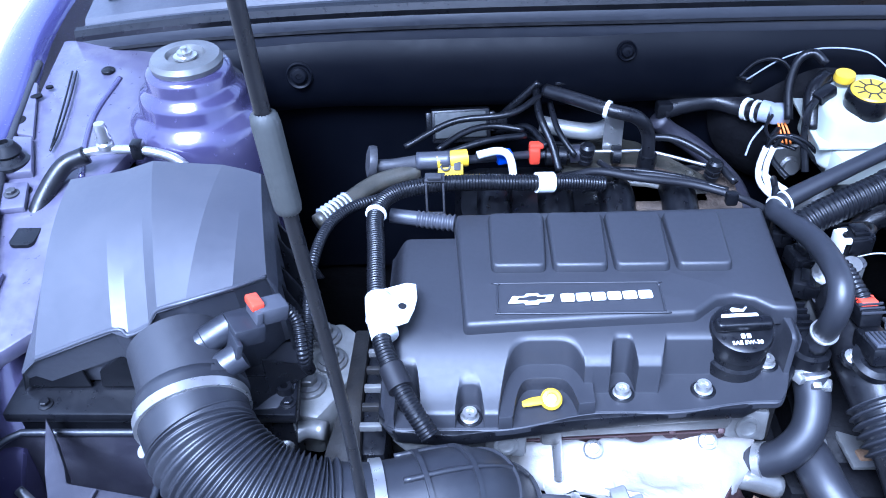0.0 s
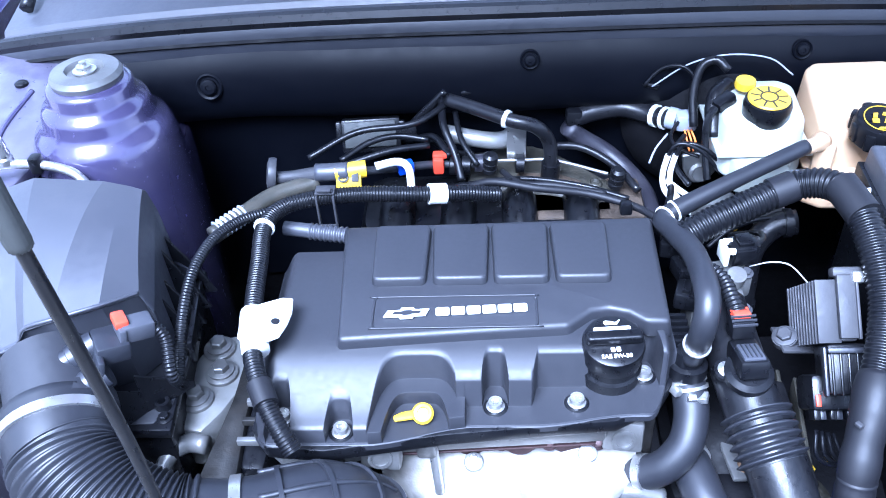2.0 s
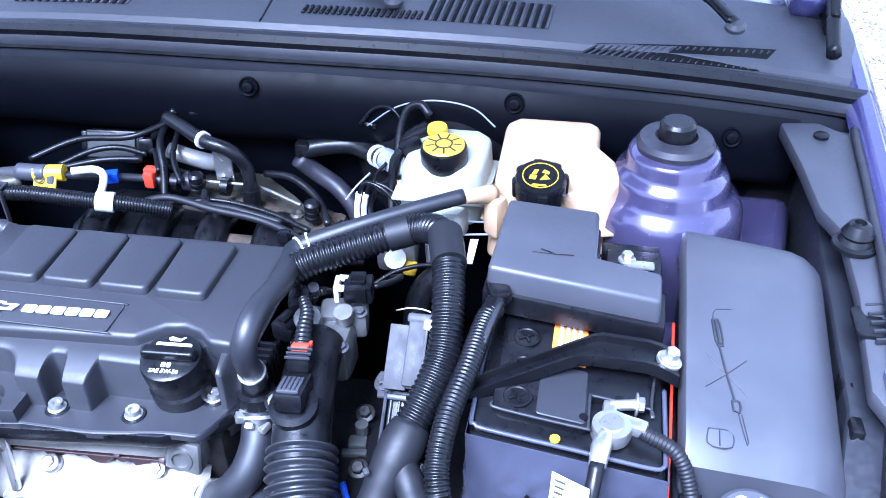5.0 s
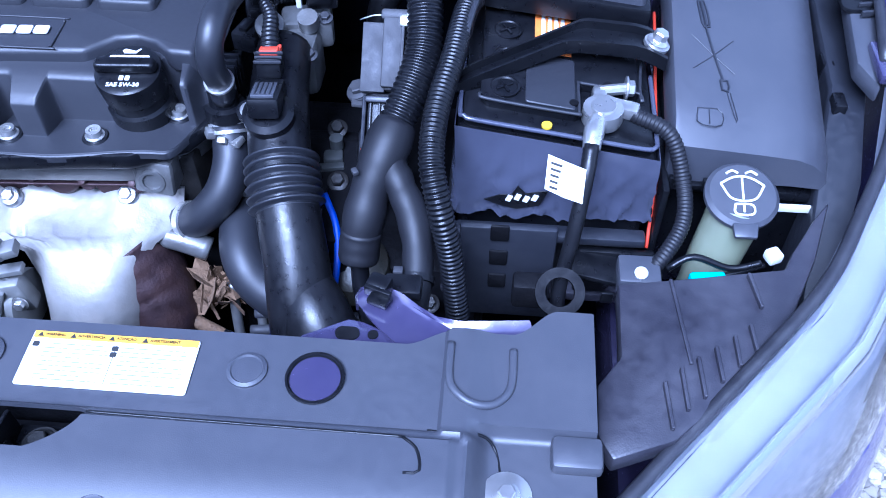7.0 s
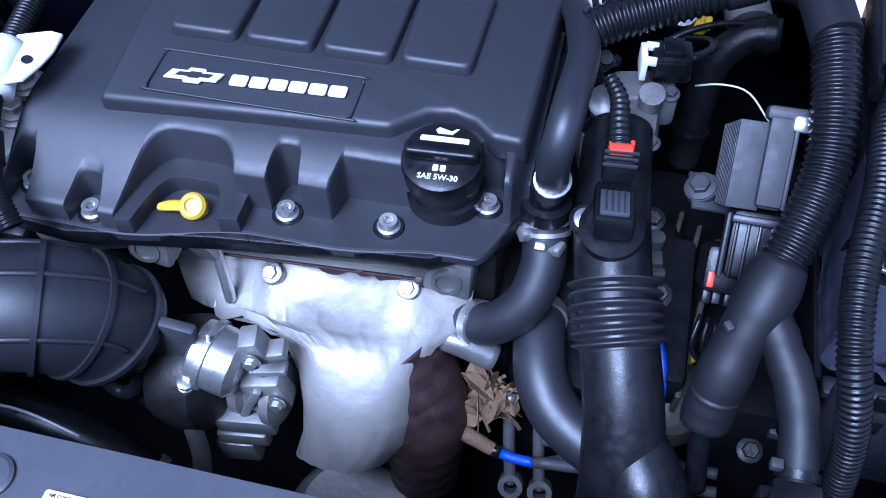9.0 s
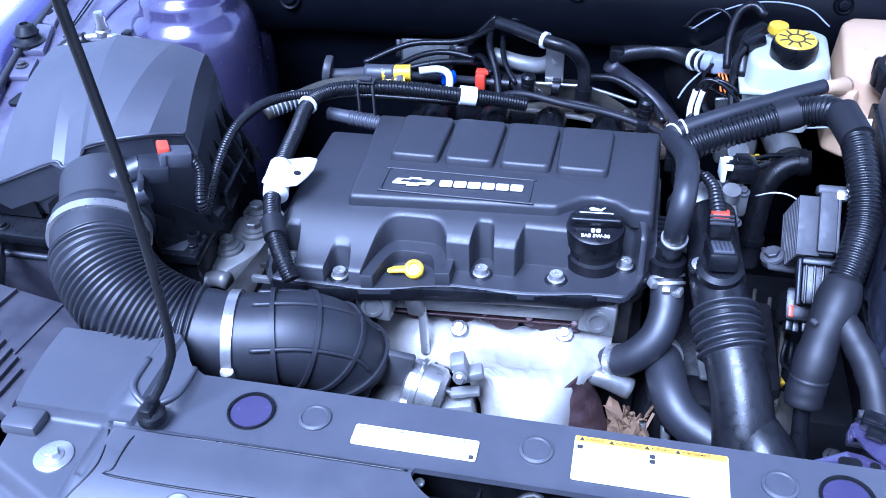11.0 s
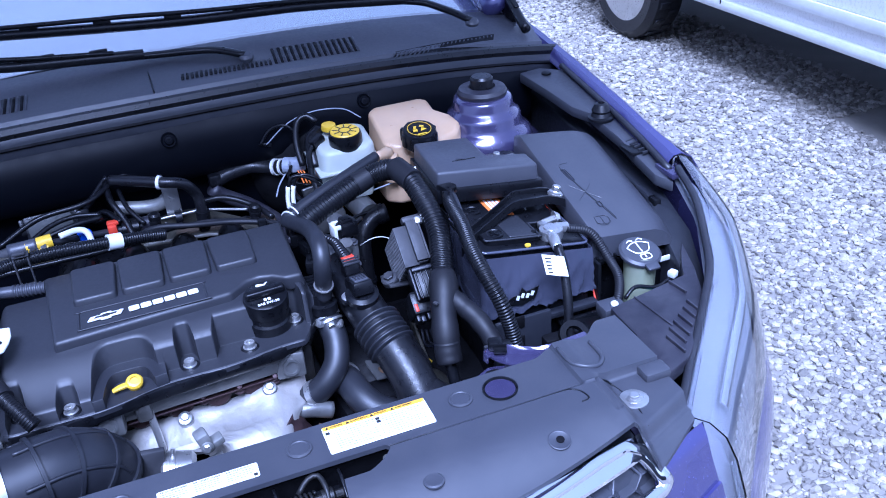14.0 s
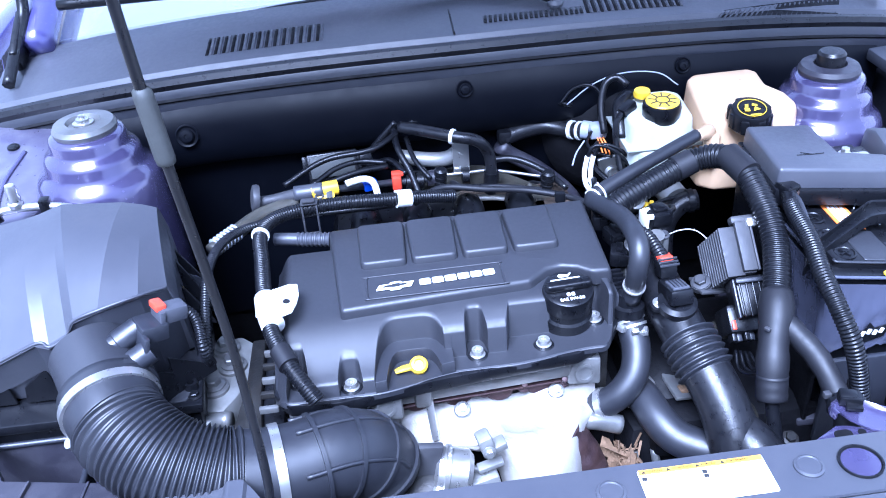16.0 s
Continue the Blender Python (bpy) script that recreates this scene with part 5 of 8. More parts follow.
turbo = thing("turbocharger", (-0.12, 0.86, 0.55), "grey cast turbocharger with a bright actuator can", "turbocharger")
part("compressor", lathe([(0.03, 0), (0.045, 0.01), (0.05, 0.03), (0.045, 0.05), (0.03, 0.06)], (-0.16, 0.87, 0.66), (1, -0.1, 0.1), 32), GRIMY_SHADE, turbo)
part("centre_housing", joined(lathe([(0.020, 0), (0.028, 0.004), (0.028, 0.012), (0.022, 0.016), (0.022, 0.030), (0.030, 0.034), (0.030, 0.042), (0.02, 0.046)], (-0.096, 0.872, 0.655), (1, -0.1, 0.05), 28),
                              box((-0.060, 0.862, 0.742), (0.016, 0.020, 0.030), 0.003, (0, -14, 12)), box((-0.046, 0.864, 0.736), (0.018, 0.016, 0.010), 0.002, (0, -14, 12)), box((-0.062, 0.860, 0.676), (0.034, 0.020, 0.040), 0.004, (0, -10, 8)), box((-0.075, 0.853, 0.668), (0.007, 0.018, 0.050), 0.002, (0, 24, 8)), box((-0.056, 0.862, 0.708), (0.030, 0.012, 0.006), 0.001, (0, -10, 8))), CAST, turbo)
for dx, dz in ((0.004, 0.066), (0.012, 0.0), (-0.002, -0.02)):
    part("flange_bolt", hexbolt((-0.062 + dx, 0.848, 0.676 + dz), 0.005, 0.006, (0, -1, 0.2)), STEEL, turbo)
part("foot", joined(box((-0.084, 0.852, 0.636), (0.052, 0.030, 0.022), 0.003, (0, -4, 6)), box((-0.090, 0.848, 0.612), (0.046, 0.026, 0.020), 0.004, (0, -4, 6)), box((-0.098, 0.845, 0.588), (0.036, 0.026, 0.034), 0.005, (0, -4, 6))), CAST, turbo)
part("compressor_cover", prism([(-0.137, 0.754), (-0.106, 0.750), (-0.118, 0.700), (-0.141, 0.648), (-0.150, 0.645), (-0.179, 0.664), (-0.168, 0.712)], -0.866, -0.856, 0.003, 2, m=pose(0, 0, 0, 90, 0, 0)), MODULE, turbo, "dull grey compressor cover plate")
part("water_pipe", tube([(-0.125, 0.83, 0.65), (-0.118, 0.815, 0.615), (-0.12, 0.80, 0.58)], 0.008, 10), ALU, turbo)
part("loop_line", tube([(-0.164, 0.850, 0.700), (-0.170, 0.845, 0.672), (-0.180, 0.842, 0.655), (-0.194, 0.842, 0.648), (-0.206, 0.845, 0.664), (-0.204, 0.850, 0.684)], 0.0062, 12), HOSE, turbo)
part("loop_nut", lathe([(0.0075, -0.008), (0.0085, -0.006), (0.0085, -0.001), (0.0070, 0), (0.0085, 0.001), (0.0085, 0.006), (0.0075, 0.008)], (-0.163, 0.849, 0.702), (0.15, 0.1, 1), 14), MODULE, turbo)
lowh = thing("oil_cooler_hose", (-0.2, 0.79, 0.60), "thick black rubber hose with faint print at the radiator", "hose")
part("hose", tube([(-0.36, 0.79, 0.66), (-0.28, 0.80, 0.66), (-0.20, 0.795, 0.645), (-0.145, 0.785, 0.615)], 0.019, 18), RUBBER, lowh)
part("clip", lathe([(0.019, -0.004), (0.021, -0.004), (0.021, 0.004), (0.019, 0.004)], (-0.149, 0.786, 0.617), (0.8, -0.15, -0.5), 24), STEEL, lowh)
part("print_bar", tube([(-0.30, 0.795, 0.6785), (-0.25, 0.797, 0.677), (-0.20, 0.791, 0.6645)], 0.0012, 5, 0.008), SILVER_PRINT, lowh)
part("actuator", lathe([(0, 0), (0.022, 0), (0.0265, 0.003), (0.0275, 0.010), (0.0300, 0.011), (0.0300, 0.016), (0.0275, 0.017), (0.0270, 0.036), (0.021, 0.042), (0, 0.043)], (-0.119, 0.866, 0.708), (0.93, -0.12, -0.20), 36), STEEL, turbo, "bright zinc actuator can")
part("can_rivet", lathe([(0.0018, 0), (0.0018, 0.010), (0, 0.011)], (-0.100, 0.862, 0.733), (0.2, 0, 1), 10), STEEL, turbo)
part("actuator_link", tube([(-0.083, 0.866, 0.705), (-0.068, 0.863, 0.70), (-0.050, 0.860, 0.685)], 0.004, 8), ALU, turbo)
part("vacuum_line", tube([(-0.118, 0.838, 0.703), (-0.122, 0.836, 0.680), (-0.134, 0.838, 0.655), (-0.152, 0.842, 0.635), (-0.173, 0.845, 0.622), (-0.190, 0.850, 0.634)], 0.0046, 10), RUBBER, turbo)
part("line_clip", lathe([(0.0046, -0.006), (0.0068, -0.006), (0.0068, -0.002), (0.0055, -0.001), (0.0068, 0.002), (0.0068, 0.005), (0.0046, 0.006)], (-0.118, 0.838, 0.700), (0.2, 0, 1), 14), STEEL, turbo, "small steel hose clip")
exh = thing("exhaust_pipe", (0.04, 0.86, 0.50), "rusty brown exhaust downpipe with a probe", "exhaust")
part("pipe", tube([(0.020, 0.92, 0.675), (0.045, 0.905, 0.640), (0.058, 0.888, 0.605), (0.058, 0.875, 0.53)], [0.050, 0.044, 0.035, 0.032], 28, rib=0.020, depth=0.0010), RUST, exh)
part("sensor_boss", lathe([(0.016, -0.012), (0.014, 0), (0.010, 0.004), (0.010, 0.008), (0, 0.008)], (0.074, 0.888, 0.623), (0.85, -0.15, -0.45), 20), RUST, exh)
part("oxygen_sensor", joined(tube([(0.075, 0.888, 0.622), (0.098, 0.884, 0.610), (0.120, 0.880, 0.600)], [0.0085, 0.0070, 0.0060], 12), hexbolt((0.080, 0.887, 0.620), 0.011, 0.010, (0.85, -0.15, -0.45))), BROWN, exh, "tarnished brass oxygen sensor")
part("sensor_collar", tube([(0.117, 0.8805, 0.601), (0.122, 0.8795, 0.600), (0.128, 0.878, 0.600)], 0.0055, 12), BLACK, exh)
part("sensor_sleeve", tube([(0.128, 0.878, 0.600), (0.138, 0.876, 0.600), (0.158, 0.874, 0.603)], 0.0045, 10), BLUE, exh, "blue cable sleeve")
part("sensor_lead", tube([(0.156, 0.874, 0.603), (0.170, 0.876, 0.608), (0.185, 0.880, 0.617), (0.205, 0.888, 0.632)], 0.0045, 10), GREY, exh, "grey cable")
part("catalyst", lathe([(0.06, 0), (0.07, 0.03), (0.07, 0.12), (0.05, 0.15)], (0.0, 0.83, 0.36), seg=32), SHIELD, exh)
# ---- air filter box and intake hose ----
ab = thing("air_filter_box", (-0.5, 1.03, 0.74), "large black plastic air filter housing with a ridged lid", "air filter box")
# columns of the lid: x at its front and back, front edge y, heights at front, middle and back
LID = [(-0.640, -0.628, 0.952, 0.800, 0.800, 0.800), (-0.634, -0.622, 0.950, 0.830, 0.870, 0.905), (-0.612, -0.608, 0.945, 0.853, 0.917, 0.943), (-0.527, -0.564, 0.944, 0.891, 0.938, 0.950),
       (-0.512, -0.546, 0.941, 0.887, 0.941, 0.954), (-0.491, -0.526, 0.943, 0.897, 0.946, 0.961), (-0.480, -0.517, 0.945, 0.914, 0.951, 0.964), (-0.452, -0.447, 0.947, 0.923, 0.953, 0.958),
       (-0.413, -0.425, 0.964, 0.924, 0.943, 0.952), (-0.391, -0.410, 0.998, 0.908, 0.934, 0.946), (-0.384, -0.404, 1.002, 0.880, 0.90, 0.92), (-0.380, -0.400, 1.004, 0.800, 0.800, 0.800)]
lid_cols = []
for xf, xb, yf, zf, zm, zb in LID:
    col = [(xf, yf + 0.022, 0.800), (xf, yf + 0.012, max(0.80, zf - 0.044)), (xf, yf + 0.003, max(0.80, zf - 0.007)), (xf, yf, max(0.80, zf - 0.004)), (xf, yf + 0.001, max(0.80, zf - 0.001))]
    for k in range(0, 11):
        u = k / 10
        z = zf * (1 - u) * (1 - 2 * u) + zm * 4 * u * (1 - u) + zb * u * (2 * u - 1)
        col.append((xf + (xb - xf) * u, yf + 0.004 + (1.112 - yf - 0.004) * u, z))
    col += [(xb, 1.119, max(0.80, zb - 0.006)), (xb, 1.130, 0.800)]
    lid_cols.append(col)
lidbm = loft(lid_cols)
bmesh.ops.recalc_face_normals(lidbm, faces=lidbm.faces)
# lid in lighter grey than the black housing: sky sheen put into its colour
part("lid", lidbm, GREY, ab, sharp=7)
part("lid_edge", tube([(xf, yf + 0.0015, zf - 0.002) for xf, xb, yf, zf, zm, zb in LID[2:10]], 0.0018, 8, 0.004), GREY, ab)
for (x0, y0), (x1, y1) in (((-0.652, 1.118), (-0.612, 1.122)), ((-0.650, 1.10), (-0.630, 1.06)), ((-0.405, 1.118), (-0.380, 1.10))):
    part("corner_web", prism([(x0, y0), (x1, y1), (x1 + 0.004, y1 - 0.004), (x0 + 0.002, y0 - 0.006)], 0.797, lambda x, y: 0.86 + 0.4 * (x + 0.63) if x < -0.5 else 0.85, 0.0008, 1), COWL, ab)
part("lower_half", prism([(-0.648, 0.935), (-0.372, 0.930), (-0.392, 1.15), (-0.64, 1.15)], 0.60, 0.792, 0.004), BLACK, ab)
part("flange", prism([(-0.655, 0.925), (-0.366, 0.922), (-0.388, 1.16), (-0.65, 1.16)], 0.784, 0.797, 0.003), BLACK, ab)
for x, y in ((-0.615, 0.937), (-0.376, 0.937), (-0.39, 1.10), (-0.63, 1.10)):
    part("screw", hexbolt((x, y, 0.797), 0.005, 0.006), BLACK, ab)
part("outlet", lathe([(0.0465, 0.004), (0.0465, 0.058), (0.0500, 0.060), (0.0500, 0.072), (0.046, 0.073), (0.044, 0.06)], (-0.476, 0.957, 0.862), (0.42, -0.86, -0.22), 40), SATIN, ab)
part("shelf", prism([(-0.470, 0.925), (-0.385, 0.930), (-0.372, 0.955), (-0.372, 1.02), (-0.45, 1.02)], 0.789, 0.7985, 0.002), SATIN, ab)
part("lug", lathe([(0.004, 0), (0.004, 0.010), (0.0075, 0.010), (0.0085, 0)], (-0.381, 0.952, 0.796), seg=18), BLACK, ab)
for x0, y0, a in ((-0.430, 0.935, 62), (-0.412, 0.945, 50), (-0.395, 0.965, 40)):
    part("web", prism([(0, 0.798), (0.052, 0.798), (0.052, 0.806), (0, 0.850)], -0.0015, 0.0015, 0.0006, 1, m=Matrix.Translation((x0, y0 - 0.02, 0)) @ pose(0, 0, 0, 0, 0, a) @ pose(0, 0, 0, 90, 0, 0)), BLACK, ab)
for i in range(4):
    part("side_web", prism([(-0.405, 0.80), (-0.362, 0.805), (-0.372, 0.83), (-0.405, 0.90 - 0.012 * (i % 2))], -0.0015, 0.0015, 0.0006, 1, m=Matrix.Translation((0, 1.035 + i * 0.026, 0)) @ pose(0, 0, 0, 90, 0, 0)), BLACK, ab)
part("side_plate", box((-0.371, 1.06, 0.812), (0.006, 0.10, 0.028), 0.002, (0, 0, 8)), BLACK, ab)
for x0, x1 in ((-0.64, -0.575), (-0.565, -0.525)):
    part("front_web", prism([(x0, 0.800), (x1, 0.800), (x1 - 0.006, 0.846), (x0 + 0.004, 0.822)], -0.9605, -0.9570, 0.0006, 1, m=pose(0, 0, 0, 90, 0, 0)), BLACK, ab)

maf = thing("air_flow_sensor", (-0.40, 0.945, 0.87), "grey plastic air flow sensor with a red tab", "sensor")
for at in ((-0.420, 0.941, 0.894), (-0.407, 0.918, 0.880)):
    part("barrel", lathe([(0.0135, -0.006), (0.0135, 0.020), (0.0122, 0.021), (0.0122, 0.030), (0.0135, 0.031), (0.0135, 0.036), (0.010, 0.037), (0.010, 0.030), (0, 0.030)], at, (-0.80, -0.45, -0.28), 22), COWL, maf)
part("body", joined(box((-0.402, 0.941, 0.896), (0.030, 0.034, 0.020), 0.003, (0, 10, 32)), box((-0.414, 0.930, 0.888), (0.006, 0.050, 0.030), 0.002, (0, 16, 30))), COWL, maf)
part("connector", joined(box((-0.380, 0.954, 0.905), (0.030, 0.022, 0.018), 0.003, (0, 12, 34)), box((-0.392, 0.946, 0.906), (0.006, 0.026, 0.020), 0.001, (0, 12, 34))), GREY, maf)
part("red_tab", box((-0.391, 0.951, 0.917), (0.012, 0.02, 0.008), 0.002, (0, 12, 34)), RED, maf, "red locking tab")
part("lead", tube([(-0.370, 0.96, 0.905), (-0.357, 0.955, 0.89), (-0.352, 0.935, 0.862), (-0.352, 0.95, 0.83)], 0.0062, 10, rib=0.0036, depth=0.0010), BLACK, maf)
part("lead_upper", tube([(-0.352, 0.945, 0.845), (-0.353, 0.985, 0.875), (-0.353, 1.04, 0.892), (-0.345, 1.095, 0.892), (-0.325, 1.135, 0.886), (-0.298, 1.158, 0.880)], 0.006, 10, rib=0.0036, depth=0.0009), BLACK, maf)

hose = thing("intake_hose", (-0.33, 0.85, 0.74), "thick black ribbed rubber intake hose with a moulded elbow", "hose")
IN = [(-0.452, 0.900, 0.850), (-0.440, 0.872, 0.843), (-0.420, 0.842, 0.832), (-0.385, 0.820, 0.815), (-0.340, 0.812, 0.798), (-0.300, 0.818, 0.787)]
part("cuff", tube(IN[:2] + [(-0.432, 0.856, 0.838)], [0.050, 0.0495, 0.047], 32, 0.006), HOSE, hose)
part("bellows", tube([(-0.436, 0.863, 0.840)] + IN[2:5] + [(-0.315, 0.814, 0.791)], 0.0505, 36, rib=0.0060, depth=0.0055), HOSE, hose, "deeply ribbed bellows")
EL = [(-0.318, 0.814, 0.791), (-0.290, 0.818, 0.786), (-0.255, 0.826, 0.783), (-0.225, 0.836, 0.780), (-0.202, 0.846, 0.768), (-0.185, 0.856, 0.744), (-0.178, 0.860, 0.725)]
part("elbow", tube(EL, [0.047, 0.046, 0.046, 0.047, 0.048, 0.048, 0.0465], 32, 0.005), HOSE, hose)


def ring_on(pts, u, r, w, flatr=0.0018):
    line = spline(pts, 0.002)
    i = int(u * (len(line) - 2))
    t = (line[i + 1] - line[i]).normalized()
    return lathe([(r, -w), (r + flatr, -w), (r + flatr, w), (r, w)], line[i], t, 40), line[i], t


for u in (0.47, 0.63, 0.79, 0.95):
    b, p, t = ring_on(EL, u, 0.0470, 0.0022, 0.0036)
    part("moulded_rib", b, HOSE, hose)
def elbow_line(a, u0, u1):
    """A line along the elbow's skin at the angle a round it."""
    line, out = spline(EL, 0.004), []
    n = len(line)
    for i in range(int(u0 * n), int(u1 * n) - 1):
        t = (line[i + 1] - line[i]).normalized()
        s = t.cross(Vector((0, 0, 1))).normalized()
        up = s.cross(t)
        out.append(line[i] + (s * math.cos(a) + up * math.sin(a)) * 0.0476)
    return out[::3]


for a in (0.5, 1.5, 2.5):
    part("spine", tube(elbow_line(a, 0.34, 0.97), 0.0026, 8), HOSE, hose)


def hose_clamp(name, pts, u, r, w, side, label):
    b, p, t = ring_on(pts, u, r, w)
    c = thing(name, p, label, "hose clamp", "hose clamps")
    part("band", b, STEEL, c)
    q = p + Vector(side).normalized() * (r + 0.004)
    ax = t.cross(Vector(side)).normalized()
    part("worm_housing", joined(lathe([(0.0065, -0.011), (0.0065, 0.009), (0.004, 0.010), (0, 0.010)], q, ax, 16), box(tuple(q), (0.012, 0.012, 0.010), 0.002)), STEEL, c)
    part("screw", hexbolt(q + ax * 0.010, 0.0055, 0.006, ax), STEEL, c)
    return c


hose_clamp("hose_clamp", IN, 0.10, 0.0505, 0.0048, (-0.75, -0.3, -0.6), "bright worm-drive hose clamp on the intake hose")
hose_clamp("hose_clamp", EL, 0.24, 0.047, 0.0050, (0.2, -0.85, -0.1), "bright worm-drive hose clamp on the intake hose")

mount = thing("engine_mount", (-0.335, 1.0, 0.62), "cast aluminium engine mount with three bolts", "engine mount")
part("arm", prism([(-0.398, 0.990), (-0.380, 0.962), (-0.356, 0.958), (-0.340, 0.985), (-0.326, 1.020), (-0.326, 1.082), (-0.345, 1.100), (-0.372, 1.092), (-0.392, 1.050)], 0.690, 0.750, 0.006), CAST, mount)
part("side_plate", prism([(-0.345, 0.90), (-0.322, 0.885), (-0.306, 0.90), (-0.312, 0.98), (-0.312, 1.085), (-0.330, 1.085), (-0.332, 1.0)], 0.690, 0.752, 0.004), GRIMY_SHADE, mount)
part("foot", tube([(-0.345, 0.940, 0.752), (-0.368, 0.945, 0.748), (-0.386, 0.932, 0.740), (-0.393, 0.905, 0.725)], [0.010, 0.010, 0.009, 0.008], 12), ALU, mount)
part("leg", prism([(-0.352, 0.90), (-0.300, 0.84), (-0.285, 0.87), (-0.318, 0.95)], 0.66, 0.735, 0.005), ALU, mount)
part("timing_cover", box((-0.298, 1.03, 0.665), (0.030, 0.23, 0.16), 0.008), BLACK, mount)
for x, y in ((-0.362, 1.074), (-0.351, 1.037), (-0.370, 1.000)):
    part("bolt", joined(lathe([(0.018, 0), (0.018, 0.004), (0.014, 0.006), (0, 0.006)], (x, y, 0.750)), hexbolt((x, y, 0.756), 0.0095, 0.011)), ALU, mount, "flanged steel bolt")
for i in range(6):
    part("stud_rib", box((-0.297, 0.93 + i * 0.025, 0.770), (0.022, 0.006, 0.008), 0.001), GRIMY_SHADE if i % 2 else ALU, mount)

# parts standing in front of the filter box
well = thing("washer_well", (-0.60, 0.88, 0.60), "dark plastic well with wiring behind the headlight", "plastic well")
TUB = rounded(-0.665, 0.800, -0.490, 0.925, 0.030, 5)
part("tub", loft([[(-0.578 + (x + 0.578) * k, 0.862 + (y - 0.862) * k, z) for x, y in TUB] for k, z in ((1.0, 0.768), (0.97, 0.74), (0.93, 0.66), (0.84, 0.61), (0.5, 0.60))], True), DUSTY, well, sharp=50)
part("tub_lip", tube([(x, y, 0.769) for x, y in TUB + TUB[:1]], 0.0038, 8, 0.005), COWL, well)
part("painted_post", box((-0.462, 0.85, 0.66), (0.03, 0.05, 0.22), 0.006), PAINT_IN, well, "purple painted post")
part("cable", tube([(-0.64, 0.85, 0.72), (-0.60, 0.84, 0.745), (-0.57, 0.85, 0.735), (-0.575, 0.87, 0.70), (-0.60, 0.86, 0.70)], 0.005, 8), BLACK, well)
part("bar", tube([(-0.635, 0.875, 0.745), (-0.59, 0.845, 0.725), (-0.56, 0.825, 0.715)], 0.005, 8), STEEL, well)
part("connector", box((-0.625, 0.83, 0.74), (0.03, 0.022, 0.022), 0.003, (0, 0, 20)), GREY, well)
part("turquoise_connector", box((-0.565, 0.822, 0.738), (0.026, 0.02, 0.02), 0.003), TURQ, well, "turquoise connector")
part("yellow_wire", tube([(-0.565, 0.83, 0.748), (-0.56, 0.84, 0.757), (-0.565, 0.85, 0.75)], 0.0022, 6), YELLOW, well)

# cooling pipe along the left tower
acp = thing("refrigerant_pipe", (-0.6, 1.2, 0.86), "bare aluminium air conditioning pipe with a metal service cap", "pipe")
part("pipe", tube([(-0.70, 1.12, 0.80), (-0.695, 1.18, 0.86), (-0.66, 1.225, 0.895), (-0.60, 1.235, 0.90), (-0.54, 1.225, 0.893), (-0.50, 1.19, 0.875), (-0.46, 1.17, 0.86)], 0.0055, 12), STEEL, acp)
part("sleeve", tube([(-0.70, 1.10, 0.78), (-0.698, 1.16, 0.845), (-0.675, 1.215, 0.885), (-0.645, 1.23, 0.897)], 0.011, 12), RUBBER, acp)
part("service_cap", lathe([(0.010, 0), (0.010, 0.006), (0.008, 0.008), (0.009, 0.012), (0.007, 0.018), (0.008, 0.024), (0.006, 0.032), (0, 0.033)], (-0.622, 1.236, 0.903), seg=20), STEEL, acp, "ribbed metal service cap")
part("clip", box((-0.585, 1.235, 0.90), (0.014, 0.016, 0.022), 0.003), BLACK, acp)
# ---- battery, fuse box, tanks ----
bat = thing("battery", (0.436, 1.06, 0.63), "black car battery wrapped in loose clear film", "battery")
tilt = lambda x, y: 0.845 - (x - 0.436) * 0.16
part("case", prism(rounded(0.350, 0.94, 0.522, 1.21, 0.008), 0.64, lambda x, y: tilt(x, y) - 0.018, 0.004), BLACK, bat)
part("lid", prism(rounded(0.354, 0.944, 0.518, 1.206, 0.008), lambda x, y: tilt(x, y) - 0.018, lambda x, y: tilt(x, y) - 0.006, 0.003), BLACK, bat)
LIDP = [(0.368, 0.966), (0.374, 0.960), (0.449, 0.960), (0.452, 0.963), (0.452, 0.998), (0.456, 1.002), (0.504, 1.002), (0.507, 1.006), (0.507, 1.205), (0.364, 1.205)]
part("lid_step", prism(LIDP, lambda x, y: tilt(x, y) - 0.008, lambda x, y: tilt(x, y) + 0.003, 0.002), BLACK, bat)
part("lid_rim", tube([(x, y, tilt(x, y) + 0.0028) for x, y in LIDP], 0.0016, 6, 0.003), SATIN, bat)
part("lid_plate", prism(rounded(0.406, 0.964, 0.449, 1.030, 0.003), lambda x, y: tilt(x, y) + 0.001, lambda x, y: tilt(x, y) + 0.0042, 0.0008, 1), SATIN, bat)
part("case_rim", tube([(x, y, tilt(x, y) - 0.006) for x, y in ((0.352, 1.06), (0.352, 0.955), (0.356, 0.944), (0.366, 0.941), (0.44, 0.941), (0.506, 0.941), (0.517, 0.945), (0.520, 0.955), (0.520, 1.04))], 0.0022, 8, 0.004), FILM, bat, "pale edge of the wrapping film")
for x in (0.4475, 0.478):
    # black disc for the shade in the notch
    part("post_notch", lathe([(0.004, 0), (0.004, 0.0015), (0, 0.0015)], (x, 0.972 if x < 0.46 else 1.004, tilt(x, 1) + 0.0035), seg=14), SHADOW, bat)
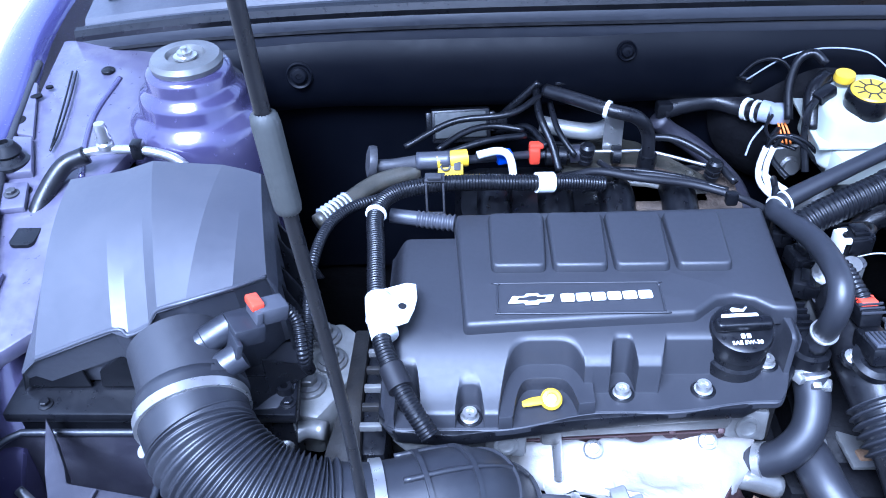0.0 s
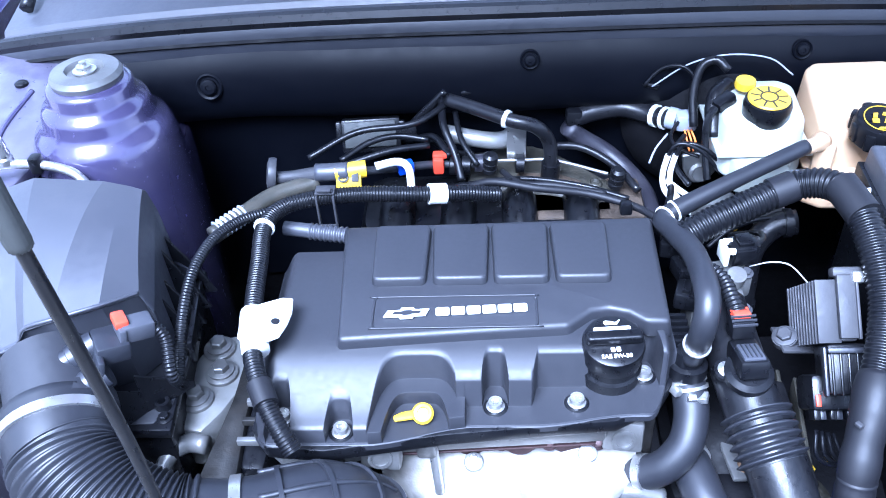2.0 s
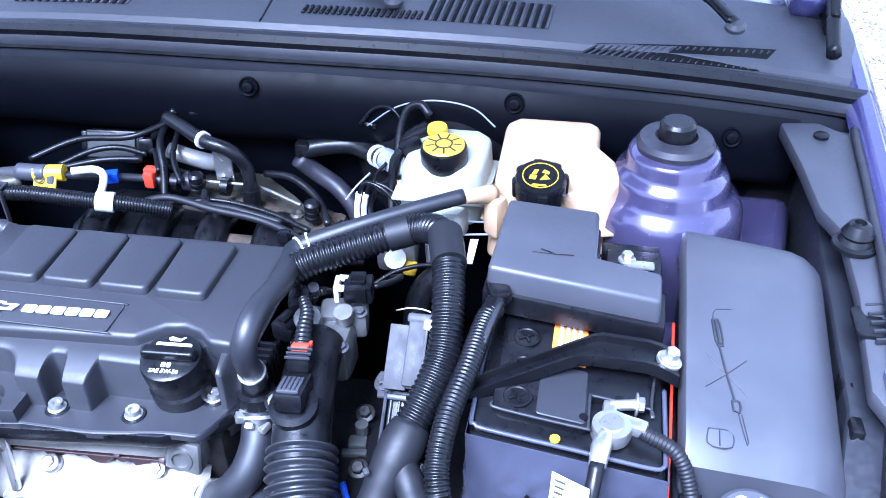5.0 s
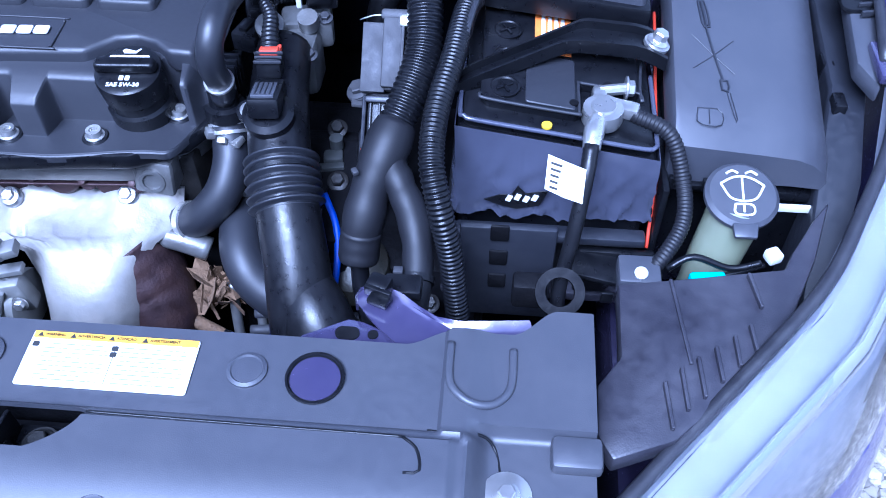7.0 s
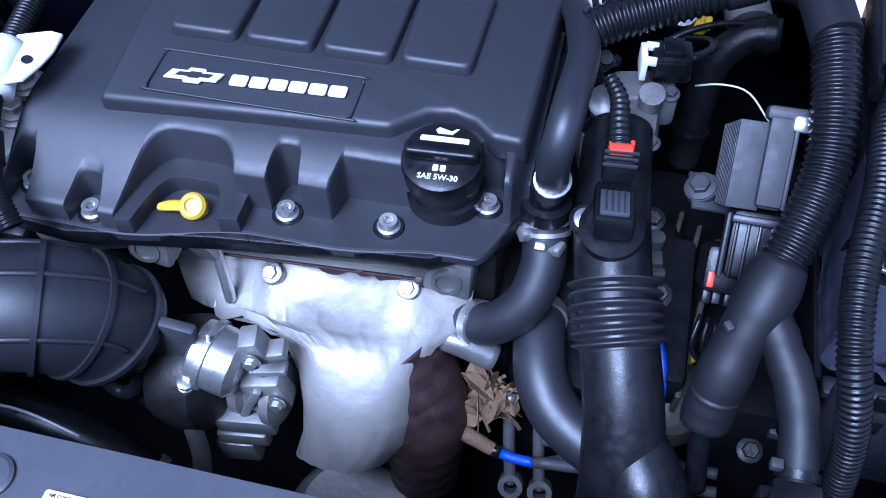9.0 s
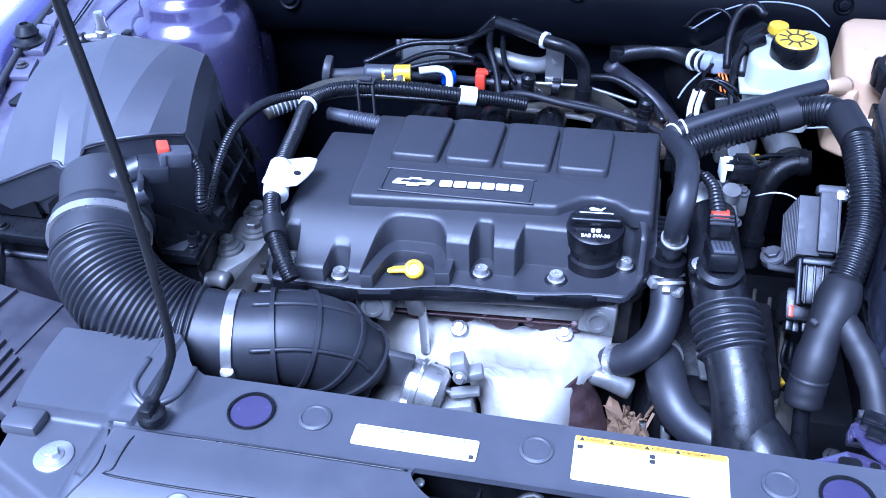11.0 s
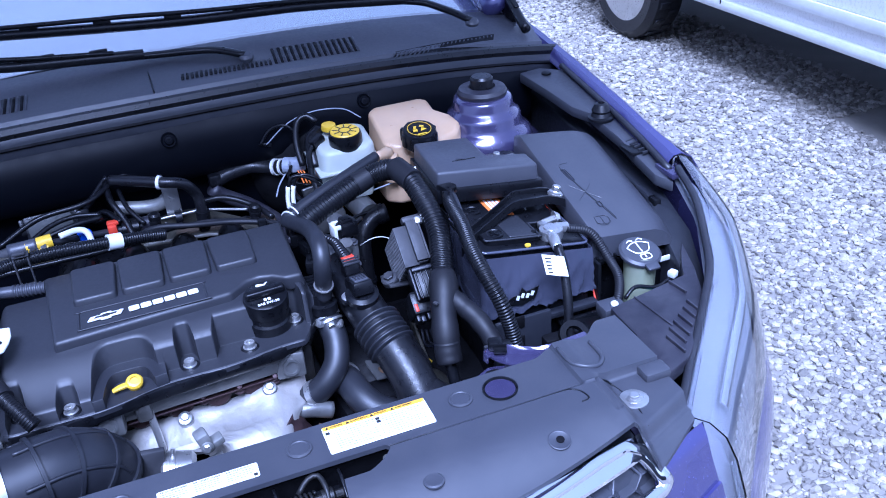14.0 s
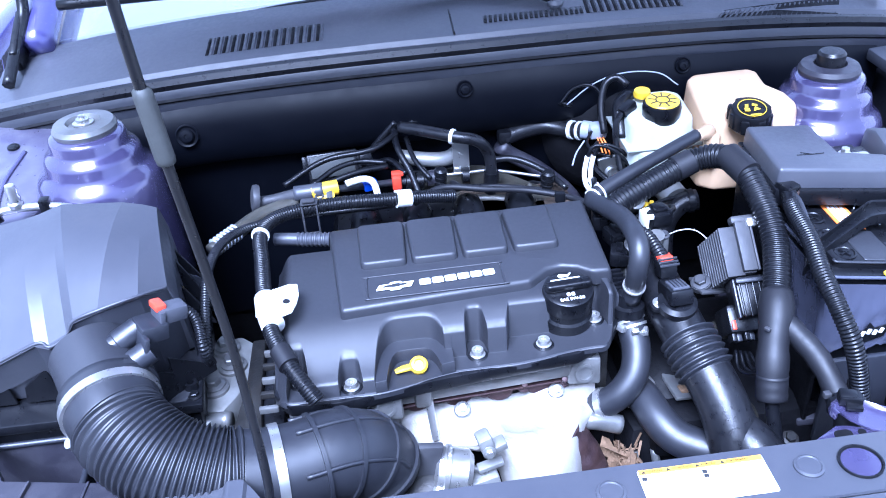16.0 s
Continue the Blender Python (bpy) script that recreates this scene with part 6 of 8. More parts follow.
for i in range(6):
    y = 0.978 + i * 0.040
    z = tilt(0.388, y) + 0.003
    part("cell_plug", joined(lathe([(0.0135, 0), (0.0135, 0.0016), (0.0115, 0.0022), (0.0105, 0.001), (0, 0.001)], (0.388, y, z)),
                             box((0.388, y, z + 0.0018), (0.016, 0.0028, 0.002), 0.0006, (0, 0, 30)), box((0.388, y, z + 0.0018), (0.0028, 0.016, 0.002), 0.0006, (0, 0, 30))), BLACK, bat)
film_rows = []
for j in range(17):
    h = j / 16
    z = 0.832 - 0.082 * h
    row = []
    for k in range(121):
        u = k / 120
        if u < 0.2:
            x, y = 0.3485, 1.05 - u / 0.2 * 0.112
        elif u < 0.8:
            x, y = 0.3485 + (u - 0.2) / 0.6 * 0.175, 0.938
        else:
            x, y = 0.5235, 0.938 + (u - 0.8) / 0.2 * 0.11
        w = h * (0.0035 * (1 - abs(noise.noise(Vector((u * 16 + h * 2, h * 2.5, 3))))) ** 4 + 0.0016 * (1 - abs(noise.noise(Vector((u * 45 - h * 3, h * 6, 5))))) ** 3)
        row.append((x + (w if 0.2 <= u <= 0.8 else -abs(w) if u < 0.2 else abs(w)), y - abs(w) - 0.001 - 0.006 * h, z - (x - 0.436) * 0.16 * (1 - h) + h * (0.012 * noise.noise(Vector((u * 12, 0, 0))) + 0.006 * noise.noise(Vector((u * 40, 2, 0))))))
    film_rows.append(row)
part("film", thick(loft(film_rows), 0.0006), FILM, bat, "crumpled glossy clear film", sharp=60)
part("orange_label", prism([(0.413, 1.035), (0.446, 1.035), (0.446, 1.11), (0.413, 1.11)], lambda x, y: tilt(x, y) + 0.003, lambda x, y: tilt(x, y) + 0.0042, 0), ORANGE, bat, "orange and white printed label", sharp=0)
for i in range(4):
    part("label_bar", box((0.4205 + i * 0.006, 1.068, tilt(0.42, 1) + 0.0043 - i * 0.001), (0.0034, 0.045 - 0.006 * (i % 2), 0.0006), 0), PAPER, bat, sharp=0)
part("chalk_marks", joined(*[tube([(x, y, tilt(x, y) + 0.0042), (x + dx, y + dy, tilt(x + dx, y + dy) + 0.0042)], 0.0011, 5, 0.01) for x, y, dx, dy in
     ((0.456, 1.055, 0.004, 0.012), (0.457, 1.075, 0.008, 0.0), (0.456, 1.085, 0.006, 0.008), (0.475, 1.06, 0.016, 0.010), (0.480, 1.075, 0.010, -0.018), (0.470, 1.045, 0.004, 0.012))]), SILVER_PRINT, bat, "white chalk marks", sharp=0)
part("yellow_dot", lathe([(0.0045, 0), (0.0045, 0.002), (0, 0.003)], (0.425, 0.945, tilt(0.425, 0.945) - 0.003), seg=12), YELLOW, bat)
part("white_marks", joined(*[box((0.398 + i * 0.0075, 0.9245, 0.776 + 0.002 * (i % 2)), (0.0045, 0.001, 0.007), 0, (0, 20, 0)) for i in range(4)]), SILVER_PRINT, bat, sharp=0)
part("film_tear", prism([(0.376, -0.772), (0.390, -0.779), (0.400, -0.780), (0.405, -0.791), (0.412, -0.782), (0.432, -0.787), (0.425, -0.768), (0.405, -0.762), (0.390, -0.766)], 0.9252, 0.9262, 0, m=pose(0, 0, 0, 90, 0, 0) @ Matrix.Diagonal((1, -1, -1, 1))), BLACK, bat, sharp=0)

term = thing("battery_terminal", (0.472, 0.964, 0.835), "zinc battery terminal clamp with its cable lug", "terminal")
tzz = tilt(0.472, 0.964)
part("clamp", joined(lathe([(0.017, 0), (0.018, 0.004), (0.017, 0.014), (0.011, 0.015), (0.010, 0.017), (0, 0.017)], (0.472, 0.966, tzz - 0.004), seg=24), box((0.490, 0.972, tzz + 0.004), (0.026, 0.014, 0.012), 0.003, (0, 0, -15)), box((0.470, 0.985, tzz + 0.004), (0.013, 0.022, 0.012), 0.003)), STEEL, term)
part("bolt", joined(tube([(0.470, 0.992, tzz + 0.006), (0.495, 0.995, tzz + 0.008)], 0.005, 10), hexbolt((0.492, 0.995, tzz + 0.008), 0.007, 0.008, (1, 0, 0))), STEEL, term)
part("lug", tube([(0.468, 0.958, tzz + 0.006), (0.464, 0.94, tzz + 0.006), (0.462, 0.925, tzz)], [0.008, 0.009, 0.0075], 12, flat=0.8), STEEL, term)
cable = thing("ground_cable", (0.45, 0.88, 0.65), "black battery ground cable with a white paper tag", "cable")
part("cable", tube([(0.462, 0.927, 0.842), (0.459, 0.905, 0.825), (0.453, 0.880, 0.785), (0.446, 0.862, 0.74), (0.445, 0.85, 0.70), (0.443, 0.845, 0.64)], 0.0066, 12), RUBBER, cable)
part("tag", thick(loft([[(0.426, 0.905, 0.850), (0.442, 0.901, 0.846), (0.457, 0.899, 0.841)], [(0.425, 0.889, 0.827), (0.441, 0.884, 0.823), (0.456, 0.883, 0.818)]]), 0.0008), PAPER, cable, "white printed paper tag")
for k in range(5):
    u = 0.15 + k * 0.17
    part("tag_print", thick(loft([[(0.4285 + du, 0.9045 - 0.0165 * u - 0.0016 - 0.12 * du, 0.8495 - 0.0235 * u + 0.0008 - 0.27 * du) for du in (0.0, 0.012, 0.018 + 0.003 * (k % 3))],
                                  [(0.4285 + du, 0.9045 - 0.0165 * (u + 0.07) - 0.0016 - 0.12 * du, 0.8495 - 0.0235 * (u + 0.07) + 0.0008 - 0.27 * du) for du in (0.0, 0.012, 0.018 + 0.003 * (k % 3))]]), 0.0003), BLACK_PRINT, cable, sharp=0)
bar = thing("battery_hold_down", (0.44, 1.02, 0.85), "black plastic battery hold-down bar with a bolt", "bracket")
rows = []
for px, py, pz, k in ((0.340, 0.976, 0.856, 0.50), (0.352, 0.984, 0.861, 0.50), (0.436, 1.033, 0.871, 0.48), (0.446, 1.038, 0.872, 0.35), (0.456, 1.041, 0.8715, 0.20), (0.500, 1.047, 0.864, 0.05), (0.512, 1.047, 0.861, 0.05), (0.530, 1.046, 0.852, 0.0)):
    rows.append([(px + k * o, py + o, pz + h) for o, h in ((-0.016, -0.012), (-0.0155, 0.001), (-0.0115, 0.0012), (-0.0105, -0.004), (0.0095, -0.004), (0.0105, 0.003), (0.0150, 0.003), (0.0155, -0.012))])
bb = loft(rows)
part("bar", thick(bb, 0.002), BLACK, bar, sharp=25)
part("bolt", joined(lathe([(0.012, 0), (0.012, 0.003), (0, 0.003)], (0.520, 1.046, 0.856), (0.3, 0, 1)), hexbolt((0.5205, 1.046, 0.859), 0.0068, 0.012, (0.3, 0, 1))), STEEL, bar)
trayb = thing("battery_tray", (0.44, 1.0, 0.6), "black plastic battery tray with slots and clips", "tray")
part("floor", box((0.437, 1.07, 0.645), (0.20, 0.30, 0.012), 0.003), DUSTY, trayb)
# inner wall near-black: the shade beside the battery is in its colour
part("inner_wall", box((0.345, 0.99, 0.70), (0.006, 0.14, 0.10), 0.002), SHADOW, trayb)
part("front_wall", box((0.400, 0.915, 0.685), (0.088, 0.008, 0.13), 0.003), COWL, trayb)
part("front_ledge", box((0.437, 0.922, 0.735), (0.172, 0.016, 0.010), 0.003), COWL, trayb)
part("outer_ledge", box((0.500, 0.905, 0.712), (0.085, 0.040, 0.006), 0.002, (0, 6, -8)), BLACK, trayb)
for k in range(3):
    part("cable_clip", box((0.492 + k * 0.016, 0.880, 0.700 - 0.008 * k), (0.011, 0.003, 0.014), 0.001), BLACK, trayb)
part("front_lip", box((0.50, 0.92, 0.69), (0.07, 0.008, 0.06), 0.003), BLACK, trayb)
part("outer_wall", box((0.533, 1.03, 0.72), (0.006, 0.20, 0.14), 0.002), BLACK, trayb)
# near-black blocks take the place of shaded openings in the wall
for i in range(3):
    part("slot", box((0.392, 0.9105, 0.745 - i * 0.034), (0.017, 0.004, 0.020), 0.002), SHADOW, trayb)
part("red_cable", tube([(0.531, 1.14, 0.825), (0.530, 1.05, 0.800), (0.529, 0.97, 0.775), (0.527, 0.925, 0.72)], 0.0017, 8), RED, trayb, "thin red cable")
part("ring_hook", joined(lathe([(0.0125, -0.005), (0.021, -0.005), (0.021, 0.005), (0.0125, 0.005), (0.0125, -0.005)], (0.445, 0.848, 0.745), (0, -0.6, 0.8), 28), box((0.42, 0.86, 0.73), (0.03, 0.02, 0.03), 0.004)), SHADOW, trayb)
part("white_knob", lathe([(0.0052, 0), (0.0056, 0.003), (0.004, 0.005), (0, 0.006)], (0.508, 0.848, 0.776), (0, -0.3, 1), 20), WHITE, trayb, "white plastic knob")
part("knob_bracket", box((0.508, 0.855, 0.765), (0.035, 0.03, 0.02), 0.003), GREY, trayb)
part("corrugated_sleeve", tube([(0.498, 0.968, 0.842), (0.53, 0.955, 0.832), (0.545, 0.93, 0.80), (0.545, 0.90, 0.785), (0.53, 0.872, 0.775), (0.515, 0.857, 0.765)], 0.0070, 12, rib=0.0036, depth=0.0006), TAPE, trayb)

bc = thing("battery_fuse_cover", (0.43, 1.15, 0.86), "black stepped plastic cover over the battery fuses", "cover")
bz = lambda x, y: 0.908 - (x - 0.43) * 0.13 + (y - 1.1) * 0.01
part("lid", prism([(0.344, 1.080), (0.512, 1.080), (0.514, 1.126), (0.450, 1.130), (0.447, 1.215), (0.350, 1.205)], lambda x, y: bz(x, y) - 0.045, bz, 0.005, 3, shrink=0.003), GREY, bc)
part("skirt", prism([(0.342, 1.076), (0.516, 1.076), (0.518, 1.13), (0.452, 1.134), (0.45, 1.219), (0.346, 1.209)], lambda x, y: bz(x, y) - 0.05, lambda x, y: bz(x, y) - 0.026, 0.003), BLACK, bc)
part("scuff", joined(*[tube([(x, y, bz(x, y) + 0.0004), (x + dx, y + dy, bz(x + dx, y + dy) + 0.0004)], 0.0006, 5, 0.004) for x, y, dx, dy in ((0.385, 1.118, 0.022, 0.003), (0.407, 1.121, 0.018, 0.004), (0.407, 1.121, -0.014, 0.004))]), BLACK, bc, "dark scuff on the cover", sharp=0)
part("fuse_block", joined(box((0.485, 1.16, 0.865), (0.055, 0.05, 0.03), 0.003), box((0.483, 1.20, 0.86), (0.06, 0.02, 0.02), 0.003)), BLACK, bc)
part("stud", joined(hexbolt((0.478, 1.165, 0.88), 0.006, 0.010), box((0.49, 1.155, 0.883), (0.03, 0.012, 0.003), 0.001)), STEEL, bc, "bright fuse stud")

fb = thing("fuse_box", (0.61, 1.09, 0.75), "black plastic fuse box with a smooth arched lid", "fuse box")
rows = []
for i in range(13):
    y = 0.958 + 0.262 * i / 12
    k = i / 12
    zl = 0.828 + 0.070 * k
    zr = 0.786 + 0.072 * k
    c = []
    for s, h in ((0, -0.035), (0.005, -0.004), (0.02, 0.000), (0.05, 0.002), (0.3, 0.007), (0.55, 0.012), (0.74, 0.0150), (0.84, 0.0125), (0.93, 0.004), (0.975, -0.012), (1.0, -0.05)):
        end = 0.010 * (1 - sstep(0, 0.05, k)) + 0.012 * sstep(0.95, 1, k)
        c.append((0.534 + 0.15 * s + (0.003 - 0.002 * k) * s, y + 0.03 * s * (1 - k) * 0.3, zl + (zr - zl) * s + h - end))
    rows.append(c)
cap0 = [(x, y - 0.003, min(z, 0.765 + 0.02 * (1 - i / 10))) for i, (x, y, z) in enumerate(rows[0])]
cap1 = [(x, y + 0.004, min(z, 0.84 - 0.03 * i / 10)) for i, (x, y, z) in enumerate(rows[-1])]
fbm = loft([cap0] + rows + [cap1])
bmesh.ops.recalc_face_normals(fbm, faces=fbm.faces)
part("lid", fbm, GREY, fb, sharp=40)
part("base", prism([(0.538, 0.965), (0.682, 0.985), (0.682, 1.22), (0.538, 1.20)], 0.62, lambda x, y: 0.79 + (y - 0.96) * 0.27 - (x - 0.534) * 0.3 - 0.008, 0.004), BLACK, fb)
part("rim", prism([(0.531, 0.950), (0.690, 0.972), (0.690, 1.0), (0.531, 0.98)], lambda x, y: 0.772 - (x - 0.53) * 0.2, lambda x, y: 0.784 - (x - 0.53) * 0.2, 0.003), BLACK, fb)
part("front_clip", joined(box((0.553, 0.948, 0.781), (0.034, 0.006, 0.006), 0.001), box((0.553, 0.946, 0.787), (0.004, 0.006, 0.014), 0.001), box((0.538, 0.947, 0.786), (0.004, 0.006, 0.012), 0.001), box((0.568, 0.947, 0.784), (0.004, 0.006, 0.012), 0.001)), BLACK, fb)
for y in (1.04, 1.10):
    part("side_clip", box((0.695, y, 0.80), (0.012, 0.022, 0.022), 0.003), BLACK, fb)


def lid_at(x, y):
    s, k = (x - 0.534) / 0.153, (y - 0.958) / 0.262
    zl, zr = 0.828 + 0.070 * k, 0.786 + 0.072 * k
    return zl + (zr - zl) * s + 0.001 + 0.0195 * s


def engraved(pts, r=0.0005):
    return tube([(x, y, lid_at(x, y)) for x, y in pts], r, 6, 0.006)


part("engraved_cross", joined(engraved([(0.554, 1.066), (0.572, 1.048), (0.592, 1.030)]), engraved([(0.554, 1.030), (0.574, 1.048), (0.592, 1.066)]), engraved([(0.567, 1.078), (0.573, 1.050), (0.580, 1.022)], 0.0013),
                              engraved([(0.561, 1.104), (0.567, 1.104), (0.571, 1.078), (0.565, 1.078), (0.561, 1.104)], 0.0012), engraved([(0.564, 1.104), (0.568, 1.078)], 0.0018), engraved([(0.562, 1.106), (0.564, 1.116), (0.580, 1.120)]),
                              engraved([(0.578, 1.022), (0.584, 1.022), (0.585, 1.012), (0.579, 1.012), (0.578, 1.022)], 0.0012), engraved([(0.583, 1.010), (0.589, 0.984), (0.591, 0.984), (0.586, 1.010)]),
                              engraved([(0.556, 0.990), (0.576, 0.991), (0.576, 0.976), (0.556, 0.975), (0.556, 0.990)]), engraved([(0.566, 0.990), (0.566, 0.976)])), COWL, fb, "engraved warning pictogram", sharp=0)
part("rating_plate", box((0.655, 0.955, 0.752), (0.03, 0.003, 0.008), 0.0005), WHITE, fb)

br = thing("brake_fluid_tank", (0.262, 1.31, 0.82), "milky white brake fluid tank with a yellow cap", "fluid tank")
part("tank", prism([(0.222, 1.262), (0.300, 1.262), (0.315, 1.278), (0.318, 1.355), (0.30, 1.37), (0.225, 1.37), (0.215, 1.355), (0.213, 1.28)], 0.835, lambda x, y: 0.905 + (y - 1.26) * 0.06, 0.010, 3, shrink=0.006), TANK_W, br)
part("neck_block", prism([(0.232, 1.245), (0.29, 1.245), (0.30, 1.27), (0.225, 1.27)], 0.825, 0.865, 0.006), TANK_W, br)
part("seam", prism([(0.209, 1.258), (0.318, 1.258), (0.322, 1.36), (0.209, 1.375)], 0.868, 0.872, 0.001), TANK_W, br)
bp = (0.266, 1.292, 0.905)
part("cap", lathe([(0.024, -0.006), (0.0268, -0.002), (0.0276, 0.014), (0.026, 0.021), (0.0235, 0.0225)], bp, (0, -0.08, 1), 40), BLACK, br)
part("cap_disc", lathe([(0.0240, 0.0), (0.0240, 0.023), (0.0225, 0.0245), (0, 0.0245)], bp, (0, -0.08, 1), 40), YELLOW, br, "yellow printed cap top")
cm = Matrix.Translation(bp) @ pose(0, 0, 0, 4.6, 0, 0) @ pose(0, 0, 0.0245) @ Matrix.Diagonal((0.84, 0.84, 1, 1))
part("cap_print", joined(*[prism([(math.cos(a) * 0.0245 - math.sin(a) * 0.0012, math.sin(a) * 0.0245 + math.cos(a) * 0.0012), (math.cos(a) * 0.013 - math.sin(a) * 0.0012, math.sin(a) * 0.013 + math.cos(a) * 0.0012), (math.cos(a) * 0.013 + math.sin(a) * 0.0012, math.sin(a) * 0.013 - math.cos(a) * 0.0012), (math.cos(a) * 0.0245 + math.sin(a) * 0.0012, math.sin(a) * 0.0245 - math.cos(a) * 0.0012)], 0, 0.0005, 0, m=cm) for a in (k * math.pi / 4.5 for k in range(9))],
                         lathe([(0.0085, 0.0001), (0.0085, 0.0006), (0.0105, 0.0006), (0.0105, 0.0001), (0.0085, 0.0001)], tuple(cm.translation), (0, -0.08, 1), 24)), BLACK_PRINT, br, sharp=0)
part("yellow_tab", lathe([(0.012, 0), (0.0128, 0.003), (0.0115, 0.009), (0, 0.010)], (0.250, 1.335, 0.918), (0, -0.1, 1), 24), YELLOW, br, "yellow level sensor tab")
part("black_clip", tube([(0.212, 1.30, 0.87), (0.215, 1.33, 0.905), (0.235, 1.35, 0.915)], 0.010, 10), BLACK, br)
part("sensor_plug", joined(box((0.222, 1.312, 0.912), (0.026, 0.016, 0.014), 0.003, (0, -20, 30)), tube([(0.212, 1.306, 0.908), (0.203, 1.30, 0.895), (0.202, 1.29, 0.865), (0.205, 1.27, 0.83)], 0.0045, 8)), BLACK, br)
part("overflow_hose", tube([(0.236, 1.362, 0.925), (0.222, 1.372, 0.935), (0.205, 1.372, 0.925), (0.197, 1.36, 0.895), (0.198, 1.34, 0.86)], 0.0055, 10), RUBBER, br)
mc = thing("brake_master_cylinder", (0.25, 1.30, 0.78), "cast aluminium brake master cylinder below the tank", "master cylinder")
part("cylinder", joined(tube([(0.275, 1.23, 0.80), (0.262, 1.28, 0.812), (0.25, 1.34, 0.82)], 0.020, 18), box((0.215, 1.255, 0.795), (0.05, 0.03, 0.04), 0.008), lathe([(0.013, 0), (0.013, 0.012), (0, 0.013)], (0.217, 1.238, 0.795), (0, -0.6, 0.8), 18)), ALU, mc)
for dx in (0, 0.009):
    part("brake_line", tube([(0.222 + dx, 1.275, 0.835), (0.195 + dx, 1.285, 0.862), (0.170 + dx, 1.291, 0.868), (0.160 + dx, 1.292, 0.850)], 0.0028, 10), BLACK, mc)
    part("sleeve", tube([(0.160 + dx, 1.292, 0.852), (0.156 + dx, 1.291, 0.825), (0.160 + dx, 1.288, 0.803), (0.178 + dx, 1.280, 0.785), (0.205 + dx, 1.268, 0.772)], 0.0036, 10), PAPER, mc, "pale sleeve on the brake line")
part("cross_line", tube([(0.162, 1.296, 0.812), (0.185, 1.286, 0.798), (0.212, 1.272, 0.785)], 0.0036, 10), PAPER, mc, "pale sleeve on the brake line")
part("mounting_plate", joined(prism([(0.190, 0.815), (0.232, 0.822), (0.236, 0.790), (0.224, 0.772), (0.206, 0.772), (0.194, 0.792)], -1.350, -1.344, 0.0015, 1, m=pose(0, 0, 0, 90, 0, 0)), lathe([(0.013, 0), (0.013, 0.006), (0.009, 0.008), (0.009, 0.014), (0, 0.014)], (0.213, 1.344, 0.790), (0, -1, 0.3), 20)), ALU, mc, "cast mounting plate with a nut")
part("booster", lathe([(0.115, 0), (0.12, 0.02), (0.10, 0.05), (0.05, 0.07), (0, 0.072)], (0.24, 1.45, 0.83), (0, -1, 0.1), 40), SHADOW, mc)

ct = thing("coolant_tank", (0.39, 1.30, 0.78), "yellowed translucent coolant expansion tank", "fluid tank")
part("tank", prism([(0.318, 1.272), (0.34, 1.255), (0.43, 1.252), (0.462, 1.262), (0.478, 1.29), (0.470, 1.32), (0.448, 1.345), (0.445, 1.385), (0.43, 1.395), (0.335, 1.392), (0.320, 1.375)], 0.79, lambda x, y: 0.892 + (y - 1.25) * 0.24 if y < 1.35 else 0.922, 0.016, 4, shrink=0.010), TANK_B, ct)
part("seam", prism([(0.312, 1.266), (0.34, 1.248), (0.43, 1.245), (0.468, 1.256), (0.484, 1.29), (0.474, 1.325), (0.448, 1.392), (0.335, 1.398), (0.314, 1.378)], 0.846, 0.850, 0.0015), TANK_B, ct)
part("nipple", tube([(0.325, 1.262, 0.885), (0.312, 1.245, 0.892), (0.296, 1.233, 0.896)], [0.012, 0.009, 0.008], 14), TANK_B, ct)
part("foot", prism([(0.316, 1.255), (0.335, 1.24), (0.345, 1.26), (0.325, 1.275)], 0.835, 0.885, 0.006), TANK_B, ct)
cp = (0.380, 1.255, 0.896)
bmc = lathe([(0.025, -0.004), (0.0282, 0), (0.0287, 0.020), (0.0262, 0.0255), (0, 0.0265)], cp, (0, -0.22, 1), 40)
part("cap", bmc, BLACK, ct)
for k in range(8):
    a = k * math.pi / 4 + 0.2
    part("cap_grip", box((cp[0] + 0.0272 * math.cos(a), cp[1] + 0.0272 * math.sin(a) - 0.002, cp[2] + 0.011 + 0.006 * math.sin(a)), (0.008, 0.012, 0.022), 0.003, (0, 0, math.degrees(a))), BLACK, ct)
qm = Matrix.Translation(cp) @ pose(0, 0, 0, 12.4, 0, 0) @ pose(0, 0, 0.0265) @ Matrix.Diagonal((0.84, 0.84, 1, 1))
part("cap_symbols", joined(*[prism([(x * 0.72, y * 0.72) for x, y in o], 0, 0.0005, 0, m=qm) for o in ([(-0.016, 0.002), (-0.008, 0.002), (-0.004, 0.014), (-0.012, 0.014)], [(-0.020, -0.010), (-0.008, -0.012), (-0.006, -0.001), (-0.018, 0.0)],
     [(0.000, -0.012), (0.018, -0.008), (0.008, 0.004)], [(0.002, 0.008), (0.014, 0.004), (0.016, 0.010), (0.006, 0.016)])],
     lathe([(0.0188, 0.0001), (0.0188, 0.0006), (0.0198, 0.0006), (0.0198, 0.0001), (0.0188, 0.0001)], tuple(qm.translation), (0, -0.22, 1), 32)), YELLOW, ct, "yellow warning symbols", sharp=0)
part("badge_strip", prism([(-0.010, -0.0195), (0.010, -0.0195), (0.008, -0.0165), (-0.008, -0.0165)], 0, 0.0005, 0, m=qm), YELLOW, ct, sharp=0)

wt = thing("washer_tank", (0.60, 0.91, 0.66), "pale translucent washer filler neck with a grey cap", "fluid tank")
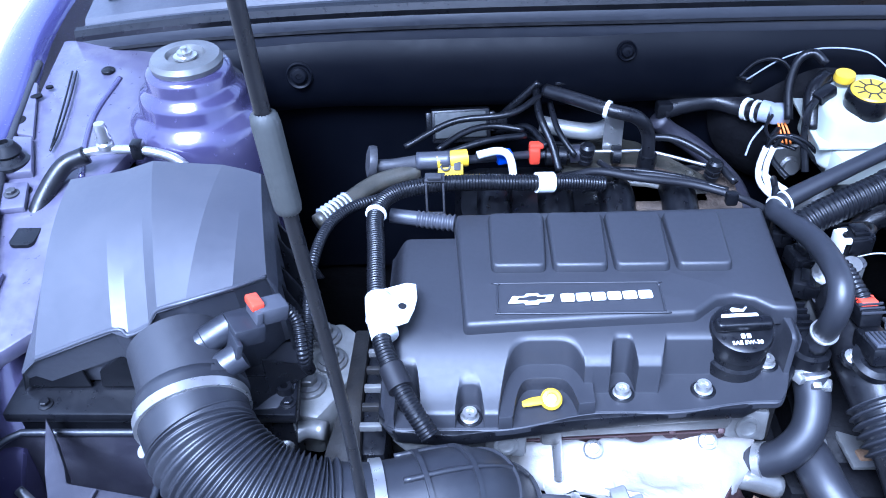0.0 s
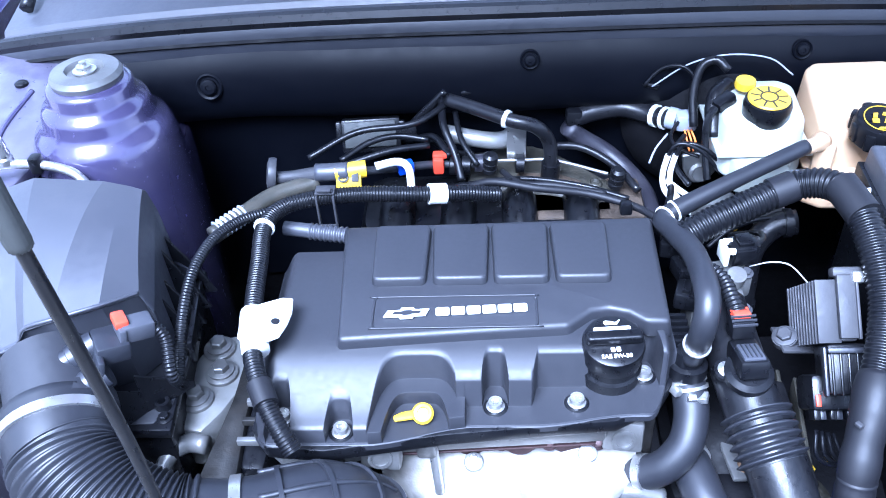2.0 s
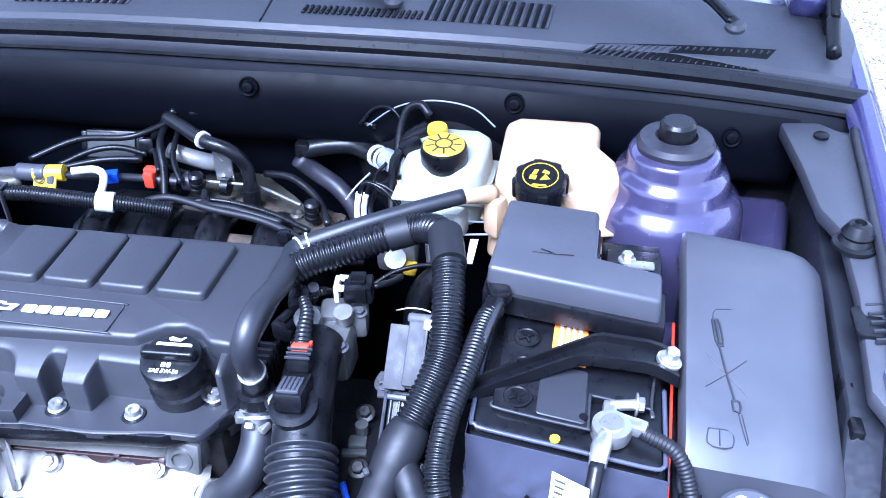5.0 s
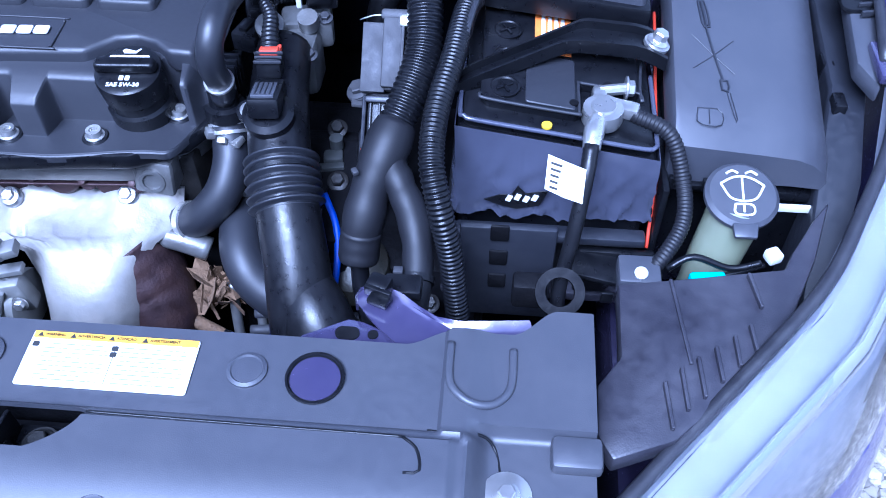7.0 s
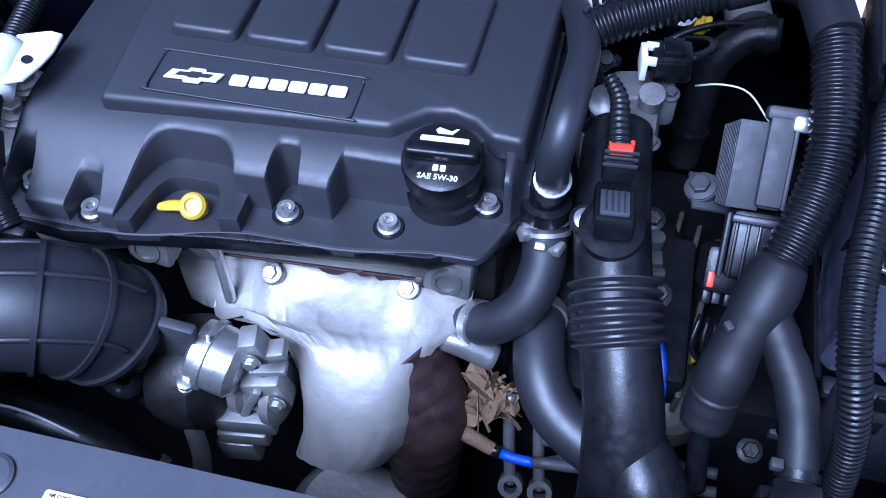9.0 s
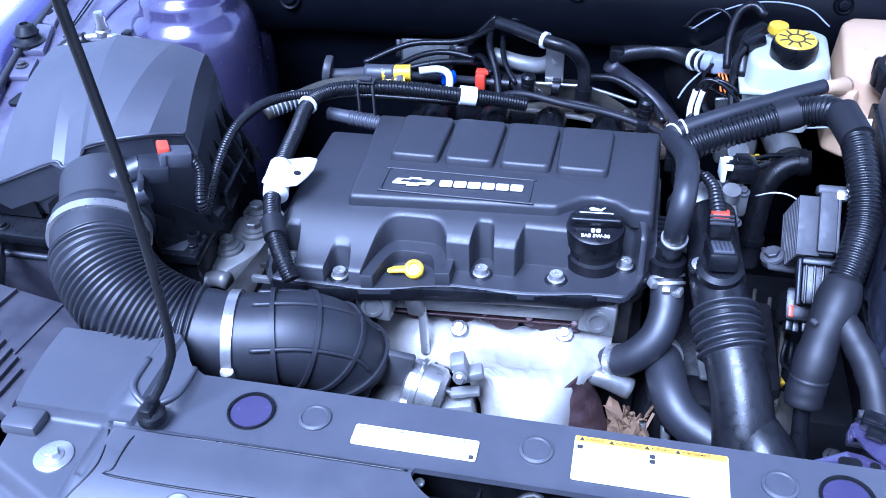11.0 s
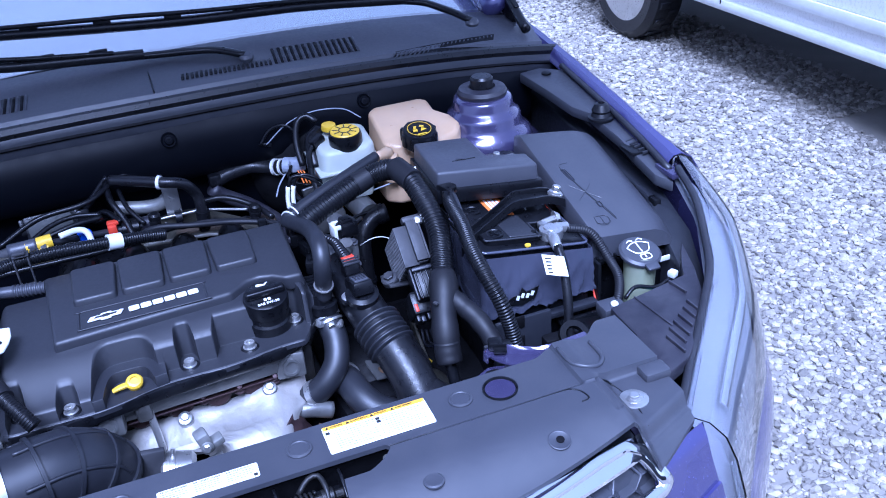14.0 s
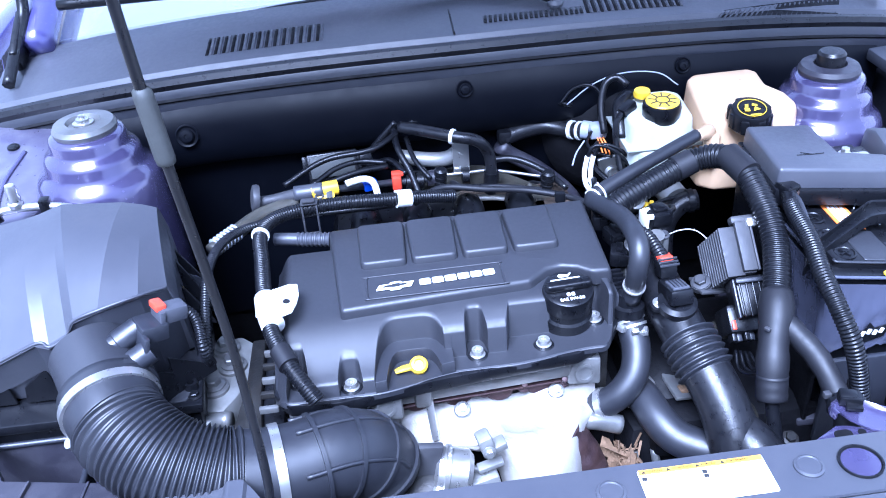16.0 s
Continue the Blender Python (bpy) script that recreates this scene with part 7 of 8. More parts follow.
part("neck", tube([(0.592, 0.918, 0.794), (0.588, 0.912, 0.77), (0.580, 0.902, 0.73), (0.575, 0.895, 0.66)], [0.024, 0.023, 0.022, 0.026], 24), TANK_G, wt)
wp = (0.592, 0.920, 0.796)
part("cap", lathe([(0.029, 0), (0.0315, 0.002), (0.0315, 0.006), (0.028, 0.009), (0, 0.010)], wp, (0.05, -0.25, 1), 36), GREY, wt, "grey flip cap")
wm = Matrix.Translation(wp) @ pose(0, 0, 0, 14, 0, 0) @ pose(0, 0, 0.0100)
part("cap_tab", prism([(-0.009, -0.041), (0.010, -0.041), (0.012, -0.027), (-0.010, -0.027)], -0.006, -0.001, 0.002, m=wm), GREY, wt)
part("wiper_symbol", joined(*[tube([wm @ Vector((x, y, 0.0005)) for x, y in p], 0.0010, 5, 0.003) for p in ([(-0.018, 0.008), (-0.009, -0.006), (0.009, -0.006), (0.018, 0.008)], [(-0.018, 0.008), (-0.009, 0.014), (0, 0.016), (0.009, 0.014), (0.018, 0.008)], [(0, -0.006), (0, 0.016)],
     [(-0.013, 0.018), (-0.008, 0.0215), (-0.003, 0.019)], [(0.013, 0.018), (0.008, 0.0215), (0.003, 0.019)], [(-0.007, -0.011), (-0.007, -0.020), (0.007, -0.020), (0.007, -0.011), (-0.007, -0.011)], [(0, -0.012), (0, -0.019)])]), SILVER_PRINT, wt, "white windscreen washer symbol", sharp=0)
part("blue_connector", box((0.563, 0.850, 0.770), (0.030, 0.012, 0.012), 0.003, (0, 0, 6)), TURQ, wt, "turquoise connector")
part("wire", tube([(0.53, 0.856, 0.775), (0.55, 0.862, 0.785), (0.58, 0.858, 0.778), (0.605, 0.862, 0.782)], 0.003, 6), BLACK, wt)
part("wire", tube([(0.55, 0.852, 0.768), (0.58, 0.856, 0.772), (0.61, 0.866, 0.775)], 0.0025, 6), BLACK, wt)
part("white_connector", box((0.615, 0.868, 0.785), (0.012, 0.012, 0.010), 0.002, (0, 0, 25)), WHITE, wt)
# ---- hoses, looms and small units round the engine ----
def loom(name, label, pts, r, category="wiring loom", material=None, rib=0.0, depth=0.0, seg=14, group="", part_name="sleeve"):
    t = thing(name, pts[0], label, category, group)
    part(part_name, tube(pts, r, seg, 0.006, rib, depth), material or BLACK, t)
    return t


def band(t, pts, u, r, w, material, name="clip", label=""):
    b, p, d = ring_on(pts, u, r, w)
    return part(name, b, material, t, label)


big = [(0.140, 1.105, 0.872), (0.165, 1.115, 0.882), (0.213, 1.132, 0.895), (0.262, 1.146, 0.908), (0.292, 1.13, 0.918), (0.306, 1.095, 0.915), (0.314, 1.05, 0.893), (0.316, 1.01, 0.865), (0.305, 0.97, 0.843), (0.290, 0.935, 0.822)]
t = loom("main_loom", "thick black corrugated wiring loom", big, 0.0162, rib=0.0056, depth=0.0020, seg=20)
band(t, big, 0.50, 0.0155, 0.022, TAPE, "tape_wrap", "black cloth tape")
band(t, big, 0.30, 0.0150, 0.012, TAPE, "tape_wrap", "black cloth tape")
branch = [[(0.298, 0.952, 0.832), (0.288, 0.925, 0.815), (0.279, 0.905, 0.795), (0.273, 0.886, 0.770), (0.271, 0.878, 0.755)],
          [(0.290, 0.930, 0.818), (0.305, 0.905, 0.805), (0.318, 0.880, 0.792), (0.325, 0.850, 0.775), (0.325, 0.815, 0.755), (0.322, 0.80, 0.70)]]
for b, r in zip(branch, ([0.0180, 0.021, 0.018, 0.0175, 0.0165], [0.014, 0.0135, 0.013, 0.0125, 0.012, 0.011])):
    part("taped_branch", tube(b, r, 16, 0.005, wobble=0.10), TAPE, t, "branch wrapped in cloth tape")
band(t, branch[1], 0.60, 0.0128, 0.003, BLACK, "tie_band")
part("tape_end", tube([(0.2725, 0.884, 0.768), (0.2708, 0.877, 0.753), (0.270, 0.871, 0.742)], [0.0178, 0.0180, 0.0168], 16, 0.003, wobble=0.16), TAPE, t, "frayed end of the cloth tape")
part("bare_wires", tube([(0.2705, 0.873, 0.745), (0.272, 0.862, 0.715), (0.278, 0.850, 0.680)], 0.008, 10), BLACK, t)
part("tie_head", box((0.3105, 0.834, 0.777), (0.008, 0.007, 0.007), 0.001), MODULE, t)
part("tie_clip", joined(box((0.318, 0.806, 0.793), (0.03, 0.02, 0.012), 0.003), box((0.300, 0.803, 0.79), (0.01, 0.012, 0.02), 0.002)), BLACK, t)
part("small_clip", box((0.268, 0.903, 0.820), (0.005, 0.007, 0.004), 0.001, (0, 0, 30)), MODULE, t)
thin = [(0.356, 1.062, 0.884), (0.350, 1.040, 0.884), (0.344, 0.984, 0.880), (0.335, 0.930, 0.870), (0.334, 0.885, 0.855), (0.343, 0.860, 0.825), (0.352, 0.848, 0.785), (0.360, 0.835, 0.72)]
t = loom("battery_loom", "black corrugated cable sleeve beside the battery", thin, 0.0108, rib=0.0042, depth=0.0014)
part("sheath", joined(box((0.358, 1.078, 0.892), (0.022, 0.026, 0.016), 0.004, (0, 0, 20)), tube([(0.357, 1.070, 0.888), (0.352, 1.05, 0.886), (0.350, 1.03, 0.884)], [0.010, 0.008, 0.0075], 12)), BLACK, t)
part("loose_tail", tube([(0.362, 1.066, 0.890), (0.359, 1.045, 0.892), (0.354, 1.015, 0.888), (0.352, 1.0, 0.880)], 0.0030, 8), SATIN, t)

cool = [(0.298, 1.234, 0.897), (0.25, 1.208, 0.892), (0.199, 1.182, 0.884), (0.150, 1.160, 0.872), (0.129, 1.146, 0.867), (0.135, 1.118, 0.873), (0.144, 1.066, 0.887), (0.143, 1.008, 0.899), (0.141, 0.981, 0.892), (0.138, 0.974, 0.868), (0.138, 0.985, 0.836), (0.136, 0.988, 0.818)]
t = loom("coolant_hose", "matt black rubber coolant hose to the tank", cool, [0.0088, 0.009, 0.009, 0.0095, 0.0105, 0.0110, 0.0118, 0.0120, 0.0120, 0.0120, 0.0118, 0.0115], "hose", HOSE, part_name="hose")
band(t, cool, 0.95, 0.0118, 0.0012, STEEL, "clip")
for u in (0.40, 0.425):
    band(t, cool, u, 0.0104, 0.0010, SILVER_PRINT, "white_ring", "worn white paint ring")
hp = spline(cool, 0.002)
for k in range(5):
    q = hp[int(len(hp) * 0.50) + 3 * k]
    part("print_mark", box((q.x - 0.002 + 0.003 * (k % 2), q.y - 0.004, q.z + 0.0108), (0.0035, 0.004, 0.0012), 0.0003, (-10, 0, 20)), MODULE, t, "faded print")
low = [(0.135, 0.990, 0.792), (0.138, 0.978, 0.778), (0.139, 0.962, 0.762), (0.132, 0.944, 0.742), (0.115, 0.935, 0.722), (0.098, 0.938, 0.706), (0.085, 0.945, 0.698)]
t = loom("radiator_hose", "short thick black rubber radiator hose", low, 0.0175, "hose", HOSE, part_name="hose", seg=18)
for u in (0.03, 0.09):
    band(t, low, u, 0.0178, 0.0016, STEEL, "clamp", "bright spring clamp")
part("clamp_tab", joined(box((0.124, 0.972, 0.790), (0.012, 0.010, 0.008), 0.001, (0, 20, 30)), box((0.148, 0.966, 0.786), (0.010, 0.012, 0.006), 0.001, (0, -20, -20)), box((0.136, 0.962, 0.790), (0.008, 0.006, 0.010), 0.001, (30, 0, 0))), STEEL, t)
band(t, low, 0.93, 0.0178, 0.004, STEEL, "clamp", "bright spring clamp")
part("spigot", joined(lathe([(0.013, -0.03), (0.015, -0.01), (0.019, -0.008), (0.019, 0.004), (0.014, 0.006), (0.013, 0.02)], (0.135, 0.990, 0.806), (0, 0.1, 1), 20)), BLACK, t)
low2 = [(0.140, 0.965, 0.70), (0.145, 0.935, 0.705), (0.152, 0.905, 0.70), (0.168, 0.882, 0.69), (0.20, 0.862, 0.685), (0.235, 0.85, 0.68), (0.27, 0.83, 0.66)]
t = loom("lower_radiator_hose", "curved thick black radiator hose", low2, 0.021, "hose", HOSE, part_name="hose", seg=18)
band(t, low2, 0.04, 0.0215, 0.005, STEEL, "clamp", "bright spring clamp")
band(t, low2, 0.93, 0.0215, 0.005, STEEL, "clamp", "bright spring clamp")

charge = [(0.178, 1.060, 0.820), (0.180, 1.030, 0.815), (0.183, 0.998, 0.806), (0.188, 0.965, 0.796), (0.196, 0.930, 0.780), (0.206, 0.898, 0.762), (0.215, 0.868, 0.738), (0.221, 0.840, 0.705), (0.223, 0.82, 0.66), (0.222, 0.81, 0.60)]
ch = thing("charge_air_pipe", (0.19, 0.95, 0.70), "black moulded charge air pipe with a bellows section", "pipe")
part("pipe", tube(charge, [0.026, 0.027, 0.028, 0.028, 0.0285, 0.029, 0.030, 0.030, 0.029, 0.028], 28, 0.005), RUBBER, ch)
part("bellows", tube([(0.1935, 0.944, 0.786), (0.1985, 0.922, 0.776), (0.2045, 0.902, 0.765)], 0.0345, 28, rib=0.0085, depth=0.007), HOSE, ch, "ribbed rubber bellows")
part("lower_boot", tube([(0.216, 0.872, 0.728), (0.232, 0.840, 0.715), (0.246, 0.815, 0.690), (0.252, 0.805, 0.640)], [0.020, 0.030, 0.034, 0.036], 24), RUBBER, ch, "black rubber boot at the intercooler")
b, p, d = ring_on(charge, 0.36, 0.0285, 0.004, 0.002)
part("collar", b, BLACK, ch)
part("throttle_body", joined(box((0.178, 1.078, 0.795), (0.060, 0.045, 0.060), 0.010), box((0.192, 1.105, 0.815), (0.050, 0.035, 0.032), 0.006, (0, 0, 12)), lathe([(0.014, 0), (0.014, 0.018), (0.011, 0.020), (0, 0.021)], (0.165, 1.075, 0.826), (0, -0.4, 0.9), 18),
                             lathe([(0.010, 0), (0.010, 0.014), (0, 0.015)], (0.198, 1.088, 0.828), (0, -0.3, 0.95), 14)), ALU, ch, "cast aluminium throttle body")
for x, y, z in ((0.158, 1.052, 0.822), (0.203, 1.055, 0.818), (0.163, 1.098, 0.824), (0.212, 1.098, 0.830)):
    part("throttle_screw", hexbolt((x, y, z), 0.005, 0.006, (0, -0.2, 1)), MODULE, ch)
se = thing("pressure_sensor", (0.178, 0.985, 0.82), "black pressure sensor with a red connector tab", "sensor")
part("body", joined(box((0.183, 0.968, 0.838), (0.028, 0.044, 0.020), 0.004, (-14, 0, 4)), lathe([(0.023, -0.012), (0.023, -0.004), (0.018, 0), (0, 0)], (0.184, 0.960, 0.832), (0, -0.25, 1), 24)), BLACK, se)
part("plate", box((0.183, 0.965, 0.8495), (0.020, 0.026, 0.004), 0.001, (-14, 0, 4)), GREY, se)
for i in range(4):
    part("plate_rib", box((0.1768 + i * 0.0042, 0.9652, 0.8520), (0.0012, 0.022, 0.0012), 0.0002, (-14, 0, 4)), SATIN, se)
for i in range(3):
    part("grip_rib", box((0.182, 0.990 + i * 0.005, 0.8600 + i * 0.0012), (0.024, 0.0018, 0.003), 0.0006, (-14, 0, 4)), SATIN, se)
part("ear", joined(lathe([(0.0115, -0.005), (0.0115, 0), (0, 0)], (0.165, 0.968, 0.824), (0, -0.25, 1), 18)), BLACK, se)
part("bolt", hexbolt((0.165, 0.968, 0.824), 0.0055, 0.005, (0, -0.25, 1)), STEEL, se)
part("connector", box((0.181, 1.000, 0.850), (0.022, 0.022, 0.020), 0.003, (-14, 0, 4)), BLACK, se)
part("red_tab", joined(box((0.181, 1.004, 0.861), (0.017, 0.010, 0.006), 0.0015, (-14, 0, 4)), box((0.174, 1.010, 0.858), (0.004, 0.010, 0.006), 0.001), box((0.188, 1.010, 0.858), (0.004, 0.010, 0.006), 0.001)), RED, se, "red locking tab")
part("boot", tube([(0.180, 1.010, 0.856), (0.177, 1.028, 0.862), (0.174, 1.048, 0.866), (0.165, 1.065, 0.868)], [0.010, 0.008, 0.007, 0.006], 12, rib=0.005, depth=0.0015), RUBBER, se)

tcm = thing("transmission_control_unit", (0.29, 1.05, 0.72), "finned aluminium control unit on the gearbox", "control unit")
TCM = Matrix(((1, 0, 0, 0.284), (0, -0.745, 0.667, 1.021), (0, -0.667, -0.745, 0.850), (0, 0, 0, 1)))


def on_tcm(c, s, bevel=0.001, rot=(0, 0, 0)):
    b = box(c, s, bevel, rot)
    bmesh.ops.transform(b, matrix=TCM, verts=b.verts)
    return b


part("housing", on_tcm((0.004, 0, 0.048), (0.016, 0.062, 0.092), 0.002), MODULE, tcm)
part("face_plate", on_tcm((0.003, -0.002, -0.001), (0.018, 0.062, 0.007), 0.0016), MODULE, tcm)
part("plate_lip", on_tcm((0.012, 0.0, -0.004), (0.003, 0.060, 0.006), 0.001), MODULE, tcm)
for i in range(11):
    part("fin", on_tcm((-0.014, 0.002, 0.004 + i * 0.0082), (0.022, 0.062, 0.0034), 0.0008), MODULE, tcm)
part("corner_screw", on_tcm((0.014, -0.030, -0.003), (0.012, 0.012, 0.010), 0.003), STEEL, tcm)
part("corner_boss", on_tcm((0.006, -0.036, 0.004), (0.030, 0.010, 0.014), 0.003), MODULE, tcm)
part("connector", joined(on_tcm((0.002, 0.058, 0.022), (0.040, 0.050, 0.040), 0.005), on_tcm((-0.006, 0.080, 0.048), (0.044, 0.036, 0.050), 0.006)), BLACK, tcm)
for i in range(5):
    part("connector_rib", on_tcm((-0.014 + i * 0.008, 0.060, 0.001), (0.0025, 0.046, 0.003), 0.0008), BLACK, tcm)
part("lever", joined(on_tcm((0.002, 0.040, -0.001), (0.042, 0.006, 0.006), 0.002), on_tcm((-0.020, 0.060, 0.006), (0.004, 0.048, 0.010), 0.002)), COWL, tcm)
for i in range(6):
    part("pin_shroud", on_tcm((-0.022 + 0.008 * i, 0.102, 0.038 + 0.006 * (i % 2)), (0.006, 0.010, 0.018), 0.001), COWL if i % 2 else BLACK, tcm)
part("red_latch", on_tcm((-0.022, 0.088, 0.024), (0.005, 0.012, 0.004), 0.001), RED, tcm, "small red latch")
for i in range(4):
    part("wire", tube([(0.262 + i * 0.006, 0.958, 0.745 - i * 0.002), (0.258 + i * 0.008, 0.935, 0.735), (0.268 + i * 0.006, 0.915, 0.745), (0.283, 0.905, 0.77)], 0.0022, 6), BLACK, tcm)
part("bracket", box((0.262, 1.052, 0.776), (0.044, 0.036, 0.004), 0.001, (0, 10, 8)), MODULE, tcm)
part("bolt", joined(lathe([(0.013, -0.008), (0.013, 0), (0, 0)], (0.248, 1.050, 0.784), (-0.3, -0.2, 0.9), 20), hexbolt((0.248, 1.050, 0.784), 0.0080, 0.008, (-0.3, -0.2, 0.9))), MODULE, tcm)
gb = thing("gearbox", (0.26, 1.05, 0.45), "grimy cast aluminium gearbox housing, near-black for the shade deep in the bay", "gearbox")
# housing coloured near-black so it sinks into the bay's shade
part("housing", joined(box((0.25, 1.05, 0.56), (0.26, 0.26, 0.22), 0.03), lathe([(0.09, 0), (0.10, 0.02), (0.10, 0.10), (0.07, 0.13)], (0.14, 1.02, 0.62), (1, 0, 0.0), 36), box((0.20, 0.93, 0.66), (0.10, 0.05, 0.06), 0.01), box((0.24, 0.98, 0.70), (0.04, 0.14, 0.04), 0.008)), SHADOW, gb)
for x, y, z in ((0.220, 1.060, 0.722), (0.232, 0.985, 0.722), (0.225, 0.94, 0.70), (0.324, 0.971, 0.66), (0.327, 0.912, 0.63)):
    part("bolt", hexbolt((x, y, z), 0.007, 0.008, (0, -0.4, 1)), GRIMY_SHADE, gb)
part("mount_bracket", joined(box((0.200, 0.985, 0.702), (0.050, 0.110, 0.006), 0.002, (0, 8, 6)), box((0.222, 0.960, 0.694), (0.008, 0.080, 0.026), 0.002, (0, 8, 6)), box((0.185, 1.030, 0.690), (0.030, 0.014, 0.030), 0.003)), ALU, gb, "pale cast gearbox bracket")
part("drain_plug", lathe([(0.013, 0), (0.013, 0.004), (0.009, 0.006), (0.009, 0.010), (0.005, 0.010), (0.005, 0.005), (0, 0.005)], (0.196, 1.000, 0.706), (0, -0.1, 1), 20), RUST, gb, "rust-stained plug")
part("tan_connector", box((0.204, 0.945, 0.704), (0.030, 0.014, 0.012), 0.003, (0, 0, 10)), BROWN, gb, "tan plastic connector")
part("pale_plug", joined(box((0.222, 1.02, 0.716), (0.020, 0.016, 0.018), 0.003, (0, 0, 8)), box((0.222, 1.006, 0.718), (0.026, 0.008, 0.010), 0.001, (0, 0, 8)), lathe([(0.007, 0), (0.007, 0.012), (0, 0.013)], (0.224, 1.032, 0.724), (0, 0, 1), 14)), FOAM, gb, "dusty grey plastic plug")
part("cast_web", joined(*[box((0.235 + 0.016 * k, 1.01 - 0.012 * k, 0.690), (0.005, 0.16, 0.030), 0.002, (0, 0, -8)) for k in range(3)]), OLIVE, gb, "oily ribs of the casing")
part("casing_dome", lathe([(0.0, 0.030), (0.020, 0.028), (0.034, 0.018), (0.040, 0.0)], (0.250, 0.930, 0.655), (0.1, -0.2, 1), 28), OLIVE, gb, "oily cast dome")
part("shift_cable", tube([(0.225, 0.955, 0.735), (0.240, 0.925, 0.722), (0.243, 0.895, 0.700), (0.238, 0.870, 0.670)], 0.0035, 8), BLUE, gb, "blue cable")
part("yellow_clip", box((0.262, 0.955, 0.690), (0.012, 0.016, 0.010), 0.002, (10, 20, 30)), YELLOW, gb, "yellow plastic clip")
for i in range(2):
    part("cooler_line", tube([(0.16, 0.86 + i * 0.02, 0.64), (0.22, 0.862 + i * 0.018, 0.645), (0.30, 0.865 + i * 0.016, 0.64)], 0.0050, 10), MODULE, gb)
    part("vertical_line", tube([(0.128 + i * 0.026, 0.915, 0.64), (0.132 + i * 0.026, 0.895, 0.60), (0.139 + i * 0.026, 0.870, 0.56)], 0.0055, 8), ALU, gb)
    part("line_end", lathe([(0.006, -0.006), (0.011, -0.006), (0.011, 0.006), (0.006, 0.006), (0.006, -0.006)], (0.140 + i * 0.026, 0.868, 0.56), (0, -0.7, 0.7), 20), ALU, gb)
wo = thing("water_outlet", (0.09, 0.94, 0.66), "rough pale aluminium coolant pipe stub", "pipe")
part("stub", tube([(0.06, 0.93, 0.692), (0.085, 0.926, 0.690), (0.112, 0.924, 0.680)], 0.012, 14), ALU, wo)
part("red_plug", box((0.066, 0.919, 0.65), (0.03, 0.012, 0.010), 0.002, (0, 30, -30)), RED, wo)
fl = thing("dry_leaves", (0.115, 0.88, 0.62), "clump of dry brown leaves and fluff", "leaves")
rnd = random.Random(4)
lf = bmesh.new()
for i in range(54):
    c = Vector((0.114 + rnd.gauss(0, 0.010), 0.912 + rnd.gauss(0, 0.011), 0.632 + rnd.gauss(0, 0.008)))
    m4 = Matrix.Translation(c) @ Euler((rnd.uniform(0, 6), rnd.uniform(0, 6), rnd.uniform(0, 6))).to_matrix().to_4x4()
    L, w = (rnd.uniform(0.010, 0.019), rnd.uniform(0.007, 0.012)) if i % 2 else (rnd.uniform(0.006, 0.02), 0.0004)
    vs = [lf.verts.new(m4 @ Vector(p)) for p in ((-L, 0, 0), (-0.3 * L, -w, 0.004), (0.4 * L, -0.9 * w, 0.005), (L, 0, 0.003), (0.4 * L, 0.9 * w, 0.005), (-0.3 * L, w, 0.004))]
    lf.faces.new((vs[0], vs[1], vs[2], vs[3]))
    lf.faces.new((vs[0], vs[3], vs[4], vs[5]))
part("leaves", thick(lf, 0.0004), BROWN, fl, sharp=0)

# loom in front of the rail, with the torn white tape
har = [(-0.235, 0.876, 0.822), (-0.248, 0.890, 0.836), (-0.264, 0.915, 0.848), (-0.282, 0.960, 0.860), (-0.291, 1.02, 0.868), (-0.296, 1.08, 0.873), (-0.300, 1.135, 0.877), (-0.285, 1.165, 0.880), (-0.25, 1.178, 0.882), (-0.20, 1.184, 0.882), (-0.136, 1.19, 0.876), (-0.085, 1.204, 0.866), (-0.045, 1.214, 0.856)]
t = loom("injector_loom", "black corrugated wiring loom along the engine cover", har, 0.0095, rib=0.0034, depth=0.0011)
part("white_tape", tube([(-0.2785, 0.962, 0.862), (-0.285, 0.985, 0.866), (-0.288, 1.008, 0.869)], 0.0135, 14), WHITE, t, "white cloth tape wrap")
FLAP = [(-0.290, 1.004), (-0.284, 1.016), (-0.262, 1.026), (-0.252, 1.026), (-0.250, 1.006), (-0.252, 0.990), (-0.257, 0.972), (-0.266, 0.966), (-0.286, 0.964), (-0.297, 0.972), (-0.299, 0.996)]
part("torn_flap", prism(FLAP, lambda x, y: 0.8725 - 0.16 * abs(x + 0.276), lambda x, y: 0.8750 - 0.16 * abs(x + 0.276), 0.0006, 1), WHITE, t, "torn white tape flap")
part("flap_hole", lathe([(0.0042, 0), (0.0042, 0.0006), (0, 0.0006)], (-0.2635, 0.992, 0.8727), (0.16, 0, 1), 14), TAPE, t)
band(t, har, 0.11, 0.0100, 0.012, TAPE, "tape_wrap")
band(t, har, 0.50, 0.0098, 0.0016, WHITE, "white_clip")
band(t, har, 0.875, 0.0100, 0.010, WHITE, "white_sleeve", "white identification sleeve")
part("bracket", joined(*[box((-0.247 + k * 0.019, 1.170, 0.870), (0.0025, 0.006, 0.042), 0.0008) for k in range(2)], box((-0.2375, 1.178, 0.893), (0.022, 0.016, 0.0025), 0.0008), box((-0.2375, 1.168, 0.850), (0.022, 0.006, 0.003), 0.0008), box((-0.2375, 1.172, 0.898), (0.016, 0.008, 0.003), 0.0008)), MODULE, t, "dull metal loom bracket")

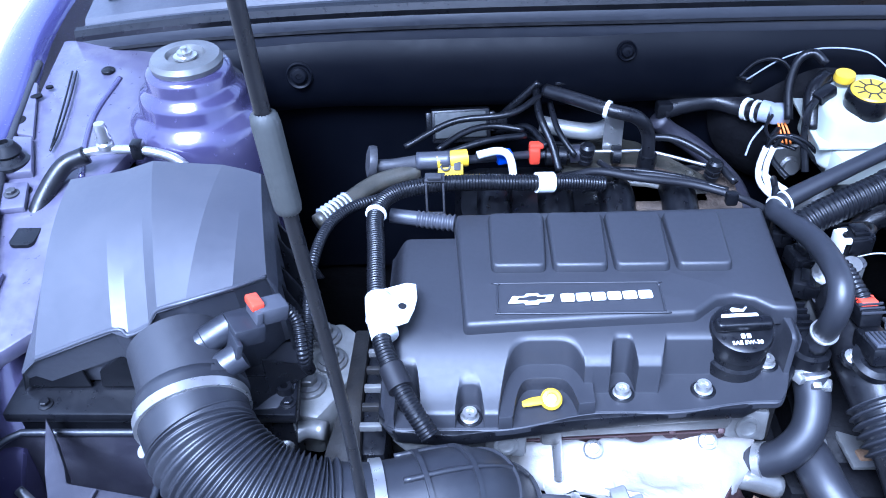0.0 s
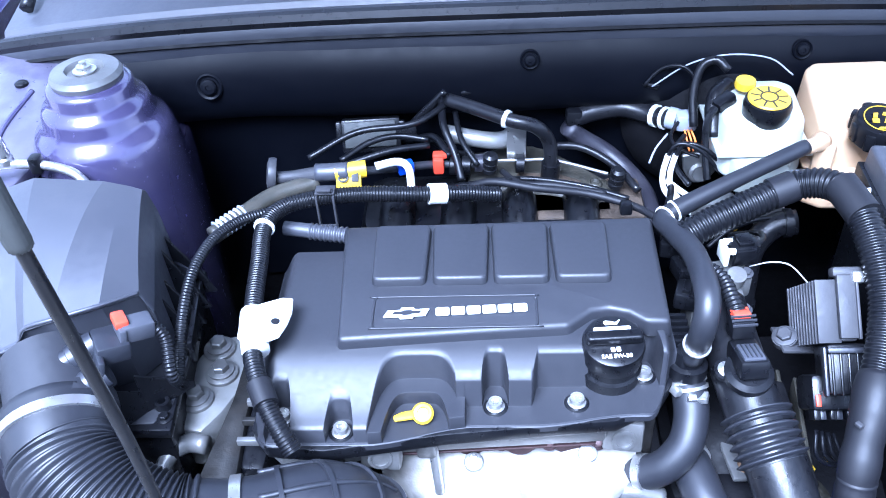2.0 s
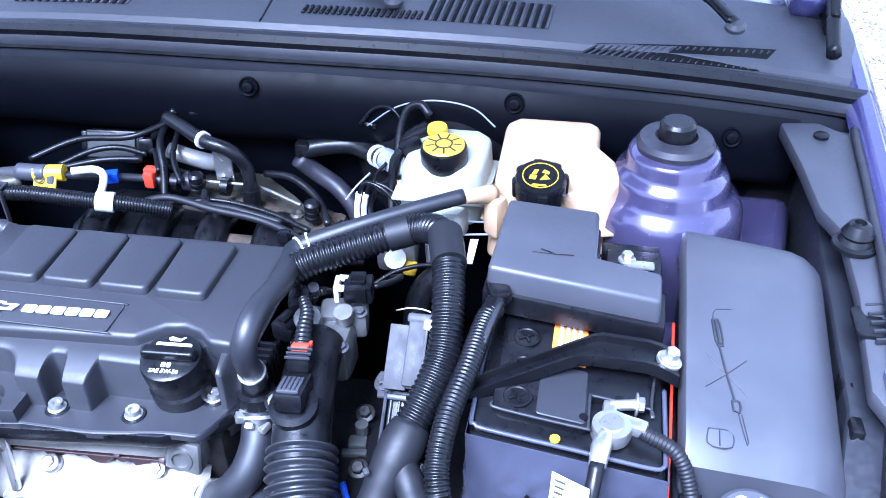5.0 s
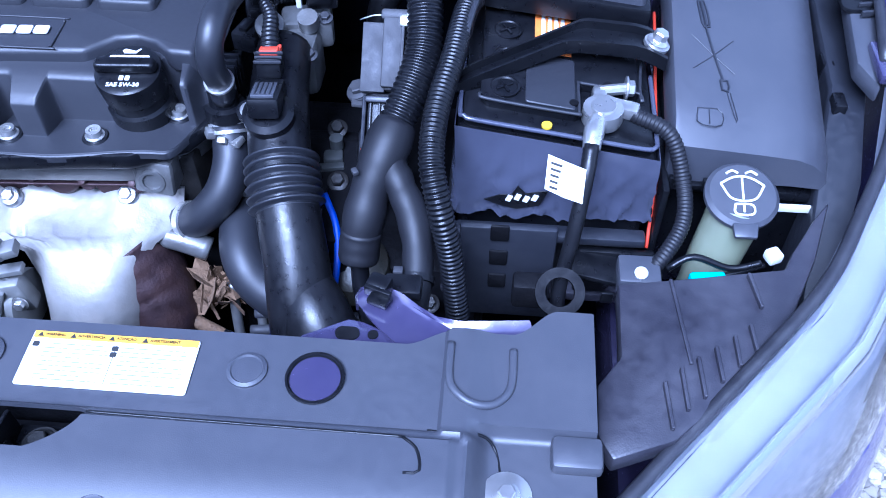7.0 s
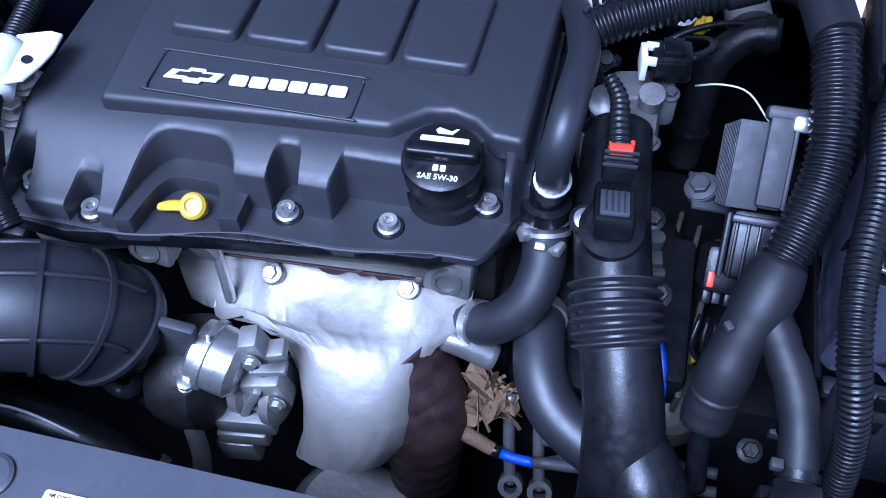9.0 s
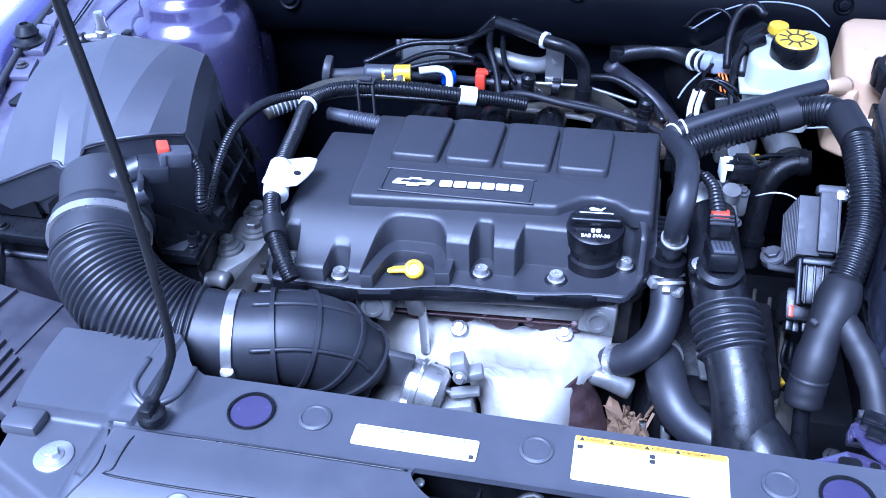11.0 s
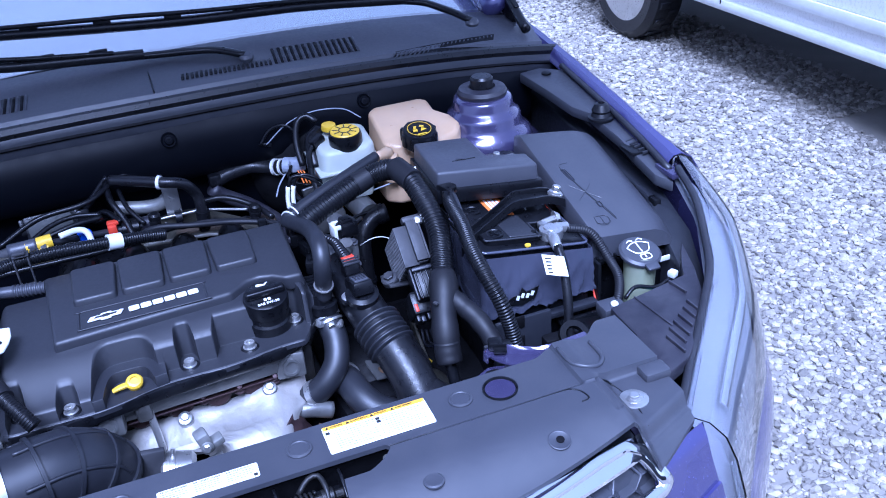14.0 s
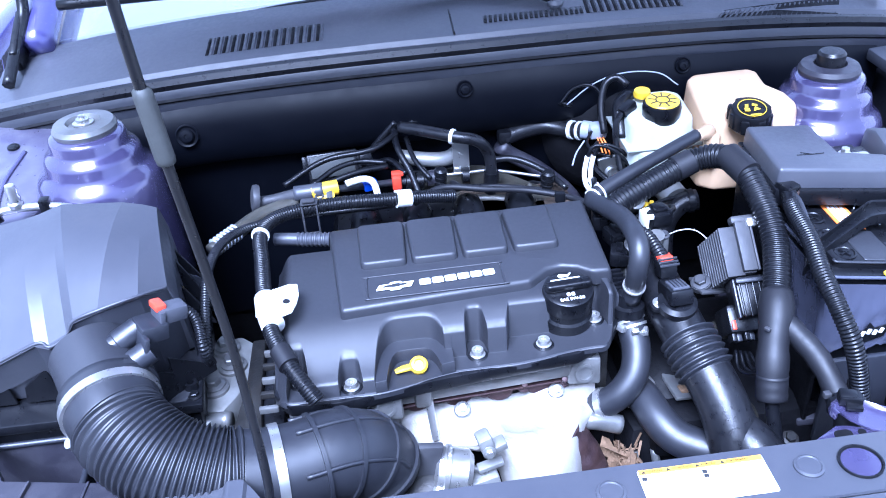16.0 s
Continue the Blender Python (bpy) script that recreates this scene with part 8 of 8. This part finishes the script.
# fuel rail and quick connectors behind the cover
rail = thing("fuel_line", (-0.1, 1.28, 0.82), "dark fuel line with a yellow tag and connectors", "fuel line")
part("rail", tube([(-0.318, 1.256, 0.860), (-0.27, 1.253, 0.864), (-0.22, 1.252, 0.866), (-0.17, 1.278, 0.852), (-0.118, 1.308, 0.836), (-0.05, 1.308, 0.834)], 0.0052, 12), SATIN, rail)
part("end_fitting", joined(lathe([(0.019, -0.004), (0.020, 0), (0.019, 0.005), (0.012, 0.007), (0, 0.007)], (-0.316, 1.258, 0.862), (-1, -0.15, 0.2), 28), tube([(-0.318, 1.256, 0.856), (-0.29, 1.254, 0.860), (-0.262, 1.252, 0.864)], [0.008, 0.0075, 0.009], 14)), MODULE, rail, "dull steel end fitting")
part("dark_sleeve", tube([(-0.262, 1.252, 0.866), (-0.24, 1.251, 0.867), (-0.222, 1.251, 0.868)], 0.011, 14), GREY, rail)
part("yellow_tag", joined(tube([(-0.238, 1.250, 0.867), (-0.219, 1.252, 0.868), (-0.202, 1.255, 0.868)], 0.0105, 14), box((-0.222, 1.243, 0.864), (0.030, 0.003, 0.026), 0.001, (-35, 0, 0))), YELLOW, rail, "yellow warning tag")
part("tag_symbols", joined(lathe([(0.0045, 0), (0.0065, 0), (0.0065, 0.001), (0.0045, 0.001), (0.0045, 0)], (-0.228, 1.2405, 0.866), (0, -0.57, 0.82), 16), box((-0.214, 1.2405, 0.866), (0.008, 0.001, 0.010), 0, (-35, 0, 0))), BLACK_PRINT, rail, sharp=0)
part("white_elbow", tube([(-0.19, 1.252, 0.873), (-0.165, 1.262, 0.872), (-0.152, 1.258, 0.866), (-0.148, 1.235, 0.853), (-0.148, 1.222, 0.845)], 0.0048, 12), WHITE, rail, "white plastic elbow")
part("blue_connector", box((-0.158, 1.28, 0.852), (0.02, 0.014, 0.014), 0.002, (0, 0, 20)), BLUE, rail, "blue connector")
part("red_connector", joined(box((-0.119, 1.308, 0.838), (0.014, 0.022, 0.022), 0.003), box((-0.117, 1.308, 0.850), (0.018, 0.012, 0.006), 0.002)), RED, rail, "red quick connector")
part("steel_rod", tube([(-0.077, 1.311, 0.837), (-0.017, 1.311, 0.837), (0.025, 1.310, 0.836), (0.088, 1.281, 0.834)], 0.0022, 8), STEEL, rail, "thin bare steel rod")
for x in (-0.10, -0.085, -0.018):
    part("collar", lathe([(0.007, -0.006), (0.012, -0.005), (0.012, 0.005), (0.007, 0.006)], (x, 1.306, 0.835), (1, 0, -0.05), 16), BLACK, rail)
part("valve", tube([(-0.075, 1.308, 0.836), (-0.062, 1.309, 0.836), (-0.050, 1.309, 0.836)], 0.0115, 14), DUSTY, rail)
hA = [(-0.105, 1.352, 0.902), (-0.07, 1.325, 0.904), (-0.030, 1.298, 0.903), (0.000, 1.295, 0.895), (0.016, 1.300, 0.872), (0.019, 1.297, 0.845), (0.018, 1.297, 0.812)]
t = loom("breather_hose", "black rubber breather hose with a white tie", hA, 0.0085, "hose", RUBBER, part_name="hose")
band(t, hA, 0.42, 0.009, 0.0025, WHITE, "white_tie", "white cable tie")
band(t, hA, 0.93, 0.0095, 0.012, BLACK, "end_boot")
hB = [(0.055, 1.400, 0.842), (0.085, 1.405, 0.848), (0.12, 1.408, 0.85), (0.150, 1.395, 0.848), (0.172, 1.375, 0.852), (0.188, 1.362, 0.855)]
t = loom("vacuum_hose", "thick black vacuum hose with a grey connector", hB, 0.0125, "hose", RUBBER, part_name="hose")
band(t, hB, 0.76, 0.0128, 0.003, WHITE, "clamp", "pale spring clamp")
band(t, hB, 0.86, 0.0128, 0.002, WHITE, "clamp", "pale spring clamp")
part("connector", joined(box((0.192, 1.36, 0.858), (0.026, 0.022, 0.022), 0.004), lathe([(0.014, -0.006), (0.014, 0.006), (0.010, 0.008)], (0.178, 1.37, 0.855), (1, -0.6, 0), 18)), PALE, t, "pale grey plastic connector")
for k in range(3):
    part("orange_wire", tube([(0.190 + k * 0.004, 1.350, 0.850), (0.192 + k * 0.005, 1.340, 0.842), (0.196 + k * 0.005, 1.335, 0.828)], 0.0014, 6), ORANGE, t, "thin orange wire")
part("t_piece", joined(box((0.056, 1.40, 0.845), (0.022, 0.022, 0.022), 0.005)), BLACK, t)
hC = [(0.048, 1.395, 0.832), (0.065, 1.40, 0.812), (0.10, 1.395, 0.79), (0.13, 1.37, 0.772), (0.146, 1.33, 0.765), (0.150, 1.28, 0.755)]
loom("heater_hose", "grey-black dusty heater hose", hC, 0.0125, "hose", DUSTY, part_name="hose")
wire = [(-0.10, 1.20, 0.86), (-0.06, 1.23, 0.862), (0.0, 1.225, 0.855), (0.06, 1.225, 0.845), (0.11, 1.205, 0.84), (0.135, 1.17, 0.845)]
loom("injector_cable", "thin black taped cable behind the cover", wire, 0.0045, material=TAPE)
wire = [(-0.04, 1.29, 0.835), (-0.02, 1.25, 0.845), (0.02, 1.24, 0.848), (0.08, 1.235, 0.838)]
loom("injector_cable", "thin black taped cable behind the cover", wire, 0.004, material=TAPE)
inl = thing("intake_manifold", (-0.04, 1.28, 0.66), "dusty black plastic intake manifold behind the engine", "intake manifold")
part("plenum", box((-0.05, 1.29, 0.74), (0.34, 0.13, 0.12), 0.03), BLACK, inl)
for i in range(4):
    part("runner", tube([(-0.17 + i * 0.075, 1.205, 0.775), (-0.17 + i * 0.075, 1.24, 0.795), (-0.17 + i * 0.075, 1.27, 0.80), (-0.17 + i * 0.075, 1.32, 0.77)], 0.022, 14), BLACK, inl)
part("soundfoam", box((0.06, 1.285, 0.785), (0.15, 0.09, 0.03), 0.012), DIRT, inl, "dirty brown foam")
part("casting", prism([(-0.085, 1.300), (-0.080, 1.372), (-0.030, 1.385), (0.0, 1.392), (0.020, 1.368), (0.060, 1.345), (0.105, 1.305), (0.118, 1.262), (0.100, 1.255), (0.020, 1.285)], 0.770, lambda x, y: 0.800 + 0.006 * math.sin(x * 60) + 0.10 * (y - 1.30), 0.006), OLIVE, inl, "oily olive-grey casting")
part("casting_shelf", prism([(-0.03, 1.300), (-0.02, 1.322), (0.03, 1.318), (0.060, 1.300), (0.055, 1.288)], 0.800, 0.812, 0.003), DIRT, inl, "brown-stained shelf")
for x, y in ((0.035, 1.335), (0.075, 1.300), (-0.05, 1.345)):
    part("casting_lug", lathe([(0.009, 0), (0.009, 0.008), (0.006, 0.010), (0.0035, 0.006), (0, 0.006)], (x, y, 0.800), (0, -0.1, 1), 16), OLIVE, inl)
vp = thing("vent_pipe", (-0.31, 1.20, 0.84), "translucent olive-grey plastic vent pipe with white ribs", "pipe")
part("pipe", tube([(-0.371, 1.161, 0.845), (-0.343, 1.190, 0.850), (-0.313, 1.223, 0.853), (-0.285, 1.240, 0.853), (-0.261, 1.251, 0.853)], 0.0105, 14), OLIVE, vp)
part("ribbed_end", tube([(-0.366, 1.168, 0.847), (-0.352, 1.182, 0.849), (-0.338, 1.196, 0.851)], 0.0125, 14, rib=0.006, depth=0.003), PALE, vp, "pale ribbed end")
jp = thing("injector_plug", (-0.26, 1.165, 0.84), "dark grey ribbed plug at the back of the engine cover", "connector")
part("body", tube([(-0.289, 1.172, 0.846), (-0.270, 1.168, 0.846), (-0.256, 1.165, 0.846)], 0.0085, 14), GREY, jp)
part("ribbed_sleeve", tube([(-0.258, 1.165, 0.846), (-0.240, 1.161, 0.846), (-0.216, 1.156, 0.846)], 0.0100, 14, rib=0.006, depth=0.0022), GREY, jp)
mp = thing("metal_pipe", (-0.06, 1.34, 0.84), "bare aluminium pipe elbow with bracket", "pipe")
part("pipe", tube([(-0.11, 1.35, 0.855), (-0.07, 1.345, 0.848), (-0.04, 1.335, 0.852), (-0.02, 1.325, 0.87)], 0.011, 14), CAST, mp)
part("bracket", box((-0.022, 1.318, 0.862), (0.024, 0.004, 0.05), 0.001), STEEL, mp)
ecu = thing("solenoid_box", (-0.21, 1.42, 0.80), "grey metal solenoid box under the firewall pad", "control unit")
part("casing", box((-0.212, 1.392, 0.830), (0.078, 0.024, 0.044), 0.003, (-24, 0, 4)), BLACK, ecu)
part("pale_face", box((-0.212, 1.3815, 0.837), (0.068, 0.008, 0.034), 0.0015, (-24, 0, 4)), FOAM, ecu, "pale dusty metal face")
for x in (-0.254, -0.170):
    part("ear", box((x, 1.388, 0.838), (0.008, 0.014, 0.026), 0.002, (-24, 0, 4)), BLACK, ecu)
part("connector", box((-0.162, 1.385, 0.840), (0.020, 0.018, 0.018), 0.003, (-20, 0, 15)), BLACK, ecu)
for pts, r in (([(-0.165, 1.40, 0.828), (-0.150, 1.39, 0.852), (-0.130, 1.385, 0.875), (-0.110, 1.385, 0.896)], 0.0055), ([(-0.170, 1.395, 0.818), (-0.150, 1.365, 0.838), (-0.125, 1.340, 0.856), (-0.105, 1.305, 0.850)], 0.0045),
               ([(-0.115, 1.375, 0.890), (-0.112, 1.335, 0.876), (-0.098, 1.305, 0.852), (-0.09, 1.28, 0.83)], 0.0050), ([(-0.098, 1.36, 0.880), (-0.090, 1.32, 0.864), (-0.070, 1.29, 0.844)], 0.0038),
               ([(-0.155, 1.40, 0.815), (-0.130, 1.375, 0.826), (-0.110, 1.345, 0.832), (-0.075, 1.325, 0.838)], 0.0036), ([(-0.24, 1.30, 0.850), (-0.205, 1.325, 0.860), (-0.17, 1.335, 0.862), (-0.13, 1.33, 0.858)], 0.0042)):
    part("cable", tube(pts, r, 8), BLACK, ecu)
for pts in ([(-0.09, 1.385, 0.893), (0.0, 1.39, 0.902), (0.10, 1.395, 0.902), (0.16, 1.39, 0.89)], [(-0.28, 1.30, 0.855), (-0.22, 1.325, 0.875), (-0.15, 1.33, 0.882), (-0.11, 1.36, 0.89)], [(-0.25, 1.28, 0.85), (-0.18, 1.30, 0.862), (-0.13, 1.315, 0.86)]):
    loom("thin_pipe", "thin black pipe behind the engine", pts, 0.0042, "pipe")
cn = thing("engine_connectors", (0.16, 1.10, 0.82), "black connectors beside the engine cover, one with white clip", "connector")
for x, y, z, a in ((0.142, 1.165, 0.838, 25), (0.138, 1.135, 0.842, -10), (0.147, 1.098, 0.838, 15), (0.144, 1.066, 0.830, -18)):
    part("plug", joined(box((x, y, z), (0.022, 0.028, 0.020), 0.003, (0, 0, a)), box((x + 0.004, y - 0.014, z + 0.002), (0.015, 0.006, 0.012), 0.001, (0, 0, a)), box((x, y, z + 0.012), (0.008, 0.018, 0.005), 0.001, (0, 0, a))), BLACK, cn)
    part("boot", tube([(x + 0.008, y + 0.012, z), (x + 0.018, y + 0.024, z - 0.004), (x + 0.020, y + 0.04, z - 0.02)], 0.0055, 10, rib=0.004, depth=0.0012), RUBBER, cn)
part("steel_stub", joined(lathe([(0.009, 0), (0.009, 0.012), (0.006, 0.014), (0.006, 0.022), (0, 0.022)], (0.152, 1.120, 0.828), (0.3, -0.4, 0.85), 16), hexbolt((0.155, 1.084, 0.822), 0.006, 0.008, (0.2, -0.3, 0.9))), MODULE, cn, "dull steel stub")
for i in range(5):
    part("rib", box((0.128, 1.005 + i * 0.009, 0.812), (0.024, 0.004, 0.03), 0.001), BLACK, cn)
part("plug", joined(box((0.208, 1.112, 0.850), (0.030, 0.024, 0.024), 0.003, (0, 0, 8)), box((0.208, 1.099, 0.853), (0.022, 0.004, 0.016), 0.001, (0, 0, 8)), box((0.208, 1.112, 0.864), (0.016, 0.018, 0.005), 0.001, (0, 0, 8))), BLACK, cn)
part("plug_wire", tube([(0.222, 1.118, 0.850), (0.236, 1.135, 0.845), (0.240, 1.165, 0.83), (0.22, 1.20, 0.80)], 0.0035, 8), BLACK, cn)
part("white_clip", joined(box((0.187, 1.106, 0.852), (0.005, 0.022, 0.020), 0.001, (0, 0, 8)), box((0.192, 1.115, 0.860), (0.010, 0.005, 0.006), 0.001), box((0.192, 1.098, 0.860), (0.010, 0.005, 0.006), 0.001)), WHITE, cn, "white retaining clip")
ah = [(0.300, 1.215, 0.805), (0.275, 1.215, 0.80), (0.252, 1.205, 0.775), (0.246, 1.19, 0.73), (0.245, 1.18, 0.67)]
t = loom("vent_hose", "wide black rubber hose at the gearbox", ah, 0.015, "hose", RUBBER, part_name="hose")
for u in (0.06, 0.80):
    band(t, ah, u, 0.0152, 0.004, BLACK, "clamp")

# small lines, clips and boots behind and beside the engine
for pts, r, m_, lab in (([(-0.33, 1.215, 0.835), (-0.28, 1.225, 0.845), (-0.20, 1.222, 0.848), (-0.12, 1.228, 0.846), (-0.02, 1.262, 0.842)], 0.0042, BLACK, "thin black cable behind the engine cover"),
                        ([(-0.16, 1.235, 0.838), (-0.09, 1.262, 0.835), (-0.02, 1.278, 0.832), (0.05, 1.268, 0.828), (0.11, 1.245, 0.822)], 0.0036, BLACK, "thin black cable behind the engine cover"),
                        ([(0.02, 1.345, 0.835), (0.06, 1.335, 0.838), (0.10, 1.31, 0.826), (0.125, 1.27, 0.815)], 0.0048, RUBBER, "thin black cable behind the engine cover"),
                        ([(0.155, 1.235, 0.845), (0.148, 1.205, 0.852), (0.142, 1.18, 0.85), (0.150, 1.15, 0.835)], 0.0040, BLACK, "thin black cable behind the engine cover"),
                        ([(0.19, 1.345, 0.845), (0.175, 1.325, 0.838), (0.172, 1.295, 0.832), (0.185, 1.27, 0.822)], 0.0035, BLACK, "thin black cable below the brake tank"),
                        ([(0.30, 1.215, 0.80), (0.265, 1.215, 0.812), (0.225, 1.205, 0.806), (0.195, 1.19, 0.79)], 0.0030, BLACK, "thin black cable below the brake tank")):
    loom("engine_cable", lab, pts, r, "cable", m_, part_name="cable")
boots = thing("cable_boots", (0.03, 1.28, 0.83), "black ribbed connector boots on the fuel line", "connector")
for x, y, z in ((0.018, 1.297, 0.822), (0.100, 1.286, 0.826), (-0.055, 1.302, 0.842)):
    part("boot", lathe([(0.006, -0.016), (0.0095, -0.014), (0.0095, -0.009), (0.0075, -0.008), (0.0095, -0.006), (0.0095, -0.001), (0.0075, 0), (0.0095, 0.002), (0.0095, 0.009), (0.006, 0.012)], (x, y, z), (0.1, -0.1, 1), 16), BLACK, boots)
clipb = thing("pipe_clip", (0.098, 1.19, 0.85), "small black pipe clip at the cover edge", "clip")
part("clip", box((0.098, 1.196, 0.846), (0.014, 0.012, 0.016), 0.003), BLACK, clipb)

for pts, r, m_, lab in (([(0.205, 1.365, 0.905), (0.185, 1.375, 0.925), (0.160, 1.385, 0.918), (0.140, 1.385, 0.895)], 0.0022, BLACK, "thin black wire beside the brake tank"),
                        ([(0.182, 1.352, 0.862), (0.170, 1.335, 0.852), (0.176, 1.315, 0.846), (0.200, 1.30, 0.842)], 0.0022, BLACK, "thin black wire beside the brake tank"),
                        ([(0.235, 1.155, 0.79), (0.255, 1.150, 0.80), (0.278, 1.150, 0.795), (0.300, 1.140, 0.775)], 0.0008, WHITE, "thin white wire at the gearbox")):
    loom("wire", lab, pts, r, "wire", m_, part_name="wire")
tagp = thing("paper_tag", (0.330, 1.12, 0.90), "small white paper tag stuck beside the fuse cover", "tag")
part("sheet", thick(loft([[(0.322, 1.132, 0.912), (0.330, 1.130, 0.914)], [(0.320, 1.112, 0.896), (0.327, 1.110, 0.898)]]), 0.0006), PAPER, tagp)
yc = thing("yellow_plug", (0.233, 1.236, 0.788), "small yellow plastic plug below the hoses", "plug")
part("plug", joined(box((0.233, 1.236, 0.788), (0.016, 0.014, 0.014), 0.003, (10, 20, 15)), box((0.240, 1.230, 0.796), (0.006, 0.008, 0.010), 0.001)), YELLOW, yc)
for pts, r in (([(0.150, 1.382, 0.895), (0.190, 1.380, 0.925), (0.235, 1.378, 0.938), (0.285, 1.372, 0.935), (0.315, 1.365, 0.915)], 0.0010), ([(0.243, 1.272, 0.820), (0.275, 1.268, 0.838), (0.318, 1.262, 0.846)], 0.0012), ([(0.255, 1.270, 0.812), (0.29, 1.262, 0.825), (0.330, 1.255, 0.835)], 0.0012), ([(0.165, 1.330, 0.858), (0.150, 1.318, 0.845), (0.140, 1.300, 0.835)], 0.0013)):
    loom("bowden_wire", "thin pale wire near the brake tank", pts, r, "wire", PALE, part_name="wire")
# ---- yard: van and loose stones ----
van = thing("van", (2.9, 2.8, 0.0), "white van parked on the gravel beside the car", "van")
VAN_PAINT = mat("white_van_paint", (0.78, 0.79, 0.80), 0.3, 0, 0.05, 90, 3, 0.02, 400, coat=0.6, dust=0.06)
rows = []
for i in range(41):
    y = 0.3 + 4.9 * i / 40
    arch_ = 0.0
    d = abs(y - 4.05)
    if d < 0.40:
        arch_ = math.sqrt(0.40 ** 2 - d ** 2) + 0.06
    zb = max(0.34, arch_ + 0.26 if arch_ else 0.34)
    rows.append([(2.52, y, zb), (2.50, y, zb + 0.06), (2.49, y, 0.75), (2.48, y, 0.95), (2.50, y, 1.2), (2.56, y, 1.9), (2.70, y, 2.0)])
part("body_side", thick(loft(rows), 0.004), VAN_PAINT, van)
part("sill", box((2.515, 2.05, 0.345), (0.05, 3.1, 0.05), 0.015), WHITE, van)
part("rub_strip", box((2.487, 2.05, 0.46), (0.012, 3.1, 0.05), 0.004), WHITE, van)
for y in (1.9, 3.25):
    part("door_seam", box((2.4905, y, 0.75), (0.004, 0.006, 0.80), 0), BLACK, van, sharp=0)
part("underbody", box((3.2, 2.7, 0.40), (1.2, 4.8, 0.2), 0.02), SHADOW, van)
part("cabin", box((3.2, 2.75, 1.2), (1.3, 4.8, 1.4), 0.1), VAN_PAINT, van)
wheel = part("wheel", lathe([(0.232, -0.09), (0.29, -0.095), (0.325, -0.07), (0.33, 0.0), (0.325, 0.07), (0.29, 0.095), (0.232, 0.09), (0.232, -0.09)], (2.565, 4.05, 0.33), (1, 0, 0), 48), RUBBER, van, "black tyre")
part("rim", lathe([(0.236, -0.088), (0.230, -0.075), (0.19, -0.055), (0.10, -0.055), (0.075, -0.085), (0.05, -0.092), (0, -0.094)], (2.565, 4.05, 0.33), (1, 0, 0), 48), STEEL, wheel, "plain steel rim")
# black discs on the rim for the shade in its holes
for k in range(10):
    a = 2 * math.pi * k / 10
    part("rim_hole", lathe([(0.020, -0.003), (0.020, 0.003), (0.016, 0.004), (0, 0.004)], (2.508, 4.05 + 0.145 * math.cos(a), 0.33 + 0.145 * math.sin(a)), (-1, 0, 0), 14), SHADOW, wheel)
for k in range(40):
    a = 2 * math.pi * k / 40
    part("tread_block", box((2.565 + 0.03 * (k % 2 * 2 - 1), 4.05 + 0.330 * math.cos(a), 0.33 + 0.330 * math.sin(a)), (0.055, 0.010, 0.034), 0.002, (math.degrees(a), 0, 0)), RUBBER, wheel)

# loose stones lying over the yard
STONE = mat("mixed_pale_stones", (0.265, 0.243, 0.205), 0.85, 0, 0.45, 160, 26, 0.4, 300)
nt = STONE.node_tree
geo = nt.nodes.new("ShaderNodeNewGeometry")
hue = nt.nodes.new("ShaderNodeHueSaturation")
mr = nt.nodes.new("ShaderNodeMapRange")
mr.inputs["To Min"].default_value, mr.inputs["To Max"].default_value = 0.45, 1.35
nt.links.new(geo.outputs["Random Per Island"], mr.inputs["Value"])
nt.links.new(mr.outputs["Result"], hue.inputs["Value"])
bs = nt.nodes["Principled BSDF"]
src_ = bs.inputs["Base Color"].links[0].from_socket
nt.links.new(src_, hue.inputs["Color"])
nt.links.new(hue.outputs["Color"], bs.inputs["Base Color"])
rng = np.random.default_rng(7)
ico = bmesh.new()
bmesh.ops.create_icosphere(ico, subdivisions=1, radius=1)
base_v = np.array([v.co[:] for v in ico.verts])
base_f = np.array([[v.index for v in f.verts] for f in ico.faces])
ico.free()


def stones(x0, x1, y0, y1, n, lo, hi):
    c = np.stack([rng.uniform(x0, x1, n), rng.uniform(y0, y1, n)], 1)
    s = lo + (hi - lo) * rng.random(n) ** 2.2
    v = np.repeat(base_v[None], n, 0) * (1 + rng.uniform(-0.28, 0.28, (n, len(base_v), 1)))
    v *= (s[:, None] * np.stack([np.ones(n), rng.uniform(0.55, 1.0, n), rng.uniform(0.45, 0.75, n)], 1))[:, None, :]
    a = rng.uniform(0, 6.3, n)
    ca, sa = np.cos(a)[:, None], np.sin(a)[:, None]
    x = v[..., 0] * ca - v[..., 1] * sa + c[:, :1]
    y = v[..., 0] * sa + v[..., 1] * ca + c[:, 1:]
    z = v[..., 2] + s[:, None] * rng.uniform(0.0, 0.5, (n, 1))
    return np.stack([x, y, z], -1)


sets = [stones(0.80, 2.6, -0.2, 2.6, 36000, 0.0055, 0.017), stones(0.80, 3.0, 2.6, 5.4, 24000, 0.007, 0.019), stones(-2.0, -0.78, 0.6, 3.2, 6000, 0.008, 0.020), stones(-1.0, 1.6, -1.5, 0.5, 4000, 0.009, 0.022)]
allv = np.concatenate(sets)
n = len(allv)
faces = (base_f[None] + (np.arange(n) * len(base_v))[:, None, None]).reshape(-1, 3)
me = bpy.data.meshes.new("gravel")
me.from_pydata(allv.reshape(-1, 3).tolist(), [], faces.tolist())
me.materials.append(STONE)
tagged(new("gravel", me), "loose pale grey and tan crushed stones", "gravel", kind="stuff")
